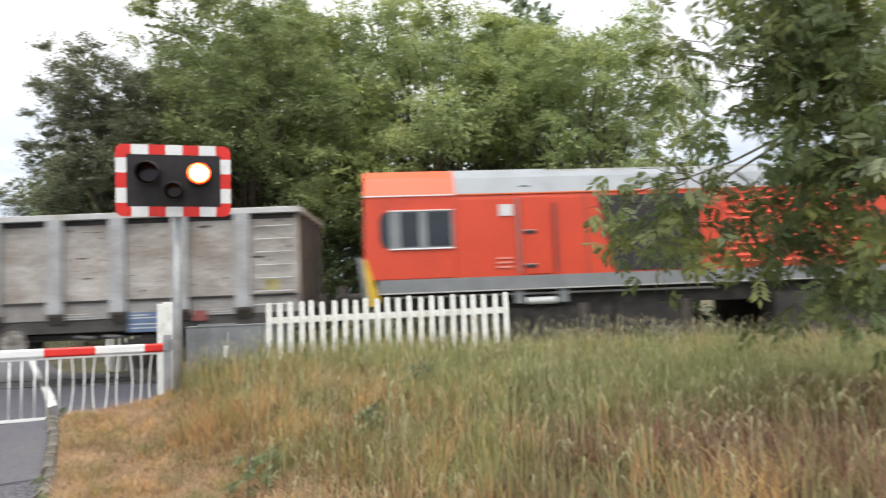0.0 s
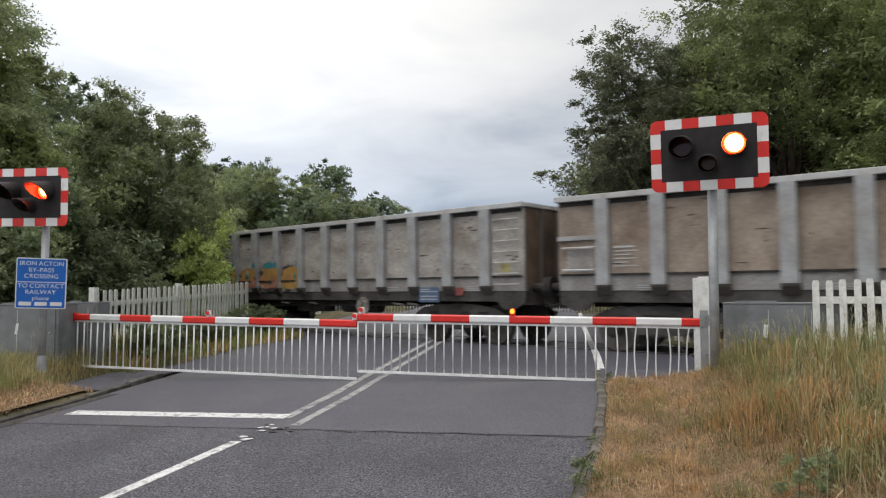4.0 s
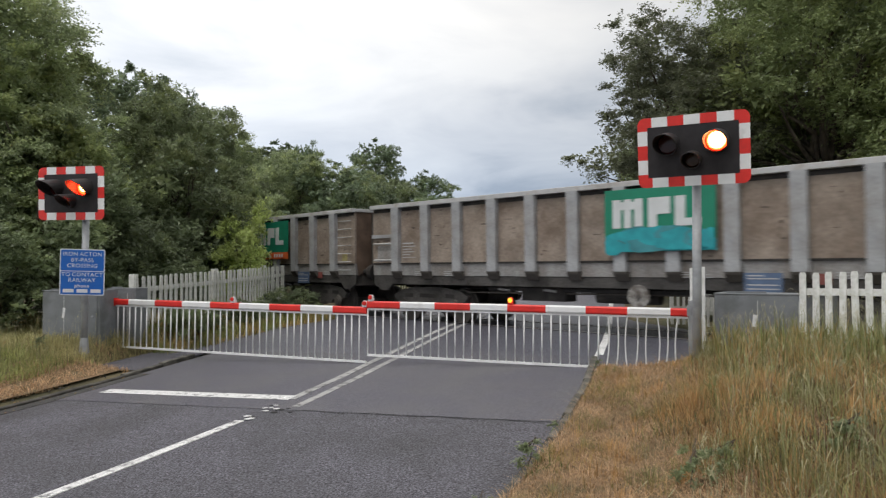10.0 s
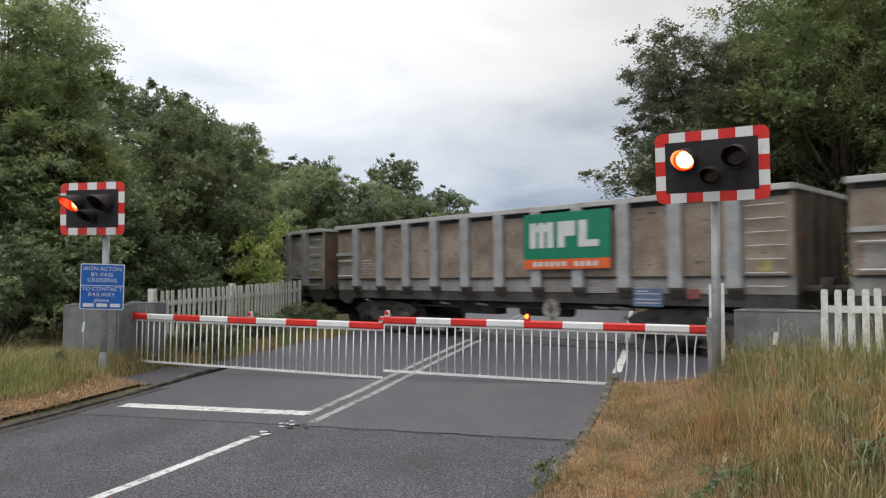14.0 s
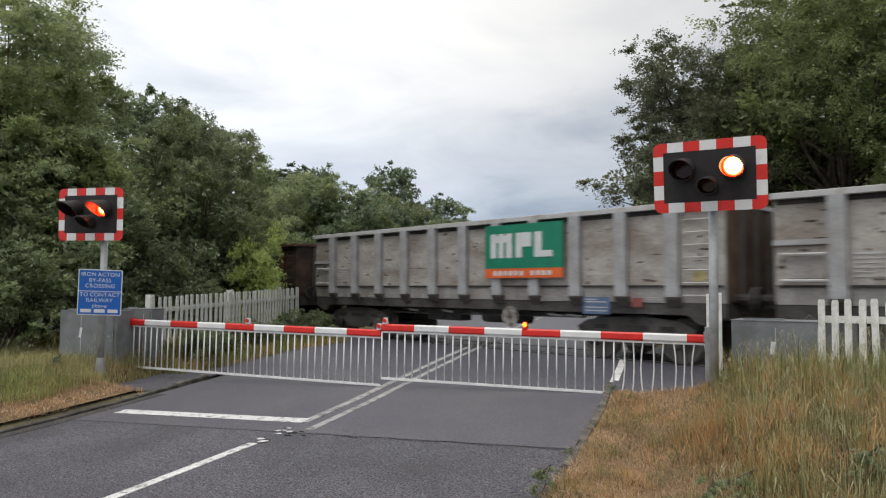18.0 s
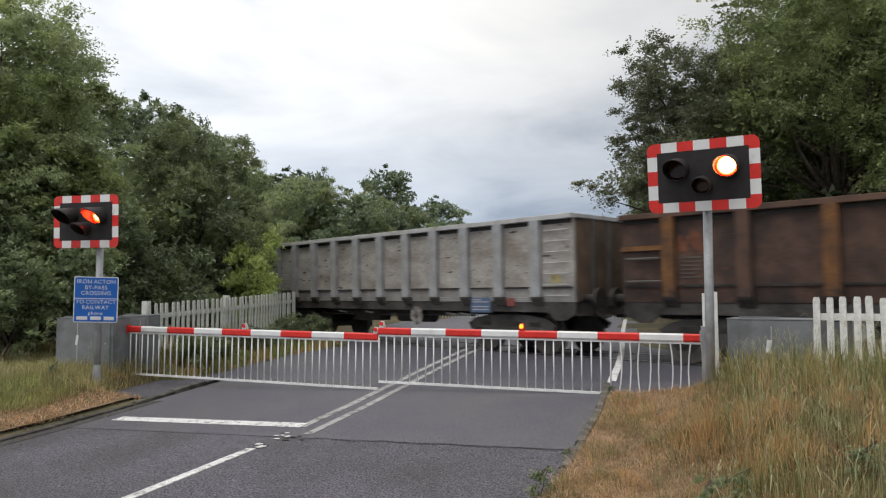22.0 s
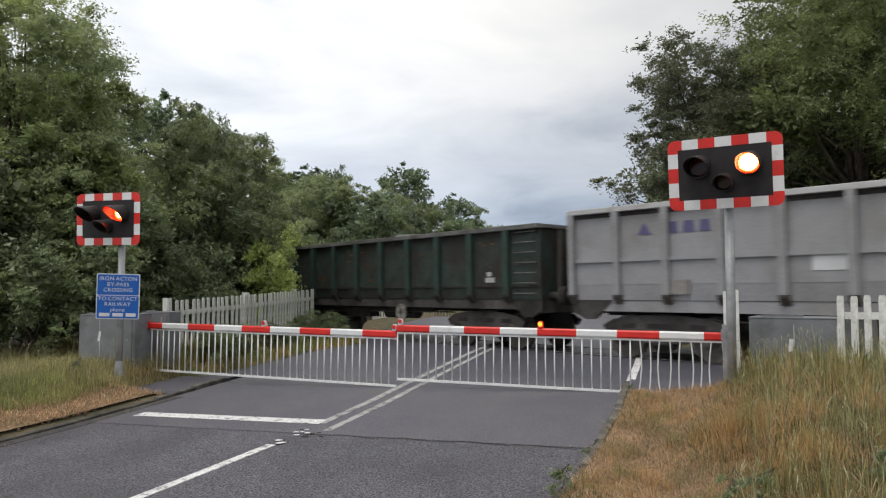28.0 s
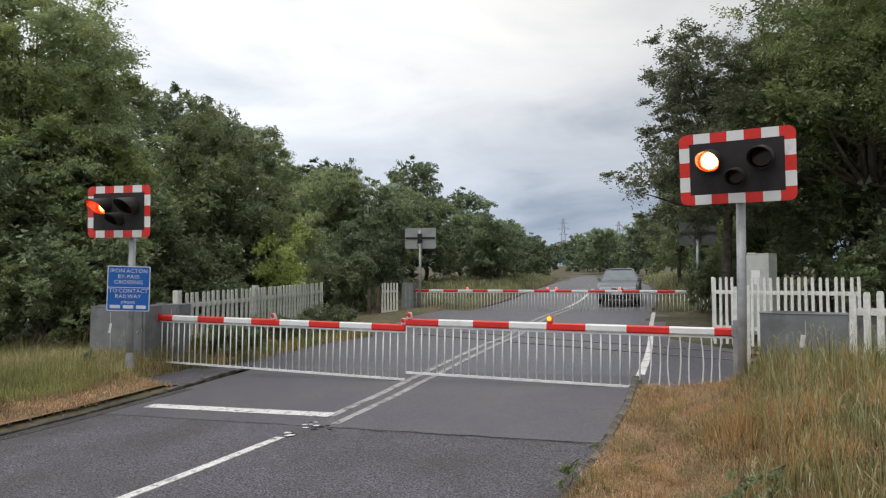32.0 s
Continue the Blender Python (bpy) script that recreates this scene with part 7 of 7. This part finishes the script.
# ---------------------------------------------------------------- grass
def blades(name, x, y, h, w, mat, lean=0.35, seed=1, ways=None):
    """One mesh of bent grass blades rooted at the given places."""
    rng = np.random.default_rng(seed)
    n = len(x)
    z = ground_z(x, y) - 0.02
    a = rng.uniform(0, 2 * np.pi, n) if ways is None else ways + rng.normal(0, 0.5, n)
    ln = np.abs(rng.normal(0, lean, n)) * h
    dx, dy = np.cos(a), np.sin(a)
    sx, sy = -dy * w / 2, dx * w / 2
    pts = []
    for f, hh, ww in ((0, 0, 1), (0.35, 0.6, 0.85), (1.0, 1.0 - 0.25 * rng.random(n), 0.12)):
        px, py, pz = x + dx * ln * f, y + dy * ln * f, z + h * hh
        pts.append(np.stack([px - sx * ww, py - sy * ww, pz], -1))
        pts.append(np.stack([px + sx * ww, py + sy * ww, pz], -1))
    v = np.stack(pts, 1).reshape(-1, 3)
    me = bpy.data.meshes.new(name)
    me.vertices.add(len(v))
    me.vertices.foreach_set("co", v.astype(np.float32).ravel())
    base = (np.arange(n) * 6)[:, None]
    li = np.concatenate([base + np.array([[0, 1, 3, 2]]), base + np.array([[2, 3, 5, 4]])], 1).ravel().astype(np.int32)
    me.loops.add(len(li))
    me.loops.foreach_set("vertex_index", li)
    me.polygons.add(2 * n)
    me.polygons.foreach_set("loop_start", np.arange(0, 8 * n, 4, dtype=np.int32))
    me.polygons.foreach_set("loop_total", np.full(2 * n, 4, np.int32))
    me.materials.append(mat)
    me.update(calc_edges=True)
    return me


def patchy(x, y, s, seed):
    rng = np.random.default_rng(seed)
    ph = rng.uniform(0, 6.28, 6)
    return (np.sin(x * s + ph[0]) * np.sin(y * s * 1.2 + ph[1]) + 0.6 * np.sin(x * s * 2.3 + y * s + ph[2]) + 0.5 * np.sin(y * s * 2.7 - x * s * 1.4 + ph[3])) / 2.1


def sow(x0, x1, y0, y1, n, seed, keep):
    rng = np.random.default_rng(seed)
    x, y = rng.uniform(x0, x1, n), rng.uniform(y0, y1, n)
    k = keep(x, y, rng)
    return x[k], y[k], rng


def grass(name, x, y, h, w, mat, label, seed, lean=0.35, ways=None):
    return tagged(new(name, blades(name, x, y, h, w, mat, lean, seed, ways)), label, "grass", kind="stuff")


def tussocks(x0, x1, y0, y1, n, per, seed, keep, r=0.11, tall=(0.22, 0.5)):
    """Blades in tufts that spread outwards: their places, heights and the ways that they lean."""
    cx, cy, rng = sow(x0, x1, y0, y1, n, seed, keep)
    k = np.repeat(np.arange(len(cx)), per)
    a, q = rng.uniform(0, 2 * np.pi, len(k)), np.abs(rng.normal(0, 1, len(k)))
    rad = r * rng.uniform(0.6, 1.5, len(cx))[k]
    h = rng.uniform(*tall, len(cx))[k] * (1.1 - 0.22 * np.minimum(q, 2)) * rng.uniform(0.6, 1.15, len(k))
    return cx[k] + np.cos(a) * q * rad, cy[k] + np.sin(a) * q * rad, h, a


def off(x, y):
    return x - road_x(y)


def seed_stems(name, x, y, h, label, seed):
    """Thin arching stems with pale seed heads."""
    rng = np.random.default_rng(seed)
    n = len(x)
    z = ground_z(x, y)
    a = rng.uniform(0, 2 * np.pi, n)
    ln = rng.uniform(0.1, 0.5, n) * h
    dx, dy = np.cos(a), np.sin(a)
    prof = [(0.0, 0.0), (0.18, 0.55), (0.55, 0.9), (1.0, 1.0), (1.35, 0.90)]
    P = [np.stack([x + dx * ln * f, y + dy * ln * f, z + h * g], -1) for f, g in prof]
    out = []
    for k, (w0, w1) in enumerate(((0.001, 0.0009), (0.0009, 0.0007), (0.0008, 0.002), (0.0024, 0.0005))):
        s0, s1 = np.stack([-dy * w0, dx * w0, 0 * x], -1), np.stack([-dy * w1, dx * w1, 0 * x], -1)
        out.append(np.stack([P[k] - s0, P[k] + s0, P[k + 1] + s1, P[k + 1] - s1], 1))
    v = np.concatenate(out).reshape(-1, 3)
    return tagged(new(name, quads(name, v, 4, M_SEED)), label, "grass", kind="stuff")


M_SEED = make_mat("seed_heads", (0.40, 0.375, 0.23), 0.8, vary=0.2, scale=1.2, rand=0.3, thin=0.3)
x, y, rng = sow(-12, -4.3, -6.5, 0.6, 1200, 33, lambda x, y, r: off(x, y) < -4.6)
seed_stems("seed_grass", x, y, rng.uniform(0.3, 0.6, len(x)), "pale grass seed heads on the verge", 34)
# near right bank: short scorched grass by the kerb, tall grass above it, greener towards the railway, dead and red-brown on its near shoulder
def bank(x, y, r, lo=4.4, hi=5.0):
    d = off(x, y) + 0.45 * patchy(x, y, 1.1, 4) - 0.13 * np.maximum(0, -1.5 - y) * (1 - step(6.2, 8.0, x))
    return (r.random(len(x)) < step(lo, hi, d)) & (np.hypot(x - 4.8, y + 10.2) > 1.7) & ((y < -0.3) | (off(x, y) > 5.1))


def lush(x, y):
    return step(5.9, 7.6, x + 0.8 * patchy(x, y, 0.9, 5)) * step(-6.9, -5.4, y + 0.5 * patchy(x, y, 1.2, 7))


def rank(x, y):
    """Grass grows ranker up the bank, before the fence."""
    return 1 + 0.42 * step(-4.0, -1.2, y) * step(5.3, 6.4, x)


def burnt(x, y):
    return step(5.9, 7.0, x + 0.5 * patchy(x, y, 1.2, 9)) * (1 - step(-6.9, -5.7, y + 0.5 * patchy(x, y, 1.2, 7)))


x, y, rng = sow(5.0, 13.5, -8.6, 0.8, 5200, 31, lambda x, y, r: (off(x, y) > 5.0 + 0.4 * patchy(x, y, 1.1, 4)) & (np.hypot(x - 5.0, y + 10.2) > 2.2))
seed_stems("seed_grass", x, y, rng.uniform(0.24, 0.54, len(x)) * rank(x, y), "pale arching grass seed heads on the bank", 32)
x, y, rng = sow(3.5, 7.2, -9.6, 0.8, 170000, 1, lambda x, y, r: (off(x, y) > 3.68) & ((y < -0.3) | (off(x, y) > 5.1)) & (r.random(len(x)) > step(4.5, 5.6, off(x, y) + 0.45 * patchy(x, y, 1.1, 4) - 0.13 * np.maximum(0, -1.5 - y))))
grass("dry_grass", x, y, 0.03 + 0.08 * rng.random(len(x)) ** 1.8, 0.0055, M_GRASS_DRY, "short scorched straw-coloured grass on the bank", 2, 1.2)
x, y, h, a = tussocks(4.4, 13.5, -9.3, 0.6, 3000, 26, 3, lambda x, y, r: bank(x, y, r) & (r.random(len(x)) > 0.25 + 0.7 * lush(x, y) + 0.55 * burnt(x, y)))
grass("tall_grass", x, y, h * rank(x, y) * (0.80 + 0.34 * patchy(x, y, 1.7, 8)), 0.0046, M_GRASS_STRAW, "tufts of tall ripe straw-coloured grass on the bank", 4, 0.55, a)
x, y, h, a = tussocks(4.4, 13.5, -9.3, 0.6, 4700, 26, 6, lambda x, y, r: bank(x, y, r, 4.45, 5.1) & (r.random(len(x)) < 0.28 + 0.7 * lush(x, y) - 0.2 * burnt(x, y)), 0.13, (0.2, 0.46))
grass("tall_grass", x, y, h * rank(x, y) * (0.92 + 0.3 * patchy(x, y, 1.9, 12)), 0.0046, M_GRASS_BANK, "tufts of tall green grass on the bank", 7, 0.42, a)
x, y, rng = sow(4.4, 11.5, -9.0, 0.3, 52000, 51, lambda x, y, r: bank(x, y, r, 4.3, 4.9))
grass("undergrowth", x, y, rng.uniform(0.05, 0.19, len(x)), 0.007, M_GRASS_UNDER, "short brown and olive undergrowth below the tall grass", 52, 0.8)
x, y, h, a = tussocks(4.6, 13.5, -9.4, 0.4, 4600, 24, 41, lambda x, y, r: bank(x, y, r, 4.6, 5.4) & (r.random(len(x)) < 0.10 + 0.8 * burnt(x, y)), 0.13, (0.12, 0.34))
grass("dead_grass", x, y, h, 0.006, M_GRASS_RED, "reddish-brown dead grass tufts on the bank", 42, 0.9, a)
x, y, h, a = tussocks(3.7, 6.6, -9.6, -0.4, 1500, 26, 71, lambda x, y, r: (off(x, y) > 3.72) & (off(x, y) < 5.6) & (np.hypot(x - 4.8, y + 10.2) > 1.7) & (patchy(x, y, 2.4, 72) + r.normal(0, 0.3, len(x)) > 0.0), 0.06, (0.07, 0.19))
grass("dry_tuft", x, y, h, 0.0045, M_GRASS_STRAW, "taller tufts standing in the scorched grass", 73, 0.6, a)
x, y, rng = sow(3.6, 6.0, -9.6, -0.4, 26000, 45, lambda x, y, r: (off(x, y) > 3.66) & (patchy(x, y, 2.1, 33) + r.normal(0, 0.15, len(x)) > 0.42))
grass("green_tuft", x, y, rng.uniform(0.04, 0.13, len(x)), 0.006, M_GRASS_GREEN, "short green grass tufts among the dry grass", 46, 0.8)
# left verge
x, y, rng = sow(-12, -3.4, -6.5, 0.9, 90000, 8, lambda x, y, r: (off(x, y) < -3.80 - 0.08 * patchy(x, y, 2.7, 61)) & ((y < -1.15) | (off(x, y) < -4.6)) & (off(x, y) > -4.7 - 0.5 * patchy(x, y, 1.3, 2)))
grass("dry_grass", x, y, rng.uniform(0.03, 0.12, len(x)), 0.011, M_GRASS_DRY, "short scorched grass beside the kerb", 9, 1.0)
x, y, rng = sow(-10, -3.9, -6.5, 1.0, 60000, 10, lambda x, y, r: ((y < -1.15) | (off(x, y) < -4.7)) & (off(x, y) < -4.45 - 0.4 * patchy(x, y, 1.3, 2)) & (patchy(x, y, 0.8, 9) + r.normal(0, 0.3, len(x)) > -0.1))
grass("tall_grass", x, y, rng.uniform(0.10, 0.32, len(x)), 0.007, M_GRASS_PALE, "tall pale ripe grass on the verge", 11, 0.55)
x, y, rng = sow(-10, -3.9, -6.5, 1.5, 60000, 12, lambda x, y, r: ((y < -1.15) | (off(x, y) < -4.7)) & (off(x, y) < -4.3 - 0.4 * patchy(x, y, 1.3, 2)) & (patchy(x, y, 0.8, 9) + r.normal(0, 0.3, len(x)) <= 0.05))
grass("tall_grass", x, y, rng.uniform(0.08, 0.24, len(x)), 0.008, M_GRASS_FRESH, "fresh green grass on the verge", 13, 0.5)
# beyond the railway
x, y, rng = sow(-16, 8, 18.3, 60, 34000, 14, lambda x, y, r: (np.abs(off(x, y)) > 3.8) & (np.abs(off(x, y)) < 11))
grass("far_grass", x, y, rng.uniform(0.2, 0.5, len(x)), 0.03, M_VERGE_PALE, "ripe grass verge beyond the railway", 15)
x, y, rng = sow(-16, 8, 18.3, 60, 34000, 16, lambda x, y, r: (np.abs(off(x, y)) > 4.3) & (np.abs(off(x, y)) < 11))
grass("far_grass", x, y, rng.uniform(0.25, 0.6, len(x)), 0.035, M_VERGE_FRESH, "green grass verge beyond the railway", 17)
# weeds along the railway and the fence feet
x, y, rng = sow(5.2, 30, -14, 3.6, 60000, 18, lambda x, y, r: (rail_dist(x, y) < -2.3) & (rail_dist(x, y) > -6.0) & (y > -9))
grass("tall_grass", x, y, rng.uniform(0.2, 0.6, len(x)), 0.012, M_GRASS_GREEN, "green grass beside the railway", 19)
x, y, rng = sow(-9, -4.3, 0.4, 8.5, 26000, 20, lambda x, y, r: rail_dist(x, y) < -2.2)
grass("tall_grass", x, y, rng.uniform(0.15, 0.5, len(x)), 0.014, M_GRASS_GREEN, "green weeds along the fence", 21)


# ---------------------------------------------------------------- car beyond the far barrier
M_CAR = make_mat("silver_grey_paint", (0.19, 0.205, 0.23), 0.3, 0.4, vary=0.05, scale=3)
M_TYRE = make_mat("tyre_rubber", (0.02, 0.02, 0.02), 0.8, vary=0.3, scale=12)
M_WINDSCREEN = make_mat("car_glass", (0.19, 0.22, 0.24), 0.08, vary=0.15, scale=2)
M_HEADLAMP = make_mat("headlamp_glass", (0.55, 0.56, 0.58), 0.1, vary=0.1)


def car(m):
    """A saloon facing -y."""
    root = thing("saloon_car", m, "dark silver-grey saloon car waiting at the far barrier", "car")
    W2 = 0.86
    out = ((-2.15, 0.32), (-2.2, 0.55), (-2.1, 0.72), (-1.9, 0.8), (-0.85, 0.93), (-0.3, 0.96), (1.6, 0.98), (2.2, 0.9), (2.25, 0.5), (2.15, 0.3), (-2.0, 0.22))
    b = Build()
    n = len(out)
    secs = ((-W2, 0.06), (-W2 + 0.1, 0.0), (W2 - 0.1, 0.0), (W2, 0.06))
    rings = [[(xx, p[0] * (1 - ins * 0.6), p[1] * (1 - ins * 0.5) + 0.02 * ins) for p in out] for xx, ins in secs]
    for r0, r1 in zip(rings, rings[1:]):
        for k in range(n):
            j = (k + 1) % n
            b.face((r0[k], r0[j], r1[j], r1[k]))
    b.face(rings[0])
    b.face(rings[-1])
    part("body", b, M_CAR, root, "silver-grey bodywork", bevel=0.05)
    cabin = Build()
    # glass sides lean in and curve over towards the roof
    lev = ((0.80, -0.95, 1.85, 0.93), (0.74, -0.66, 1.62, 1.10), (0.66, -0.36, 1.38, 1.26), (0.57, -0.08, 1.12, 1.37))
    for (w0_, f0, r0_, h0), (w1_, f1, r1_, h1) in zip(lev, lev[1:]):
        lo = [(-w0_, f0, h0), (w0_, f0, h0), (w0_, r0_, h0), (-w0_, r0_, h0)]
        hi = [(-w1_, f1, h1), (w1_, f1, h1), (w1_, r1_, h1), (-w1_, r1_, h1)]
        for k in range(4):
            cabin.face((lo[k], lo[(k + 1) % 4], hi[(k + 1) % 4], hi[k]))
    part("glasshouse", cabin, M_WINDSCREEN, root, "grey reflecting windows")
    part("roof", Build().prism(((-0.585, 1.36), (0.585, 1.36), (0.52, 1.405), (0.3, 1.43), (-0.3, 1.43), (-0.52, 1.405)), -0.12, 1.14, "y"), M_CAR, root, "silver roof", bevel=0.02)
    for sx in (-1, 1):
        part("pillar", Build().tube((sx * 0.80, -0.95, 0.93), (sx * 0.735, -0.66, 1.10), 0.032, n=6).tube((sx * 0.735, -0.66, 1.10), (sx * 0.57, -0.08, 1.38), 0.03, n=6), M_CAR, root, "windscreen pillar")
        part("door_mirror", Build().box(sx * 0.86 - 0.1, -0.75, 0.93, sx * 0.86 + 0.1, -0.62, 1.06), M_CAR, root, "door mirror", bevel=0.02)
        part("headlamp", Build().prism(((sx * 0.38, 0.66), (sx * 0.74, 0.67), (sx * 0.76, 0.56), (sx * 0.40, 0.55)), -2.19, -2.05, "y"), M_HEADLAMP, root, "clear headlamp")
        part("grille", Build().box(min(sx * 0.03, sx * 0.24), -2.205, 0.56, max(sx * 0.03, sx * 0.24), -2.1, 0.67), M_LOCO_DARK, root, "dark grille opening")
        for yy in (-1.35, 1.35):
            wh = part("wheel", Build().tube((sx * 0.66, yy, 0.31), (sx * 0.87, yy, 0.31), 0.31, n=18), M_TYRE, root, "black tyre")
            part("rim", Build().tube((sx * 0.87, yy, 0.31), (sx * 0.885, yy, 0.31), 0.19, n=14), M_GALV, wh, "metal rim")
    part("lower_intake", Build().box(-0.6, -2.19, 0.26, 0.6, -2.05, 0.40), M_LOCO_DARK, root, "dark lower intake")
    part("number_plate_bar", Build().box(-0.26, -2.225, 0.43, 0.26, -2.20, 0.53), M_SIGN_WHITE, root, "white plate bar")
    return root


car(pose(-0.30, 22.6, 0.74, 2.0, 0, 6) @ Matrix.Diagonal((1.0, 1.0, 1.08, 1)))


# ---------------------------------------------------------------- pylons on the skyline
def pylon(m, h):
    root = thing("lattice_pylon", m, "distant grey lattice power pylon", "pylon", "pylons")
    b = Build()
    w0, w1 = h * 0.075, h * 0.012
    for sx in (-1, 1):
        for sy in (-1, 1):
            b.tube((sx * w0, sy * w0, 0), (sx * w1, sy * w1, h), 0.32, 0.22, 4)
    for k in range(8):
        a, c = k / 8, (k + 1) / 8
        wa, wc = w0 + (w1 - w0) * a, w0 + (w1 - w0) * c
        for s in (-1, 1):
            b.tube((-wa * s, -wa, h * a), (wc * s, -wc, h * c), 0.16, n=4)
            b.tube((-wa, -wa * s, h * a), (-wc, wc * s, h * c), 0.16, n=4)
    part("tower", b, M_GALV, root, "grey lattice tower")
    for f, wd in ((0.66, 0.09), (0.78, 0.12), (0.9, 0.08)):
        part("cross_arm", Build().tube((-h * wd, 0, h * f), (h * wd, 0, h * f), 0.24, n=4).tube((-h * wd, 0, h * f), (0, 0, h * (f + 0.05)), 0.15, n=4).tube((h * wd, 0, h * f), (0, 0, h * (f + 0.05)), 0.15, n=4), M_GALV, root, "lattice cross arm")
    return root


pylon(pose(-160, 670, 19, 0, 0, 20), 47)
pylon(pose(-112, 700, 20, 0, 0, 20), 44)


# ---------------------------------------------------------------- what moves
HALF_FLASH = 0.374


def flashes(ob):
    """The glow changes from lamp to lamp every HALF_FLASH seconds."""
    rows = [(0.0, pose(0.30, 0, 0.10))]
    for k in range(1, 86):
        t = HALF_FLASH * k
        rows.append((t - 0.034, pose(0.30 if k % 2 else -0.30, 0, 0.10)))
        rows.append((t, pose(-0.30 if k % 2 else 0.30, 0, 0.10)))
    rows.append((32.0, pose(-0.30, 0, 0.10)))
    walk(ob, rows)


def motions():
    for ob, back in TRAIN:
        walk(ob, [(t / 2, rail_pose(run(t / 2) - back)) for t in range(65)])
    backs = {ob.name: back for ob, back in TRAIN}
    for root, ws in WHEELS:
        x, r = ws.location.x, 0.43
        # each wheelset turns while its vehicle is near the crossing
        seen = [k / 15 for k in range(481) if -26 < run(k / 15) - backs[root.name] < 24]
        if not seen:
            continue
        rows = [(t, pose(x, 0, 0.43, 0, math.degrees((run(t) - run(seen[0])) / r), 0)) for t in seen]
        if seen[0] > 0:
            rows.insert(0, (0.0, rows[0][1]))
        if seen[-1] < 32:
            rows.append((32.0, rows[-1][1]))
        walk(ws, rows)
    flashes(glow_r)
    flashes(glow_l)


motions()
